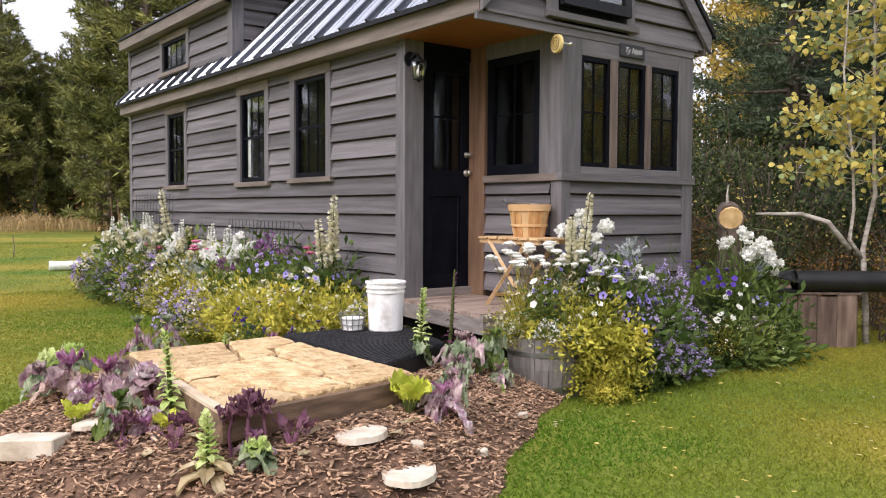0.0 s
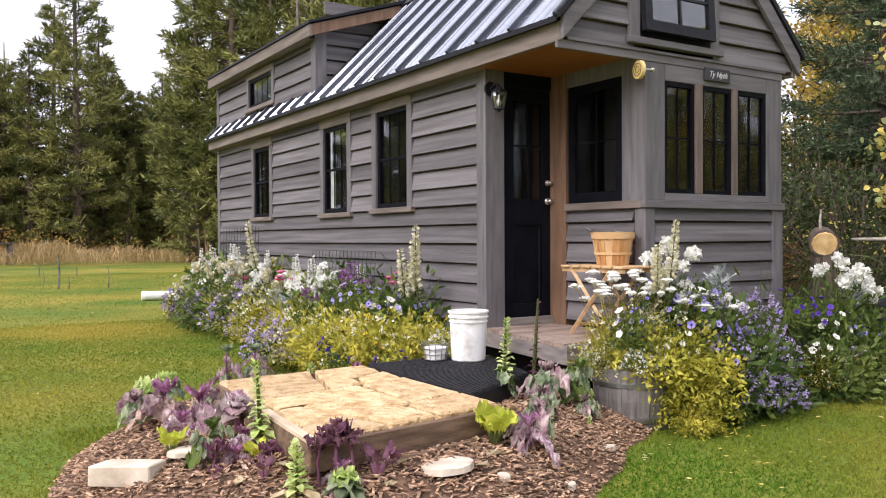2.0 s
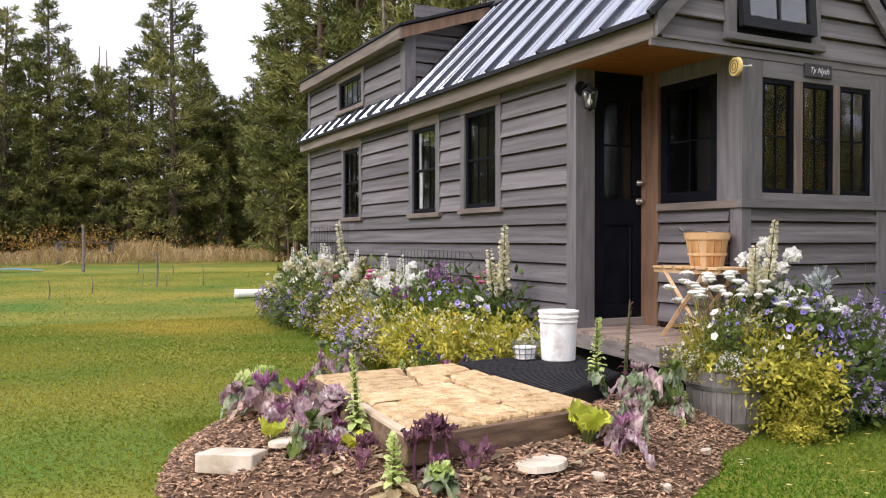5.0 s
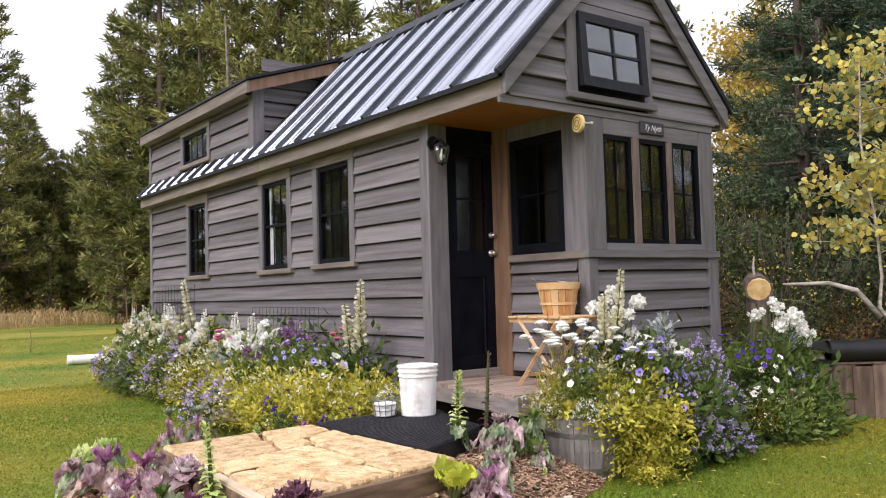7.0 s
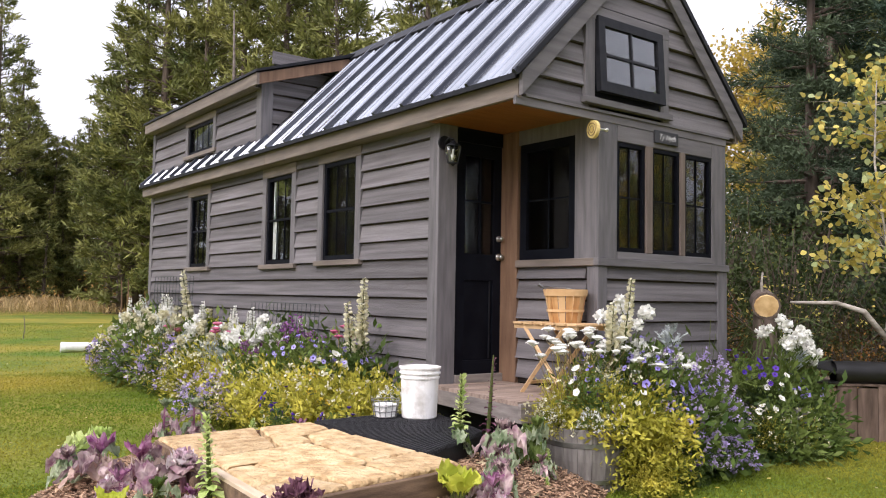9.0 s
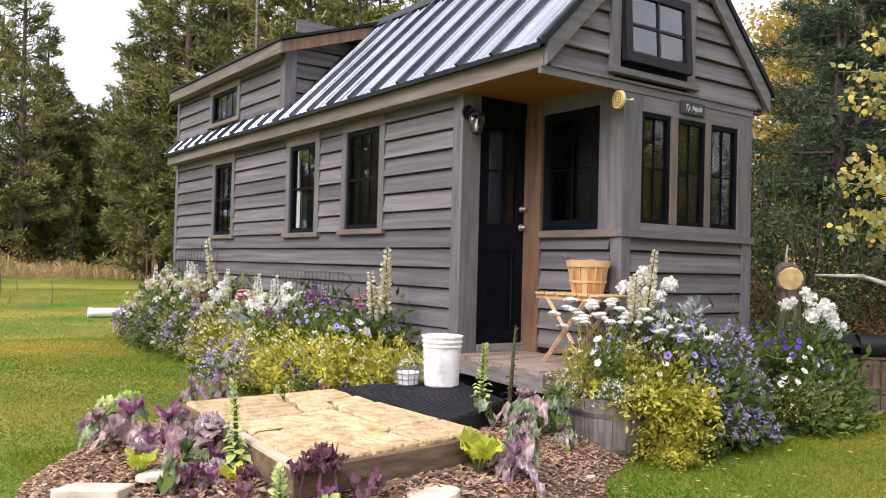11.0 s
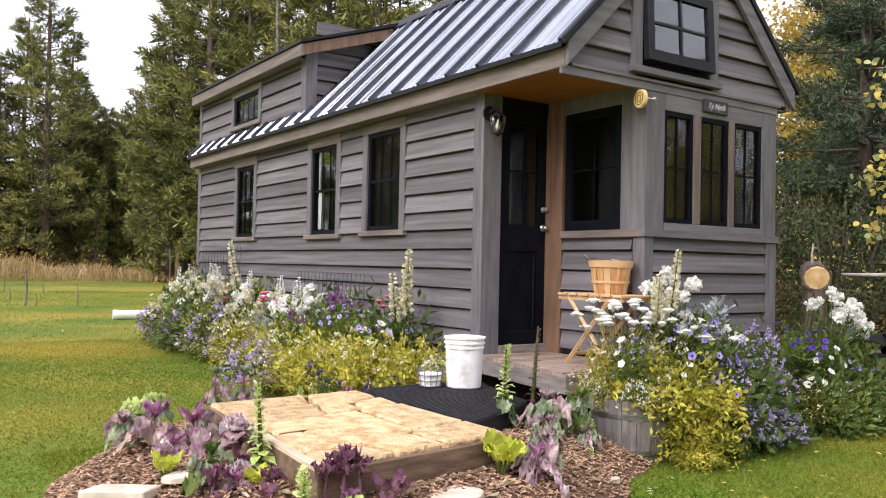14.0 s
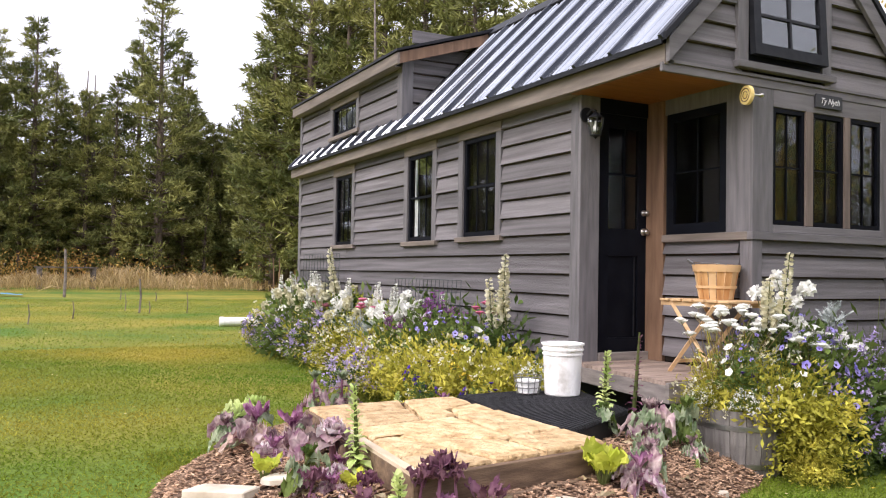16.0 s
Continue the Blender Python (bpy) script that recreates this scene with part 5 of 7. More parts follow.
def ball_plant(seed, h, heads, petal, label, r=0.045, name="ball_flower", leaf=LEAFG):
    rs = np.random.RandomState(seed)
    t = garden(name, label, "clustered flowers")
    tips = [(rs.normal(0, 0.11), rs.normal(0, 0.11), h * rs.uniform(0.65, 1.05)) for _ in range(heads)]
    part("stem", stems(Bag(), rs, tips), STEM, t)
    lv = Bag()
    for tip in tips:
        bl = Bag()
        k = 44
        d = rs.normal(0, 1, (k, 3))
        d /= np.linalg.norm(d, axis=1, keepdims=True)
        rr = r * rs.uniform(0.6, 1.1)
        bl.lathe([(0.001, -0.5 * rr), (0.5 * rr, -0.25 * rr), (0.62 * rr, 0.1 * rr), (0.4 * rr, 0.45 * rr), (0.001, 0.6 * rr)], tuple(tip), 7)
        bl.blades(np.array(tip) + d * rr * 0.55, d + rs.normal(0, 0.6, (k, 3)), rr * 0.8, rr * 0.7)
        part("flower_head", bl, petal, t)
    P, D = dome(rs, 200, 0.13, h * 0.7, 0.2)
    lv.blades(P, D + np.array((0, 0, 0.4)), rs.uniform(0.05, 0.1, 200), 0.02, sag=0.2)
    part("leaves", lv, leaf, t)
    return t


def petunia(seed, petal, label, n=16, h=0.32, r=0.22, size=0.034, eye=None):
    rs = np.random.RandomState(seed)
    t = garden("petunia", label, "petunias")
    P, D = dome(rs, 420, r, h, 0.3)
    part("leaves", Bag().blades(P, D + rs.normal(0, 0.5, D.shape), rs.uniform(0.03, 0.06, 420), rs.uniform(0.016, 0.028, 420)), LEAFG, t)
    bl, ey = Bag(), Bag()
    P, D = dome(rs, n, r * 1.05, h * 1.08, 0.95)
    P[:, 2] = np.abs(P[:, 2]) * 0.8 + h * 0.3
    for p, d in zip(P, D):
        bl, ey = Bag(), Bag()
        funnel(bl, ey, p, d + np.array((-0.35, -0.5, 0.35)), size * rs.uniform(0.75, 1.15))
        part("flower_eye", ey, eye or EYE_D, part("bloom", bl, petal, t))
    tagged(part("stem", stems(Bag(), rs, P[::2], 0.03, 0.003), STEM, t), kind="stuff")
    return t


def cushion(seed, r, h, leaf, label, k=1500, ll=0.045, lw=0.017, petal=None, heads=0, name="foliage_plant", psize=0.011, trail=0.0):
    """A mound of small leaves, with dots of bloom over it if asked, and runners that hang."""
    rs = np.random.RandomState(seed)
    t = garden(name, label, "cushion plants")
    P, D = dome(rs, k, r, h, 0.35)
    if trail:
        n = k // 2
        w = rs.uniform(0, 6.283, 26)
        i = rs.randint(0, 26, n)
        s = rs.uniform(0, 1, n)
        out = r * (0.75 + 0.55 * s)
        Q = np.stack([np.cos(w[i]) * out, np.sin(w[i]) * out, h * 0.5 - trail * s * s * (0.6 + 0.4 * np.sin(3 * w[i]))], 1) + rs.normal(0, 0.018, (n, 3))
        P, D = np.concatenate([P, Q]), np.concatenate([D, rs.normal(0, 1, (n, 3))])
    n = len(P)
    part("leaves", Bag().blades(P, D + rs.normal(0, 0.7, D.shape), rs.uniform(0.6, 1.3, n) * ll, rs.uniform(0.7, 1.3, n) * lw), leaf, t)
    tips, _ = dome(rs, 22, r * 0.9, h * 0.9, 0.7)
    tagged(part("stem", stems(Bag(), rs, tips, 0.04, 0.003), STEM, t), kind="stuff")
    if petal:
        c, d = dome(rs, heads, r * 1.03, h * 1.05, 0.92)
        B = Bag()
        for _ in range(5):
            B.blades(c + rs.normal(0, psize * 0.5, c.shape), rs.normal(0, 1, c.shape), psize * 1.6, psize * 1.5)
        tagged(part("bloom_haze", B, petal, t), kind="stuff")
    return t


def yarrow(seed, h, heads, petal, label, r=0.05):
    rs = np.random.RandomState(seed)
    t = garden("yarrow", label, "yarrows")
    tips = [(rs.normal(0, 0.13), rs.normal(0, 0.13), h * rs.uniform(0.75, 1.05)) for _ in range(heads)]
    tagged(part("stem", stems(Bag(), rs, tips, 0.04, 0.0035), STALK, t), kind="stuff")
    for q in tips:
        B = Bag()
        k = 50
        w, s = rs.uniform(0, 6.283, k), np.sqrt(rs.uniform(0, 1, k))
        rr = r * rs.uniform(0.7, 1.2)
        P = np.array(q) + np.stack([rr * s * np.cos(w), rr * s * np.sin(w), 0.012 * (1 - s * s) + rs.uniform(-0.004, 0.004, k)], 1)
        B.lathe([(0.004, -0.02), (rr * 0.7, -0.004), (rr, 0.004), (rr * 0.7, 0.012), (0.001, 0.016)], tuple(q), 9)
        B.blades(P, rs.normal(0, 1, (k, 3)) * (1, 1, 0.5), 0.012, 0.011)
        part("flower_head", B, petal, t)
    k = 260
    P, D = dome(rs, k, 0.12, h * 0.65, 0.1)
    part("leaves", Bag().blades(P, D * (0.6, 0.6, 1) + (0, 0, 0.6), rs.uniform(0.06, 0.14, k), 0.010), GOLD if seed % 2 else LEAFG, t)
    return t


def silver_plant(seed, h):
    rs = np.random.RandomState(seed)
    t = garden("dusty_miller", "silver-grey felted dusty miller leaves", "silver foliage plants")
    B = Bag()
    tips = []
    for i in range(26):
        w = rs.uniform(0, 6.283)
        s = rs.uniform(0.35, 1)
        p = np.array((0.03 * math.cos(w), 0.03 * math.sin(w), h * s * 0.7))
        tips.append(p)
        d = np.array((math.cos(w), math.sin(w), rs.uniform(0.4, 1.3)))
        d /= np.linalg.norm(d)
        L = rs.uniform(0.09, 0.17)
        side = np.cross(d, (0, 0, 1))
        B.blades([p], [d], L, 0.02)
        for q in np.linspace(0.3, 0.95, 5):
            for sg in (-1, 1):
                B.blades([p + d * L * q], [d * 0.8 + side * sg], L * 0.36 * (1.2 - q * 0.6), 0.014)
    part("leaves", B, SILVER, t)
    tagged(part("stem", stems(Bag(), rs, tips[::3], 0.02, 0.005), SILVER, t), kind="stuff")
    return t


def plume(seed, h, petal, label, n=14):
    rs = np.random.RandomState(seed)
    t = garden("plume_flower", label, "plume flowers")
    tips = np.array([(rs.normal(0, 0.12), rs.normal(0, 0.12), h * rs.uniform(0.7, 1.05)) for _ in range(n)])
    part("stem", stems(Bag(), rs, tips, 0.04, 0.004), STEM, t)
    B, Lf = Bag(), Bag()
    for q in tips:
        k = 26
        s = rs.uniform(0.8, 1.0, k)
        B.blades(q * s[:, None] + rs.normal(0, 0.006, (k, 3)), rs.normal(0, 1, (k, 3)) + (0, 0, 0.6), 0.03, 0.012)
        k = 16
        s = rs.uniform(0.15, 0.8, k)
        Lf.blades(q * s[:, None], rs.normal(0, 1, (k, 3)) + (0, 0, 0.5), rs.uniform(0.05, 0.09, k), 0.016, sag=0.2)
    tagged(part("bloom_haze", B, petal, t), kind="stuff")
    part("leaves", Lf, LEAFG, t)
    return t


def kale(seed, h, label, leaf, stem=None, n=12, L=0.14, Wd=0.08, droop=0.9, crown=5, tip=None, name="kale_plant", alt=None):
    """A bare stalk with arching curly leaves, some of another colour, and a tuft at its top."""
    rs = np.random.RandomState(seed)
    t = garden(name, label, "kale and lettuce plants")
    lean = rs.normal(0, 0.06, 2)
    top = np.array((lean[0], lean[1], h))
    part("stem", Bag().tube([(0, 0, -0.02), top * 0.5 + rs.normal(0, 0.008, 3), top], [0.011, 0.010, 0.007], 6), stem or PSTEM, t)
    B, C, A = Bag(), Bag(), Bag()
    rib = Bag()
    for i in range(n):
        w = i * 2.4 + rs.uniform(-0.4, 0.4)
        s = rs.uniform(0.35, 1.0)
        up = rs.uniform(0.1, 1.1)
        d = np.array((math.cos(w), math.sin(w), up))
        ll = L * rs.uniform(0.7, 1.2)
        ruffle(A if alt and i % 3 == 0 else B, rs, top * s, d, ll, Wd * rs.uniform(0.7, 1.2), droop * rs.uniform(0.7, 1.4), 0.8, n=11, stalk=True)
        rib.tube([tuple(top * s), tuple(top * s + d / np.linalg.norm(d) * ll * 0.55 - np.array((0, 0, droop * ll * 0.3)))], [0.005, 0.003], 4, cap=False)
    part("leaves", B, leaf, t)
    if alt:
        part("pale_leaves", A, alt, t, "paler wilting leaves")
    tagged(part("leaf_rib", rib, stem or PSTEM, t), kind="stuff")
    for i in range(crown):
        w = i * 1.9
        ruffle(C, rs, top, (math.cos(w) * 0.7, math.sin(w) * 0.7, 1), L * 0.6, Wd * 0.8, 0.2, 0.5, n=4)
    if crown:
        part("crown", C, tip or leaf, t)
    return t


def column(seed, h, label, leaf, n=44, L=0.12, Wd=0.07, low=None, name="bolting_lettuce"):
    rs = np.random.RandomState(seed)
    t = garden(name, label, "kale and lettuce plants")
    part("stem", Bag().tube([(0, 0, -0.02), (0.005, 0.0, h * 0.5), (0.0, 0.008, h)], [0.012, 0.01, 0.004], 6), STEM, t)
    B, C = Bag(), Bag()
    for i in range(n):
        s = (i + 1) / n
        w = i * 2.39996
        ll = L * (1.25 - 0.85 * s) * rs.uniform(0.8, 1.2)
        ruffle(C if (low and s < 0.22) else B, rs, (0, 0, h * s * 0.97), (math.cos(w), math.sin(w), 0.5 + 0.9 * s), ll * (1.5 if low and s < 0.22 else 1), Wd * (1.2 - 0.7 * s), 0.9 - 0.8 * s, 0.2, n=3)
    part("leaves", B, leaf, t)
    if low:
        part("lower_leaves", C, low, t, "limp tan lower leaves")
    return t


def rosette(seed, label, leaf, outer, n=26, L=0.10, name="ornamental_cabbage"):
    rs = np.random.RandomState(seed)
    t = garden(name, label, "kale and lettuce plants")
    B, C = Bag(), Bag()
    for i in range(n):
        s = i / n
        w = i * 2.39996
        ruffle(B if s < 0.6 else C, rs, (0, 0, 0.05 + 0.05 * (1 - s)), (math.cos(w), math.sin(w), 1.6 - 1.5 * s), L * (0.55 + 0.6 * s), L * (0.5 + 0.3 * s), 0.25 + 0.5 * s, 0.45, n=4)
    tagged(part("heart", B, leaf, t), kind="stuff")
    part("outer_leaves", C, outer, t)
    part("stem", Bag().tube([(0, 0, -0.03), (0, 0, 0.07)], [0.014, 0.012], 6), PSTEM, t)
    return t


def chard(seed, h, label, leaf, n=9, Wd=0.09, stem=None):
    rs = np.random.RandomState(seed)
    t = garden("chard_plant", label, "kale and lettuce plants")
    B, S = Bag(), Bag()
    for i in range(n):
        w = i * 2.39996
        d = np.array((math.cos(w) * 0.55, math.sin(w) * 0.55, 1.0))
        p = d * h * 0.3
        S.tube([(0, 0, -0.02), tuple(p)], [0.008, 0.006], 5, cap=False)
        ruffle(B, rs, p, d, h * 0.75 * rs.uniform(0.7, 1.1), Wd, rs.uniform(0.05, 0.5), 0.25)
    part("leaves", B, leaf, t)
    part("leaf_rib", S, stem or STEM, t)
    return t


def put(src, *spots):
    """The plant itself at the first spot, copies at the rest: x, y, z, scale, turn."""
    for i, (x, y, z, s) in enumerate(spots):
        m_ = pose(x, y, z, rnd.uniform(-4, 4), rnd.uniform(-4, 4), rnd.uniform(0, 360)) @ Matrix.Scale(s, 4)
        if src.get("used"):
            copy_thing(src, m_)
        else:
            src["used"] = 1
            src.matrix_basis = m_


SPK = [spike_plant(101, 1.0, 4, WHITEF, "tall white flower spikes on green stems"), spike_plant(102, 0.9, 2, CREAM, "cream flower spike with fading lower blooms"), spike_plant(103, 0.9, 1, CREAM, "single tall cream flower spike")]
WBALL = ball_plant(111, 0.62, 9, WHITEF, "clusters of white stock flowers")
CBALL = ball_plant(112, 0.5, 10, CREAM, "cream-yellow flower heads on leafy stems", r=0.035, leaf=GOLD)
PET_B = petunia(121, BLUEF, "lavender-blue petunias with dark veins", n=13, size=0.034)
PET_V = petunia(122, VIOLET, "deep violet petunias with dark throats", n=7, size=0.040)
PET_W = petunia(123, WHITEF, "white petunias with cream throats", n=6, size=0.042, eye=CREAM)
GOLDC = cushion(131, 0.28, 0.32, GOLD, "chartreuse yellow trailing foliage", 1700, 0.046, 0.019, trail=0.30, name="golden_creeper")
ALYS = cushion(132, 0.22, 0.22, LEAFG, "white alyssum covered with tiny flowers", 700, 0.03, 0.009, WHITEF, 140, "alyssum", 0.012, trail=0.12)
LOBE = cushion(133, 0.24, 0.26, LEAFD, "trailing lobelia dotted with lilac flowers", 900, 0.035, 0.010, LILAC, 210, "lobelia", 0.014, trail=0.18)
BUSHG = cushion(134, 0.26, 0.45, LEAFG, "leafy green garden plant in flower bed", 900, 0.06, 0.022)
BUSHD = cushion(135, 0.26, 0.4, LEAFD, "dark green leafy plant among flowers", 800, 0.06, 0.022)
DOTY = cushion(136, 0.25, 0.36, GOLD, "golden wiry foliage dotted with white buds", 1300, 0.045, 0.008, CREAM, 50, "golden_filler", 0.013)
YAR = yarrow(141, 0.6, 20, WHITEF, "white yarrow with flat flower heads", 0.036)
YARP = yarrow(142, 0.5, 4, PINK, "pink yarrow with flat flower head", 0.05)
SILV = silver_plant(151, 0.42)
PLU = plume(161, 0.55, MAGENTA, "purple plume flowers on upright stems")
PLL = plume(162, 0.5, LILAC, "lilac flower sprays on thin stems", 10)
YEL = plume(163, 0.75, LIME, "yellow-green leafy flower stalks", 12)

# bed along the long wall
rb = random.Random(31)
for i in range(31):
    y = 1.5 + i * 0.235
    put(rb.choice((BUSHG, DOTY, BUSHG, DOTY)), (-0.22 + rb.uniform(-0.1, 0.08), y, 0.02, rb.uniform(1.1, 1.55)))
for y in (8.4, 7.9, 7.35, 6.65, 6.15, 5.3, 4.6, 3.9):
    put(SPK[0], (-0.34 + rb.uniform(-0.1, 0.08), y, 0.24, rb.uniform(0.92, 1.12)))
put(SPK[0], (-0.2, 3.2, 0.05, 1.05))
put(SPK[1], (-0.28, 1.72, 0.05, 1.42), (-0.30, 1.95, 0.05, 1.1), (-0.25, 5.9, 0.05, 1.2))
for y, x in ((8.5, -0.4), (7.9, -0.5), (6.6, -0.5), (5.4, -0.45), (4.2, -0.5), (3.6, -0.5)):
    put(WBALL, (x, y, 0.22, rb.uniform(0.9, 1.2)))
    put(rb.choice((CBALL, WBALL)), (x + 0.12, y - 0.3, 0.05, rb.uniform(1.1, 1.45)))
for y in (7.6, 6.6, 6.2, 5.5, 4.9, 4.6, 4.3, 2.2):
    put(SILV, (-0.50 + rb.uniform(-0.1, 0.1), y, 0.40, rb.uniform(0.75, 1.1)))
for y in (8.2, 7.4, 6.9, 6.4, 6.0, 5.6, 5.2, 4.8, 4.4, 3.9):
    put(YEL, (-0.25, y + 0.2, 0.05, rb.uniform(1.0, 1.3)))
for y in (8.7, 8.2, 7.4, 6.4, 5.5, 4.7):
    put(LOBE, (-0.58 + rb.uniform(-0.06, 0.06), y, 0.10, rb.uniform(1.0, 1.4)))
    put(rb.choice((ALYS, DOTY, BUSHG)), (-0.60 + rb.uniform(-0.06, 0.06), y - 0.38, 0.08, rb.uniform(1.1, 1.5)))
for y in (8.5, 7.8, 7.0, 5.9, 5.0, 4.3, 3.8):
    put(rb.choice((DOTY, GOLDC, DOTY)), (-0.55 + rb.uniform(-0.08, 0.08), y, 0.10, rb.uniform(1.1, 1.45)))
for y in (8.4, 7.4, 5.2):
    put(PET_W, (-0.6, y, 0.22, 1.2))
put(PET_V, (-0.62, 8.3, 0.2, 1.0), (-0.55, 3.8, 0.35, 0.9))
put(PLU, (-0.45, 3.5, 0.15, 1.3), (-0.35, 3.0, 0.1, 1.35))
put(BUSHG, (-0.6, 3.5, 0.05, 1.2), (-0.62, 2.9, 0.05, 1.2), (-0.5, 2.4, 0.05, 1.2))
put(YARP, (-0.38, 2.0, 0.46, 1.15), (-0.4, 4.6, 0.35, 1.1), (-0.4, 6.1, 0.35, 1.0))
put(PET_B, (-0.64, 2.40, 0.60, 0.95), (-0.60, 2.72, 0.60, 0.9), (-0.58, 2.08, 0.60, 0.85), (-0.42, 1.80, 0.62, 0.8))
put(PET_W, (-0.5, 2.0, 0.5, 0.9))
for x, y, s in ((-0.95, 2.35, 1.15), (-0.75, 1.85, 1.35), (-0.98, 1.6, 1.2), (-0.62, 1.35, 1.2), (-1.05, 2.9, 1.1), (-0.8, 3.3, 1.2), (-0.8, 1.2, 0.9), (-0.45, 1.25, 1.0)):
    put(DOTY, (x, y, 0.12, s))
for x, y in ((-0.85, 1.55), (-0.6, 1.15), (-0.9, 2.1), (-0.75, 2.7), (-0.55, 1.6)):
    put(GOLDC, (x, y, 0.20, 1.05))
put(PET_V, (-1.02, 1.05, 0.22, 0.62), (-0.9, 0.95, 0.2, 0.55), (-1.12, 1.9, 0.3, 0.6))
put(ALYS, (-0.55, 1.0, 0.4, 0.7), (-1.05, 3.4, 0.1, 1.1))
put(LOBE, (-1.15, 3.2, 0.12, 1.1), (-0.64, 8.2, 0.25, 1.3), (-0.62, 5.9, 0.28, 1.25), (-0.62, 7.2, 0.25, 1.2))
put(CBALL, (-0.66, 6.6, 0.18, 1.15), (-0.66, 7.7, 0.15, 1.1), (-0.62, 5.0, 0.2, 1.0))
put(ALYS, (-0.64, 5.4, 0.34, 1.2), (-0.6, 4.5, 0.36, 0.9))
put(DOTY, (-0.66, 6.2, 0.12, 1.3), (-0.68, 8.4, 0.1, 1.2), (-0.66, 5.2, 0.12, 1.3))
part_y = cushion(137, 0.05, 0.05, LEAFG, "small yellow daisy among golden foliage", 20, 0.03, 0.01, YELLOWF, 8, "yellow_daisy", 0.02)
put(part_y, (-0.8, 1.9, 0.58, 1.0), (-1.0, 1.3, 0.42, 0.8), (-1.05, 1.4, 0.5, 0.7))

# planters before the bay
S = BH - 0.06
put(GOLDC, (0.16, -0.70, S - 0.02, 0.80), (0.40, -0.74, S - 0.06, 0.90), (0.30, -0.86, S - 0.24, 0.66), (0.22, -0.98, 0.02, 0.42))
put(DOTY, (-0.04, -0.40, S + 0.06, 0.85), (0.16, -0.52, S + 0.12, 0.85), (0.42, -0.60, S + 0.06, 0.90), (-0.14, -0.44, S + 0.0, 0.6))
put(ALYS, (-0.08, -0.72, S + 0.08, 0.72), (0.08, -0.80, S + 0.06, 0.6), (-0.18, -0.42, S + 0.10, 0.5))
put(YAR, (-0.02, -0.40, S + 0.06, 1.06), (0.22, -0.38, S + 0.03, 1.05), (0.66, -0.56, S - 0.06, 0.98))
put(LOBE, (0.70, -0.70, S + 0.05, 0.8), (0.92, -0.52, S + 0.22, 0.85))
put(PET_W, (-0.06, -0.62, S + 0.20, 0.62), (0.30, -0.74, S + 0.10, 0.50), (0.66, -0.80, S - 0.12, 0.45))
put(PET_V, (0.02, -0.68, S + 0.10, 0.60), (0.28, -0.66, S + 0.16, 0.58), (0.46, -1.0, S - 0.26, 0.5), (0.64, -0.98, S - 0.30, 0.48))
put(SPK[2], (0.46, -0.44, S, 1.24))
put(SPK[1], (0.40, -0.46, S, 0.86))
put(WBALL, (0.58, -0.44, S + 0.26, 0.95), (0.46, -0.42, S + 0.1, 0.85), (1.0, -0.62, S + 0.02, 0.7))
put(PET_B, (0.54, -0.62, S + 0.26, 0.95), (0.74, -0.68, S + 0.18, 1.0), (0.66, -0.54, S + 0.38, 0.9), (0.92, -0.66, S + 0.14, 0.95), (1.04, -0.5, S + 0.34, 0.8), (0.62, -0.80, S + 0.02, 0.75), (1.16, -0.62, S + 0.16, 0.8), (0.06, -0.48, S + 0.32, 0.6), (0.32, -0.42, S + 0.46, 0.62), (0.86, -0.46, S + 0.24, 0.9), (0.82, -0.80, S - 0.10, 0.75))
put(SILV, (1.06, -0.48, S + 0.42, 0.85), (0.30, -0.52, S + 0.16, 0.8), (1.28, -0.50, S + 0.10, 0.9))
put(PLL, (1.06, -0.60, S + 0.05, 1.0), (1.36, -0.62, S, 0.95), (1.22, -0.72, S - 0.10, 0.8), (1.5, -0.5, S + 0.1, 0.8))
put(ALYS, (1.14, -0.74, S - 0.02, 0.95), (1.32, -0.72, S - 0.12, 0.9))
put(LOBE, (0.96, -0.84, S - 0.22, 0.85), (1.20, -0.84, S - 0.28, 0.8), (1.40, -0.66, S - 0.06, 0.8), (0.80, -0.84, S - 0.24, 0.8))
put(BUSHG, (0.62, -0.60, 0.15, 1.05), (0.90, -0.60, 0.05, 1.3), (1.20, -0.62, 0.0, 1.2), (0.32, -0.40, S, 0.8), (0.80, -0.80, 0.08, 0.85))
put(BUSHD, (0.76, -0.35, 0.30, 1.0), (1.05, -0.72, 0.05, 1.0), (1.42, -0.62, 0.0, 1.05), (0.62, -0.80, 0.02, 0.8))
# planter at the house corner
put(BUSHD, (1.90, -0.52, 0.0, 1.15), (2.12, -0.66, 0.0, 1.2), (2.40, -0.70, 0.0, 1.15), (2.64, -0.60, 0.0, 1.2), (2.25, -0.50, 0.15, 1.2))
put(BUSHG, (2.86, -0.52, 0.0, 1.15), (2.50, -0.78, 0.02, 0.9), (2.10, -0.80, 0.02, 0.85), (2.46, -0.50, 0.2, 1.1))
put(WBALL, (2.36, -0.60, S + 0.08, 1.0), (2.78, -0.58, S + 0.02, 0.95), (2.96, -0.52, S - 0.02, 0.85))
put(SILV, (2.62, -0.56, S + 0.22, 0.9))
put(PET_V, (1.80, -0.55, S + 0.26, 0.75), (2.12, -0.60, S + 0.20, 0.72), (2.28, -0.70, S - 0.16, 0.7), (2.02, -0.5, S + 0.3, 0.6))
put(PET_B, (2.60, -0.68, S + 0.02, 0.85), (3.02, -0.54, S - 0.10, 0.85), (2.40, -0.66, S + 0.12, 0.7))
put(PET_W, (2.02, -0.70, S - 0.10, 0.62), (2.20, -0.66, S + 0.10, 0.55))
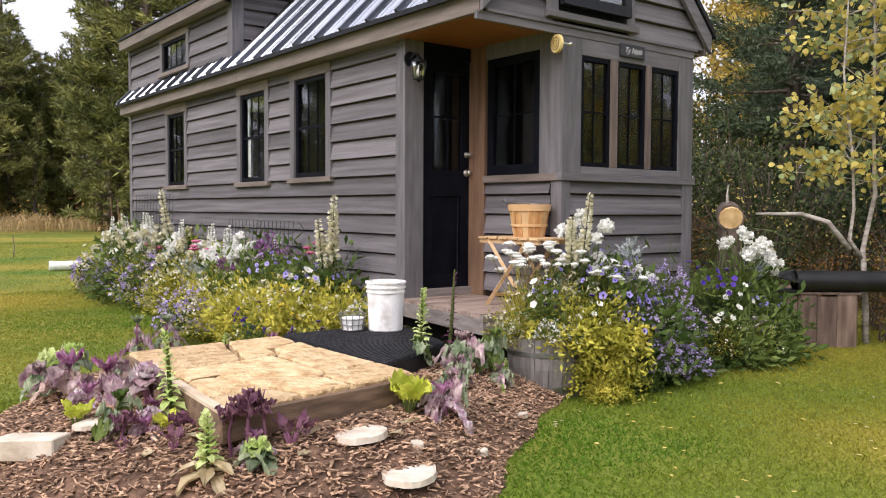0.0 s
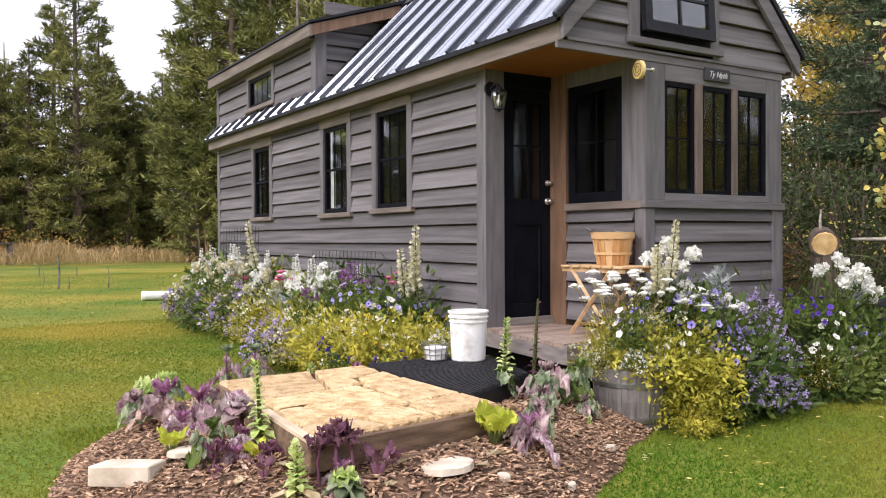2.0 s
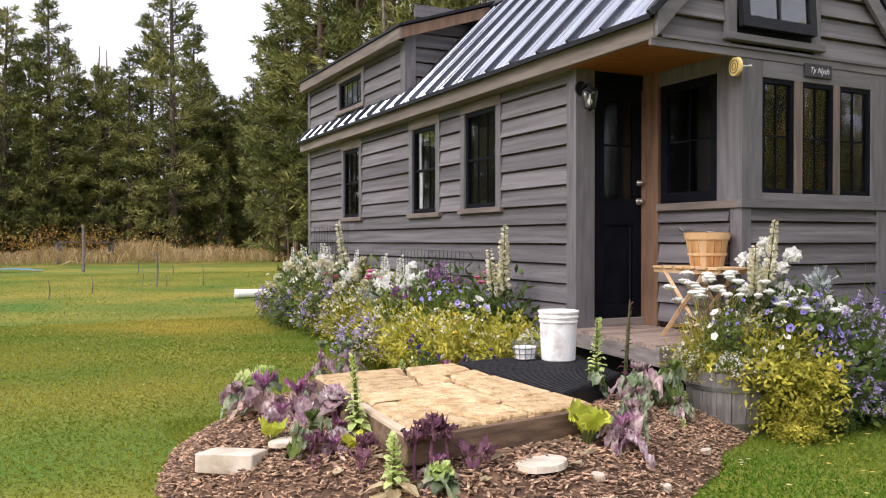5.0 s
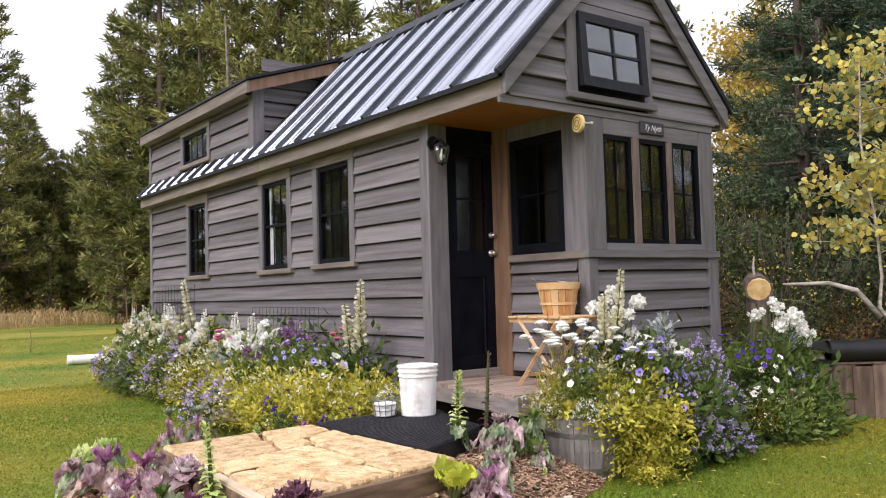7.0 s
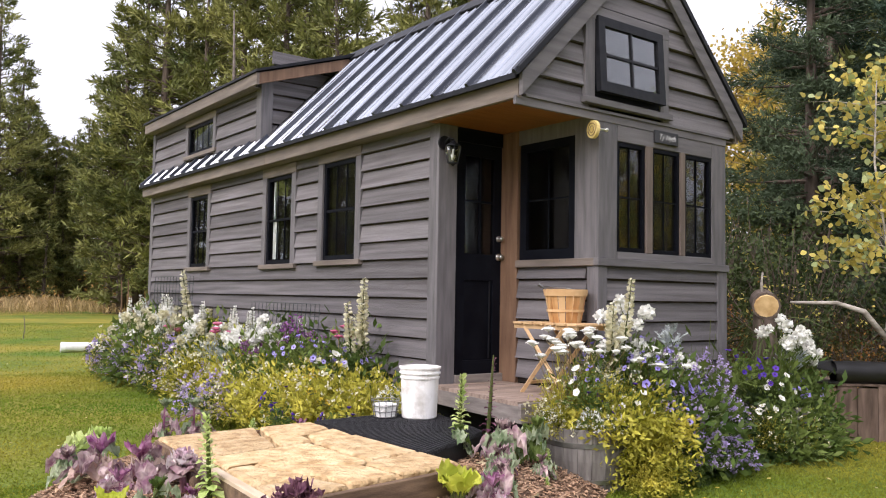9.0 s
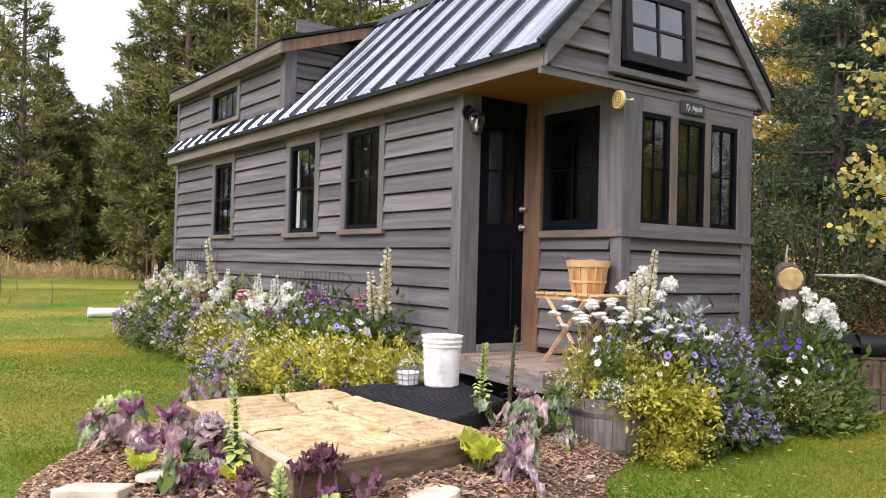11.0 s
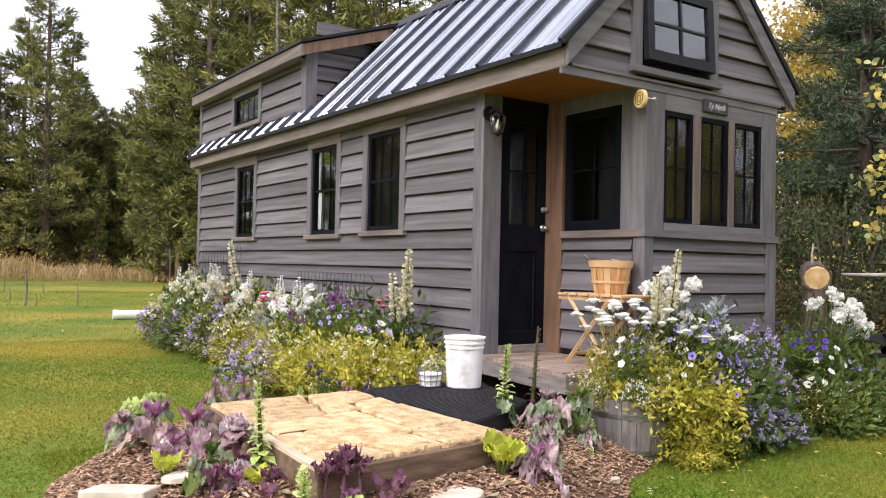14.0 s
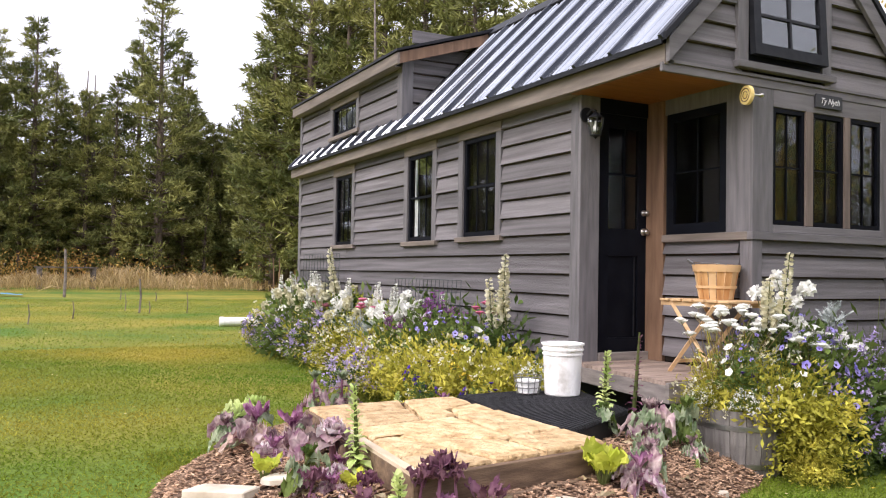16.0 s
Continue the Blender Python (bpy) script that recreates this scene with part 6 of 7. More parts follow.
put(ALYS, (2.52, -0.76, S - 0.22, 0.9), (2.72, -0.68, S - 0.12, 0.9), (2.9, -0.6, S - 0.2, 0.8))
put(DOTY, (2.30, -0.80, S - 0.26, 0.7), (1.95, -0.68, S - 0.24, 0.7))
# tall thin green stalks before the bay wall
TALL = garden("tall_stalks", "thin green seed stalks rising before the bay wall", "tall stalks")
part("stem", Bag().tube([(0, 0, 0), (0.01, 0, 0.5), (0.0, 0.02, 1.0)], [0.004, 0.004, 0.002], 5).tube([(0.02, 0, 0), (0.04, 0, 0.45), (0.06, 0.02, 0.85)], [0.004, 0.003, 0.002], 5).tube([(-0.02, 0.02, 0), (-0.05, 0, 0.4), (-0.07, 0.02, 0.7)], [0.004, 0.003, 0.002], 5), STEM, TALL)
put(TALL, (1.45, -0.5, S, 0.8), (1.3, -0.45, S, 0.75), (1.9, -0.5, S, 0.6))

# wire fence panels in the bed
def wire_panel(y0, y1, x, z0, z1, n, lean):
    w = thing("wire_trellis", "dark wire grid support among the flowers", "trellis", "wire trellises", at=(x, y0, 0))
    for i in range(n + 1):
        y = (y1 - y0) * i / n
        part("upright", Bag().tube([(0, y, 0), (lean, y, z1 - 0.01 * i / n)], 0.0035, 4), DARKWIRE, w)
    for k in range(5):
        z = z0 + (z1 - z0) * k / 4
        part("rail", Bag().tube([(lean * z / z1, 0, z), (lean * z / z1, y1 - y0, z)], 0.0035, 4), DARKWIRE, w)


wire_panel(2.75, 4.35, -0.32, 0.7, 1.2, 17, 0.06)
wire_panel(6.6, 8.2, -0.16, 1.1, 1.52, 12, 0.04)

# kale, lettuce and chard in the mulch
def mput(src, *spots):
    put(src, *[(x, y, max(mound(x, y), 0) + (s[0] if s[0] else 0), s[1]) for x, y, *s in spots])


KP = kale(201, 0.16, "purple curly kale with drooping leaves", KALEP, n=15, L=0.23, Wd=0.060, droop=0.8, crown=7, tip=KALEC, alt=WITHERP)
KP2 = kale(202, 0.18, "grey-green kale with violet stalks, wilting", KALEG, n=15, L=0.18, Wd=0.058, droop=0.8, crown=9, tip=KALEP, alt=KALEP)
KD = kale(203, 0.30, "dark red kale top on a bare stalk", KALED, n=7, L=0.12, Wd=0.050, droop=0.35, crown=4)
KW = kale(204, 0.17, "kale with pinkish-white drooping leaf tips", KALEW, n=14, L=0.23, Wd=0.048, droop=1.1, crown=8, tip=KALEC, alt=KALEP)
KG = kale(205, 0.34, "tall wilted kale with grey-purple leaves", KALEP, n=15, L=0.14, Wd=0.05, droop=0.9, crown=10, tip=KALEG, alt=KALEG)
KGR = kale(206, 0.30, "green kale with hanging leaves", KALEG, STEM, n=11, L=0.17, Wd=0.070, droop=1.0, crown=7, tip=LEAFG, alt=LEAFG)
BOLT = column(211, 0.36, "pale green bolting lettuce in the mulch", PALEL, low=WITHER)
BOLT2 = column(212, 0.42, "slender green bolted lettuce stalk", PALEL, 60, 0.075, 0.04)
CAB = rosette(221, "pink and white ornamental cabbage head", KALEW, KALEP)
CABG = rosette(222, "pale cream-green ornamental cabbage", PALEL, KALEG)
CHA = chard(231, 0.20, "upright yellow-green chard leaves in mulch", LIME, 9, 0.085)
RED = chard(232, 0.17, "dark red beet leaves on crimson stalks", KALED, 5, 0.04, PSTEM)
SPIRE = column(241, 0.5, "dark purple basil spire beside the deck", KALED, 46, 0.05, 0.02, name="dark_basil")
# clump behind the cut stone
mput(CABG, (-2.80, 0.92, 0.08, 1.3), (-2.96, 0.72, 0.06, 1.1))
mput(BOLT, (-3.02, 0.55, 0.0, 0.62))
mput(KP, (-2.98, 0.18, 0, 1.0), (-2.82, -0.02, 0, 0.95))
mput(KP2, (-3.04, 0.42, 0, 0.8), (-2.72, 0.26, 0, 0.8))
mput(KW, (-2.95, -0.12, -0.06, 0.7))
mput(CHA, (-3.10, -0.42, 0, 0.75))
mput(KGR, (-3.06, -0.66, -0.04, 0.72))
# beside the pale strip of the platform
mput(CAB, (-2.78, -0.52, 0.10, 1.2), (-2.72, -0.40, 0.08, 0.9))
mput(KW, (-2.80, -0.66, -0.02, 0.8), (-2.86, -0.84, -0.05, 0.75))
mput(CHA, (-2.80, -0.84, -0.02, 0.85))
mput(BOLT2, (-2.72, -0.72, 0.02, 1.05))
mput(KD, (-3.00, -0.80, -0.10, 0.7), (-2.78, -0.98, -0.08, 0.85))
mput(RED, (-2.84, -1.08, 0, 0.8), (-3.02, -0.92, 0, 0.7))
mput(KP2, (-2.96, -0.70, -0.08, 0.6))
# before the platform's near corner
mput(BOLT, (-2.79, -1.36, 0, 1.25))
mput(KD, (-2.60, -1.34, 0, 1.2), (-2.50, -1.34, 0, 0.95), (-2.66, -1.30, 0, 1.0))
mput(KW, (-2.57, -1.38, -0.04, 0.85))
mput(CABG, (-2.60, -1.44, -0.02, 0.8))
mput(RED, (-2.40, -1.38, 0, 1.4), (-2.30, -1.34, 0, 0.9))
mput(CHA, (-1.64, -1.24, 0, 1.5), (-1.58, -1.20, 0, 1.2))
mput(KW, (-1.45, -1.33, 0, 1.1))
mput(KP2, (-1.38, -1.22, 0.04, 0.95))
# between the mat and the barrel
mput(BOLT2, (-0.84, -0.22, 0.0, 1.2))
mput(KGR, (-0.90, -0.36, 0.0, 0.85), (-0.58, -0.53, 0, 1.15), (-0.34, -0.48, 0, 0.95))
mput(KP2, (-1.06, -0.88, 0, 0.95), (-0.74, -0.46, 0, 1.3), (-0.52, -0.70, -0.02, 0.8))
mput(BOLT, (-0.40, -0.62, -0.02, 0.8), (-0.62, -0.84, -0.05, 0.5))
mput(SPIRE, (-0.52, -0.14, 0.02, 1.3))
# behind the platform
mput(KG, (-2.30, 1.25, 0, 0.95), (-2.02, 1.36, 0, 1.05), (-1.92, 1.42, 0, 0.85))
mput(BOLT, (-1.58, 1.35, 0.03, 0.85))
mput(PET_V, (-1.42, 1.22, 0.10, 0.6))
mput(KP, (-1.24, 1.25, 0.06, 0.6))
# limp fallen leaves on the mulch
LIMP = Bag()
rs = np.random.RandomState(8)
for i in range(40):
    x, y = rs.uniform(-3.2, -0.8), rs.uniform(-1.9, 0.4)
    if mound(x, y) > 0.05 and not (-2.75 < x < -1.4 and y > -1.2):
        ruffle(LIMP, rs, (x, y, mound(x, y) + 0.02), (rs.normal(), rs.normal(), 0.15), rs.uniform(0.06, 0.13), 0.05, 0.1, 0.3, n=4)
tagged(part("withered_leaves", LIMP, WITHER), "withered tan leaves lying on the mulch", "dead leaves", kind="stuff")

# ---- beyond the lawn ----
def stake(x, y, h, r, label, material, bend=0.03):
    ob = part("garden_stake", Bag().tube([(0, 0, -0.05), (bend, 0, h * 0.5), (0, bend, h)], [r, r, r * 0.8], 6), material)
    ob.matrix_basis = pose(x, y, 0)
    return tagged(ob, label, "stake", "garden stakes")


for x, y, h, r in ((-1.07, 19.73, 0.95, 0.028), (-3.89, 15.75, 0.42, 0.014), (-2.9, 17.35, 0.42, 0.014), (0.57, 27.93, 0.35, 0.018), (0.13, 19.34, 0.6, 0.012), (-0.55, 29.05, 0.5, 0.018), (-0.85, 19.5, 0.35, 0.014), (-1.3, 21.0, 0.5, 0.012)):
    stake(x, y, h, r, "thin weathered stake standing in the lawn", GREYBARK)
stake(-2.32, 32.13, 1.95, 0.06, "tall rough wooden post at the lawn edge", GREYBARK)
for x, y in ((5.71, 30.35), (5.91, 30.12)):
    stake(x, y, 1.75, 0.03, "rusty upright rod by the bed", CEDAR)
pipe = thing("drain_pipe", "white plastic drain pipe lying on the grass", "pipe", at=(0.1, 13.95, 0.105), turn=-8)
part("barrel", Bag().tube([(-0.25, 0, 0), (1.2, 0, 0)], 0.10, 18, cap=False).tube([(1.2, 0, 0), (-0.25, 0, 0)], 0.09, 18, cap=False), WHITEPL, pipe, smooth=True)
part("collar", Bag().lathe([(0.101, -0.04), (0.108, -0.04), (0.108, 0.04), (0.101, 0.04)], sides=18), WHITEPL, pipe).matrix_basis = pose(-0.2, 0, 0, 0, 90, 0)
TARP = mat("blue_tarp", (0.05, 0.25, 0.5), (0.1, 0.35, 0.6), rough=0.5)
g = Bag()
tagged(part("tarp", Bag().add([(x, y, 0.05 + 0.12 * noise.noise((x * 2, y * 2, 0)) ** 2 + 0.1 * (1 - abs(x) / 1.2)) for y in np.linspace(-0.5, 0.5, 6) for x in np.linspace(-1.2, 1.2, 10)], [(j * 10 + i, j * 10 + i + 1, (j + 1) * 10 + i + 1, (j + 1) * 10 + i) for j in range(5) for i in range(9)]), TARP, smooth=True), "crumpled blue tarp at the edge of the field", "tarp").matrix_basis = pose(-5.0, 33.5, 0)
hut = thing("wooden_bench", "grey weathered plank bench in the tall grass", "bench", at=(-1.5, 46, 0), turn=10)
for i in range(3):
    part("plank", Bag().box(-1.6, 1.6, -0.3 + i * 0.21, -0.11 + i * 0.21, 1.15, 1.22), GREYBARK, hut)
for x in (-1.4, 1.4):
    part("leg", Bag().box(x - 0.1, x + 0.1, -0.25, 0.28, -0.05, 1.15), GREYBARK, hut)

# tall dry grass and weeds before the trees
rs = np.random.RandomState(17)
k = 34000
p = np.stack([rs.uniform(-16, 46, k), 39 + rs.beta(2.2, 1.8, k) * 20, np.zeros(k)], 1)
p[:, 1] -= 0.10 * np.maximum(0, p[:, 0] - 14)
tagged(part("tall_grass", Bag().blades(p, rs.normal(0, 0.32, (k, 3)) + (0, 0, 1), rs.uniform(0.5, 1.2, k) * (1.35 + 0.6 * np.sin(p[:, 0] * 0.9) * np.sin(p[:, 0] * 0.37 + 1)), rs.uniform(0.025, 0.06, k), sag=0.3), DRYGRASS), "band of tall dry tan grass along the woods", "tall grass", kind="stuff")
RUST = leafy("rust_weed_leaf", (0.24, 0.11, 0.03), (0.44, 0.29, 0.08), scale=0.5, rand=0.4)
k = 14000
c = np.stack([rs.uniform(-16, 46, 160), rs.uniform(44, 61, 160), rs.uniform(0.4, 1.7, 160)], 1)
c[:, 1] -= 0.10 * np.maximum(0, c[:, 0] - 14)
p = c[rs.randint(0, 160, k)] + rs.normal(0, 1, (k, 3)) * (0.6, 0.5, 0.42)
p[:, 2] = np.abs(p[:, 2])
tagged(part("weeds", Bag().blades(p, rs.normal(0, 1, (k, 3)), rs.uniform(0.1, 0.22, k), rs.uniform(0.06, 0.12, k)), RUST), "rusty brown weeds and brush along the woods", "brush", kind="stuff")
k = 9000
c = np.stack([rs.uniform(-16, 46, 70), rs.uniform(56, 62, 70), rs.uniform(0.8, 2.0, 70)], 1)
p = c[rs.randint(0, 70, k)] + rs.normal(0, 1, (k, 3)) * (0.9, 0.6, 0.7)
p[:, 2] = np.abs(p[:, 2])
tagged(part("undergrowth", Bag().blades(p, rs.normal(0, 1, (k, 3)), rs.uniform(0.15, 0.3, k), rs.uniform(0.08, 0.16, k)), leafy("brush_leaf", (0.06, 0.08, 0.02), (0.18, 0.17, 0.04), scale=0.5, rand=0.4)), "green brush at the foot of the pines", "brush", kind="stuff")

# ---- wood edge beside the house ----
MIXED = leafy("autumn_shrub_leaf", (0.068, 0.033, 0.014), (0.155, 0.115, 0.036), scale=1.3, rand=0.5)
MIXO = leafy("orange_shrub_leaf", (0.20, 0.085, 0.02), (0.36, 0.21, 0.045), scale=1.5, rand=0.4)
SHRG = leafy("shrub_leaf", (0.021, 0.040, 0.012), (0.098, 0.122, 0.038), scale=1.2, rand=0.4)
YLEAF = leafy("aspen_yellow_leaf", (0.50, 0.42, 0.10), (0.74, 0.62, 0.18), scale=1.1, rand=0.3, thin=0.45)
GLEAF = leafy("aspen_green_leaf", (0.26, 0.32, 0.12), (0.48, 0.54, 0.28), scale=1.1, rand=0.25, thin=0.45)
BIRCHB = mat("pale_aspen_bark", (0.24, 0.21, 0.18), (0.48, 0.44, 0.39), scale=9, stretch=(1, 1, 3), rough=0.8, bump=0.4)


def shrub(seed, h, r, leaf, label, k=1500, ll=0.06, twigs=26):
    rs = np.random.RandomState(seed)
    t = thing("shrub", label, "shrub", "shrubs at the wood edge")
    tips = np.array([(rs.normal(0, r * 0.6), rs.normal(0, r * 0.6), h * rs.uniform(0.6, 1.05)) for _ in range(twigs)])
    part("stem", stems(Bag(), rs, tips, r * 0.25, 0.010), BARK, t)
    i = rs.randint(0, twigs, k)
    side = tips[i] + rs.normal(0, 0.30 * r, (twigs * 4, 3))[i * 4 + rs.randint(0, 4, k)]
    s = rs.beta(2.6, 1.0, k)
    p = side * s[:, None] + rs.normal(0, 0.045, (k, 3))
    p[:, 2] = np.abs(p[:, 2])
    part("leaves", Bag().blades(p, rs.normal(0, 1, (k, 3)) + (0, 0, -0.1), rs.uniform(0.6, 1.3, k) * ll, rs.uniform(0.6, 1.1, k) * ll * 0.62), leaf, t)
    return t


SHR = [shrub(301, 1.7, 0.7, SHRG, "dense green shrub at the wood edge", 1500, 0.07), shrub(302, 1.5, 0.6, MIXED, "brownish autumn shrub at the wood edge", 1300, 0.068), shrub(303, 1.2, 0.5, MIXO, "low shrub with orange leaves", 700, 0.05), shrub(304, 2.4, 0.8, SHRG, "tall leafy green shrub by the woods", 1800, 0.075)]
SHR.append(shrub(305, 1.6, 0.6, YLEAF, "thin shrub with pale yellow autumn leaves", 420, 0.05))
rq = random.Random(44)
put(SHR[4], (4.9, -1.3, 0, 0.9), (5.5, -2.4, 0, 1.1), (6.2, 1.4, 0, 1.3))
put(SHR[2], (4.5, -1.0, 0, 0.8), (4.6, -1.6, 0, 0.9), (4.7, -0.1, 0, 0.9), (4.8, -2.6, 0, 0.9))
for i in range(54):
    u = i % 18
    x, y = 3.5 + rq.uniform(-0.3, 0.5) + 0.16 * u * (0.35 if u > 8 else 1), 3.0 - u * 0.52 + rq.uniform(-0.2, 0.2)
    depth = i // 18
    put(SHR[(i * 5 + depth) % 4 if depth else (0, 1, 2, 1)[i % 4]], (x + 0.9 + depth * 1.25, y + depth * 0.9, -0.03, rq.uniform(0.8, 1.25) * (0.75 if depth == 0 else 1.1)))
put(SHR[3], (8.5, 3.6, 0, 1.4), (9.5, 4.6, 0, 1.6), (11, 5.4, 0, 1.7), (7.5, 2.9, 0, 1.2), (7.0, 3.6, 0, 1.2), (12.5, 6.2, 0, 1.7))
put(SHR[1], (6.5, 3.0, 0, 1.5), (3.2, 0.9, 0, 0.95), (3.0, 1.8, 0, 1.1), (3.5, 0.3, 0, 0.8), (2.95, 0.5, 0, 0.75))


def aspen(seed, base, nodes, label, leaves, radius, lsize=0.05, ratio=0.55):
    """A sapling: forked pale stems through the given nodes, twigs and round leaves."""
    rs = np.random.RandomState(seed)
    t = thing("aspen_sapling", label, "tree", "aspen saplings", at=base)
    tw, P = Bag(), []
    for j, line in enumerate(nodes):
        n = len(line)
        part("trunk", Bag().tube(line, list(np.linspace(radius * (1 if j == 0 else 0.62), 0.008, n)), 8), BIRCHB, t, smooth=True)
        line = np.array(line)
        for _ in range(30):
            s = rs.uniform(0.48, 1.0)
            f = s * (n - 1)
            i = min(int(f), n - 2)
            b = line[i] + (line[i + 1] - line[i]) * (f - i)
            d = np.array((rs.normal(), rs.normal(), rs.uniform(0.0, 0.9)))
            d *= rs.uniform(0.3, 1.0) * (1.25 - 0.6 * s) / np.linalg.norm(d)
            tw.tube([b, b + d * 0.6 + (0, 0, 0.03), b + d], [0.006, 0.004, 0.002], 4, cap=False)
            q = rs.uniform(0.3, 1.05, leaves // (30 * len(nodes)))
            P.append(b + d * q[:, None] + rs.normal(0, 0.05, (len(q), 3)))
    tagged(part("twig_spray", tw, BIRCHB, t), kind="stuff")
    P = np.concatenate(P)
    pick = rs.uniform(size=len(P)) < ratio
    for nm, mk, msk in (("yellow_leaves", YLEAF, pick), ("green_leaves", GLEAF, ~pick)):
        q = P[msk]
        B = Bag()
        k = len(q)
        d = rs.normal(0, 1, (k, 3)) + (0, 0, -0.6)
        B.rounds(q, d, rs.uniform(0.7, 1.25, k) * lsize * 1.1, rs.uniform(0.8, 1.1, k) * lsize)
        part(nm, B, mk, t)
    return t


aspen(401, (4.25, -0.82, 0), [[(0, 0, -0.05), (0.0, 0.02, 0.45), (-0.02, 0.05, 0.95), (0.05, -0.02, 1.5), (0.06, 0.02, 2.2), (0.0, 0.0, 3.0), (0.05, 0.05, 3.7)], [(-0.02, 0.05, 0.85), (-0.16, 0.12, 1.05), (-0.12, 0.10, 1.35), (-0.14, 0.12, 1.9), (-0.2, 0.2, 2.7), (-0.15, 0.2, 3.4)]], "forked aspen sapling with yellow and pale green leaves", 2300, 0.036, 0.062, ratio=0.7)
aspen(402, (4.35, -2.25, 0), [[(0, 0, -0.05), (0.02, 0.05, 0.5), (-0.02, 0.12, 1.2), (0.0, 0.15, 2.1), (0.02, 0.2, 3.3), (0.0, 0.25, 4.0)], [(0.05, 0, 0.0), (0.12, -0.12, 0.4), (0.1, -0.18, 1.2), (0.05, -0.2, 2.2), (0.1, -0.3, 3.4)]], "young aspen with pale green leaves", 2300, 0.034, 0.066, ratio=0.4)
aspen(403, (0.9, -2.95, 0), [[(3.6, -0.4, -0.05), (3.55, -0.3, 1.0), (3.5, -0.3, 2.0), (3.2, -0.2, 3.2)]], "young aspen at the lawn edge with yellow leaves", 1200, 0.03, 0.06, ratio=0.5)
# pale dead branch
tagged(part("dead_branch", Bag().tube([(4.1, -0.7, 0.95), (3.95, -0.55, 1.22), (3.75, -0.38, 1.30), (3.4, -0.1, 1.30)], [0.03, 0.028, 0.022, 0.012], 7), BIRCHB, smooth=True), "pale bare branch reaching out from the aspen", "branch")

# timber box with a black pipe on top
OLDWOOD = mat("old_brown_boards", (0.09, 0.06, 0.045), (0.22, 0.155, 0.12), scale=4, stretch=(4, 4, 0.7), rough=0.9, bump=0.5, rand=0.2)
boxt = thing("timber_box", "old brown board box at the wood edge", "box", at=(3.35, -0.38, 0), turn=-40)
for i in range(4):
    part("board", Bag().box(i * 0.19, i * 0.19 + 0.185, -0.02, 0.02, 0, 0.5 + 0.02 * (i % 2)), OLDWOOD, boxt, bevel=0.003)
    part("board", Bag().box(-0.02, 0.02, 0.03 + i * 0.19, 0.03 + i * 0.19 + 0.185, 0, 0.5 + 0.015 * (i % 3)), OLDWOOD, boxt, bevel=0.003)
    part("board", Bag().box(0.745, 0.785, 0.03 + i * 0.19, 0.03 + i * 0.19 + 0.185, 0, 0.5), OLDWOOD, boxt)
part("lid", Bag().box(-0.03, 0.8, -0.03, 0.8, 0.522, 0.54), OLDWOOD, boxt)
BLACKPL = mat("black_plastic", (0.006, 0.006, 0.007), (0.014, 0.014, 0.015), rough=0.45, bump=0.15)
pp = thing("black_pipe", "black plastic drain pipe with slanted open end", "pipe", at=(3.35, -0.38, 0.645), turn=-40)
part("barrel", Bag().tube([(0.18, 0.05, 0), (1.05, 0.05, 0)], 0.105, 20, cap=False).tube([(1.05, 0.05, 0), (0.18, 0.05, 0)], 0.096, 20, cap=False), BLACKPL, pp, smooth=True)
part("mouth", Bag().hexa([(-0.12, -0.1, -0.09), (0.2, -0.08, -0.1), (0.2, 0.17, -0.1), (-0.12, 0.2, -0.09)], [(-0.12, -0.1, -0.075), (0.2, -0.08, -0.085), (0.2, 0.17, -0.085), (-0.12, 0.2, -0.075)]).hexa([(-0.02, -0.02, 0.03), (0.22, -0.06, -0.02), (0.22, 0.15, 0.1), (-0.02, 0.08, 0.06)], [(-0.02, -0.02, 0.045), (0.22, -0.06, 0.0), (0.22, 0.15, 0.115), (-0.02, 0.08, 0.075)]), BLACKPL, pp)

# log end on a post hung with long leaves
lg = thing("log_post", "weathered log with a pale cut end above grassy leaves", "stump", at=(2.95, -0.10, 0))
part("post", Bag().tube([(0, 0, -0.05), (0, 0, 1.18)], [0.12, 0.11], 10), BARK, lg)
part("log", Bag().tube([(-0.10, -0.08, 1.26), (0.12, 0.10, 1.31)], [0.13, 0.12], 12), BARK, lg)
part("cut_face", Bag().tube([(-0.1005, -0.0805, 1.2595), (-0.108, -0.087, 1.257)], [0.112, 0.104], 12), mat("fresh_log_end", (0.5, 0.3, 0.12), (0.72, 0.52, 0.26), scale=12, bump=0.3), lg, "pale tan cut end")
part("stick", Bag().tube([(-0.04, 0.0, 1.34), (-0.05, 0.0, 1.48), (-0.03, 0.0, 1.58)], [0.014, 0.012, 0.010], 6), BIRCHB, lg, "pale bare stick")
rs = np.random.RandomState(77)
k = 360
w = rs.uniform(0, 6.283, k)
part("hanging_leaves", Bag().blades(np.stack([0.13 * np.cos(w), 0.13 * np.sin(w), rs.uniform(0.35, 1.18, k)], 1), np.stack([np.cos(w) * 0.5, np.sin(w) * 0.5, rs.uniform(-1.2, 0.3, k)], 1), rs.uniform(0.25, 0.55, k), 0.016, sag=0.2), SHRG, lg)

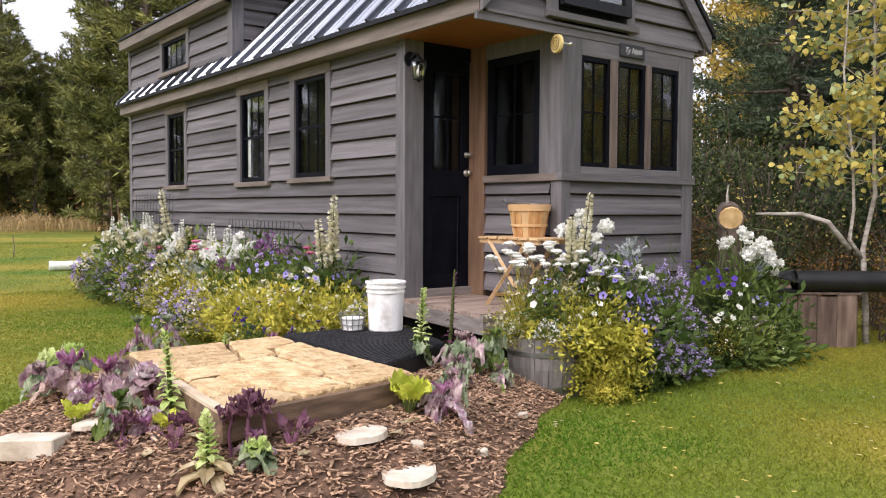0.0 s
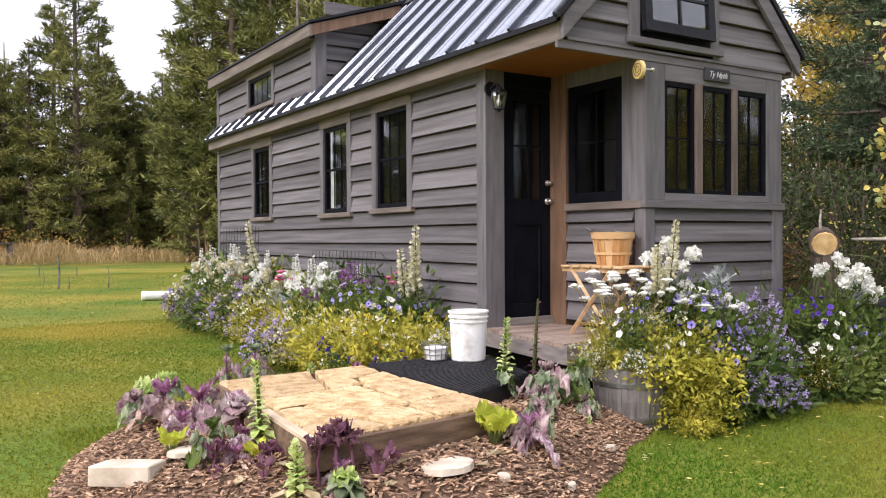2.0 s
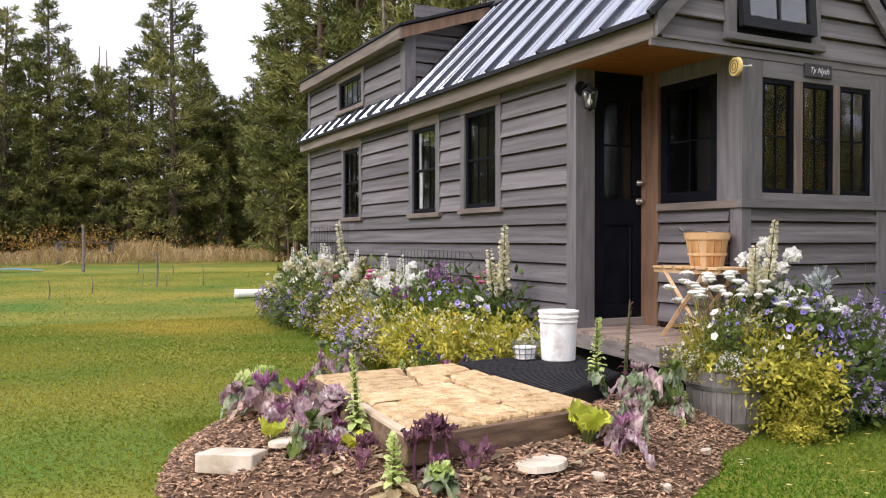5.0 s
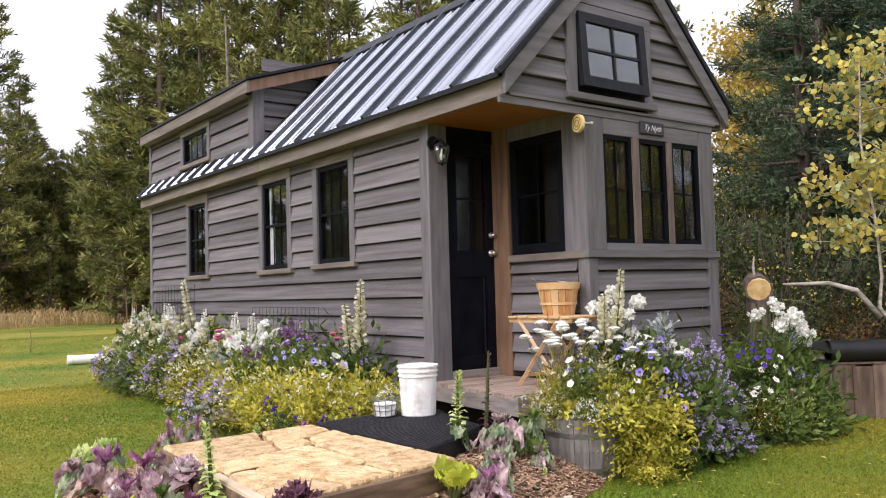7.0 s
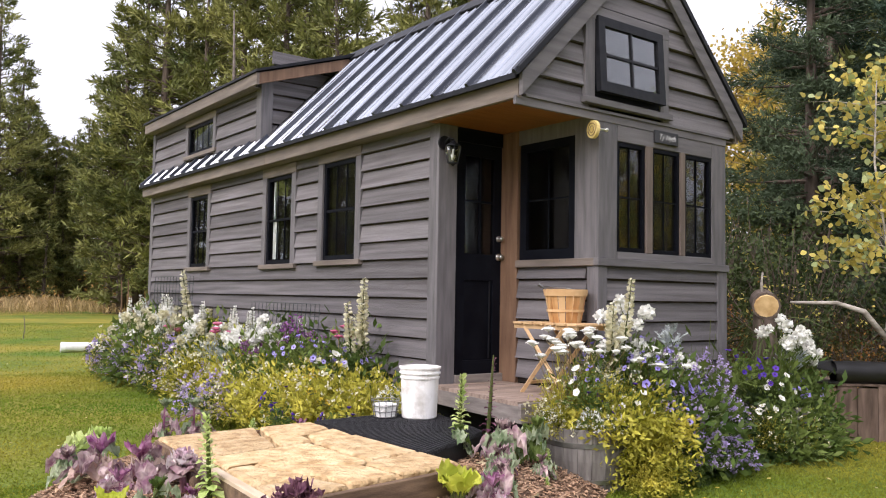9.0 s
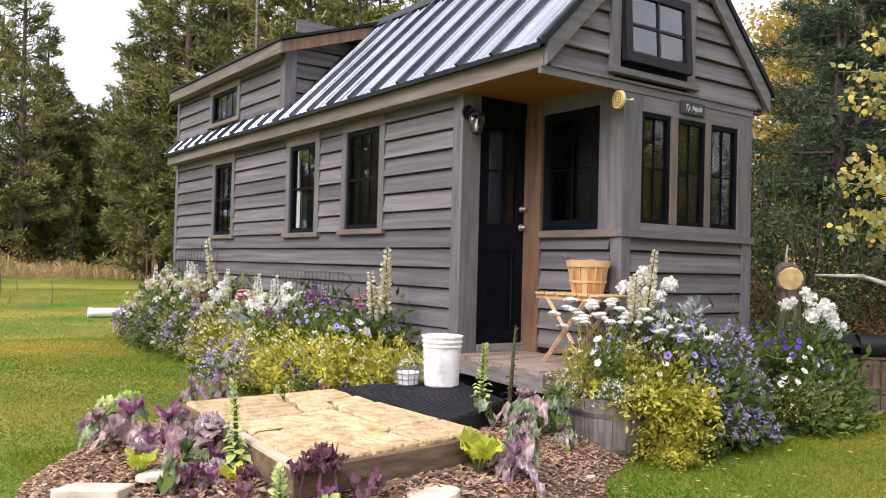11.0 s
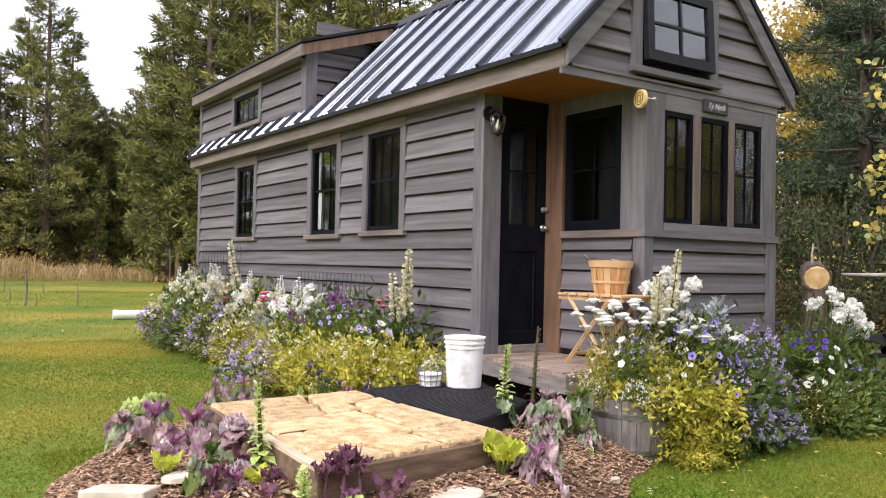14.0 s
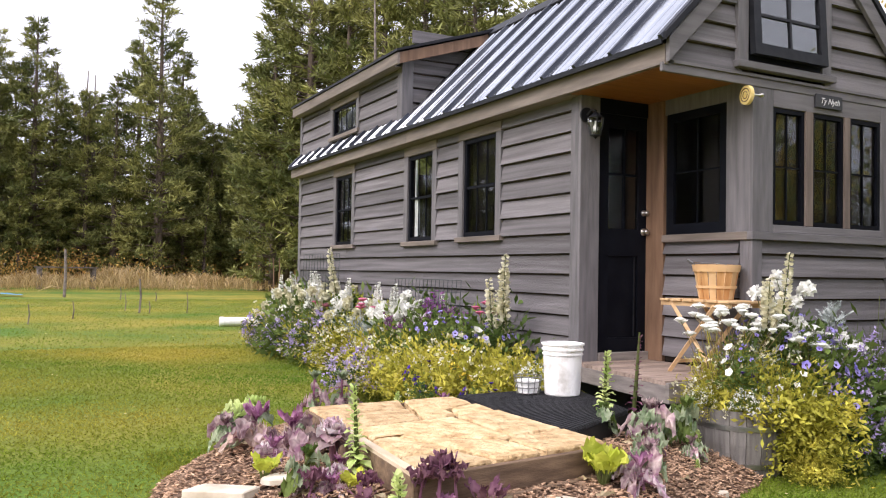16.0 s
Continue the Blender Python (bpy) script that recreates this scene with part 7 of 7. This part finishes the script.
# flowers at the lawn's edge
k = 90
rs = np.random.RandomState(55)
ol = thing("orange_lilies", "orange flowers above strappy green leaves", "plant", "lawn edge flowers", at=(4.1, -2.4, 0))
P = rs.normal(0, 0.13, (k, 3)) * (1, 1, 0)
part("leaves", Bag().blades(P, rs.normal(0, 0.35, (k, 3)) + (0, 0, 1), rs.uniform(0.3, 0.6, k), 0.03, sag=0.25), LIME, ol)
tips = np.array([(rs.normal(0, 0.16), rs.normal(0, 0.16), rs.uniform(0.5, 0.85)) for _ in range(16)])
part("stem", stems(Bag(), rs, tips, 0.06, 0.004), STEM, ol)
B = Bag()
for q in tips:
    B.blades(np.repeat([q], 14, 0), rs.normal(0, 1, (14, 3)) + (0, 0, 0.4), 0.045, 0.022)
part("blooms", B, ORANGEF, ol)
copy_thing(ol, pose(4.2, -2.85, 0, 0, 0, 80))
put(PET_B, (3.75, -2.05, 0.03, 0.8), (3.7, -2.3, 0.02, 0.7))
put(PET_V, (3.85, -2.15, 0.03, 0.7))
put(ALYS, (3.9, -2.5, 0.0, 0.55), (3.95, -2.8, 0.0, 0.6))
put(BUSHG, (3.95, -2.0, -0.02, 0.8), (4.0, -2.4, -0.02, 0.8))

# tall yellow cottonwood showing past the gable
def broadleaf(seed, h, r, label, leaf, k):
    rs = np.random.RandomState(seed)
    t = thing("cottonwood_tree", label, "tree", "trees round the lawn")
    part("trunk", Bag().tube([(0, 0, -0.1), (0.1, 0, h * 0.4), (0, 0.1, h * 0.9)], [0.014 * h, 0.01 * h, 0.003 * h], 8), BIRCHB, t)
    L, P = Bag(), []
    for i in range(60):
        s = rs.uniform(0.22, 0.95)
        d = np.array((rs.normal(), rs.normal(), rs.uniform(0.3, 1.4)))
        d *= r * rs.uniform(0.5, 1.1) * (1.15 - s * 0.7) / np.linalg.norm(d)
        b = np.array((0.05, 0.05, h * s * 0.9))
        L.tube([b, b + d * 0.5 + (0, 0, 0.1), b + d], [0.03, 0.018, 0.006], 4, cap=False)
        q = rs.uniform(0.35, 1.05, k // 60)
        P.append(b + d * q[:, None] + rs.normal(0, 0.22, (len(q), 3)))
    part("limb_whorl", L, BIRCHB, t)
    P = np.concatenate(P)
    part("crown", Bag().blades(P, rs.normal(0, 1, P.shape), rs.uniform(0.09, 0.16, len(P)), rs.uniform(0.07, 0.12, len(P))), leaf, t)
    return t


PALEY = leafy("pale_autumn_leaf", (0.50, 0.36, 0.07), (0.74, 0.58, 0.16), scale=1.0, rand=0.3, thin=0.45)
CW = broadleaf(501, 9, 2.2, "yellow-leaved cottonwood with airy crown", PALEY, 7200)
plant_trees([CW], [(0, 17.9, 9.4, 1.1), (0, 21.5, 11.0, 1.2), (0, -4, -19, 0.9), (0, 13, -10, 0.5), (0, 17, -17, 0.55), (0, 20, -14, 0.55)])
for x, y, s in ((11, -9, 2.0), (13, -12, 2.2), (15, -10, 2.2), (18, -15, 2.4), (16.5, -18, 2.4), (20, -11, 2.2), (13, -16, 2.2), (22, -18, 2.4)):
    put(SHR[3 if s > 2.1 else 1], (x, y, 0, s))
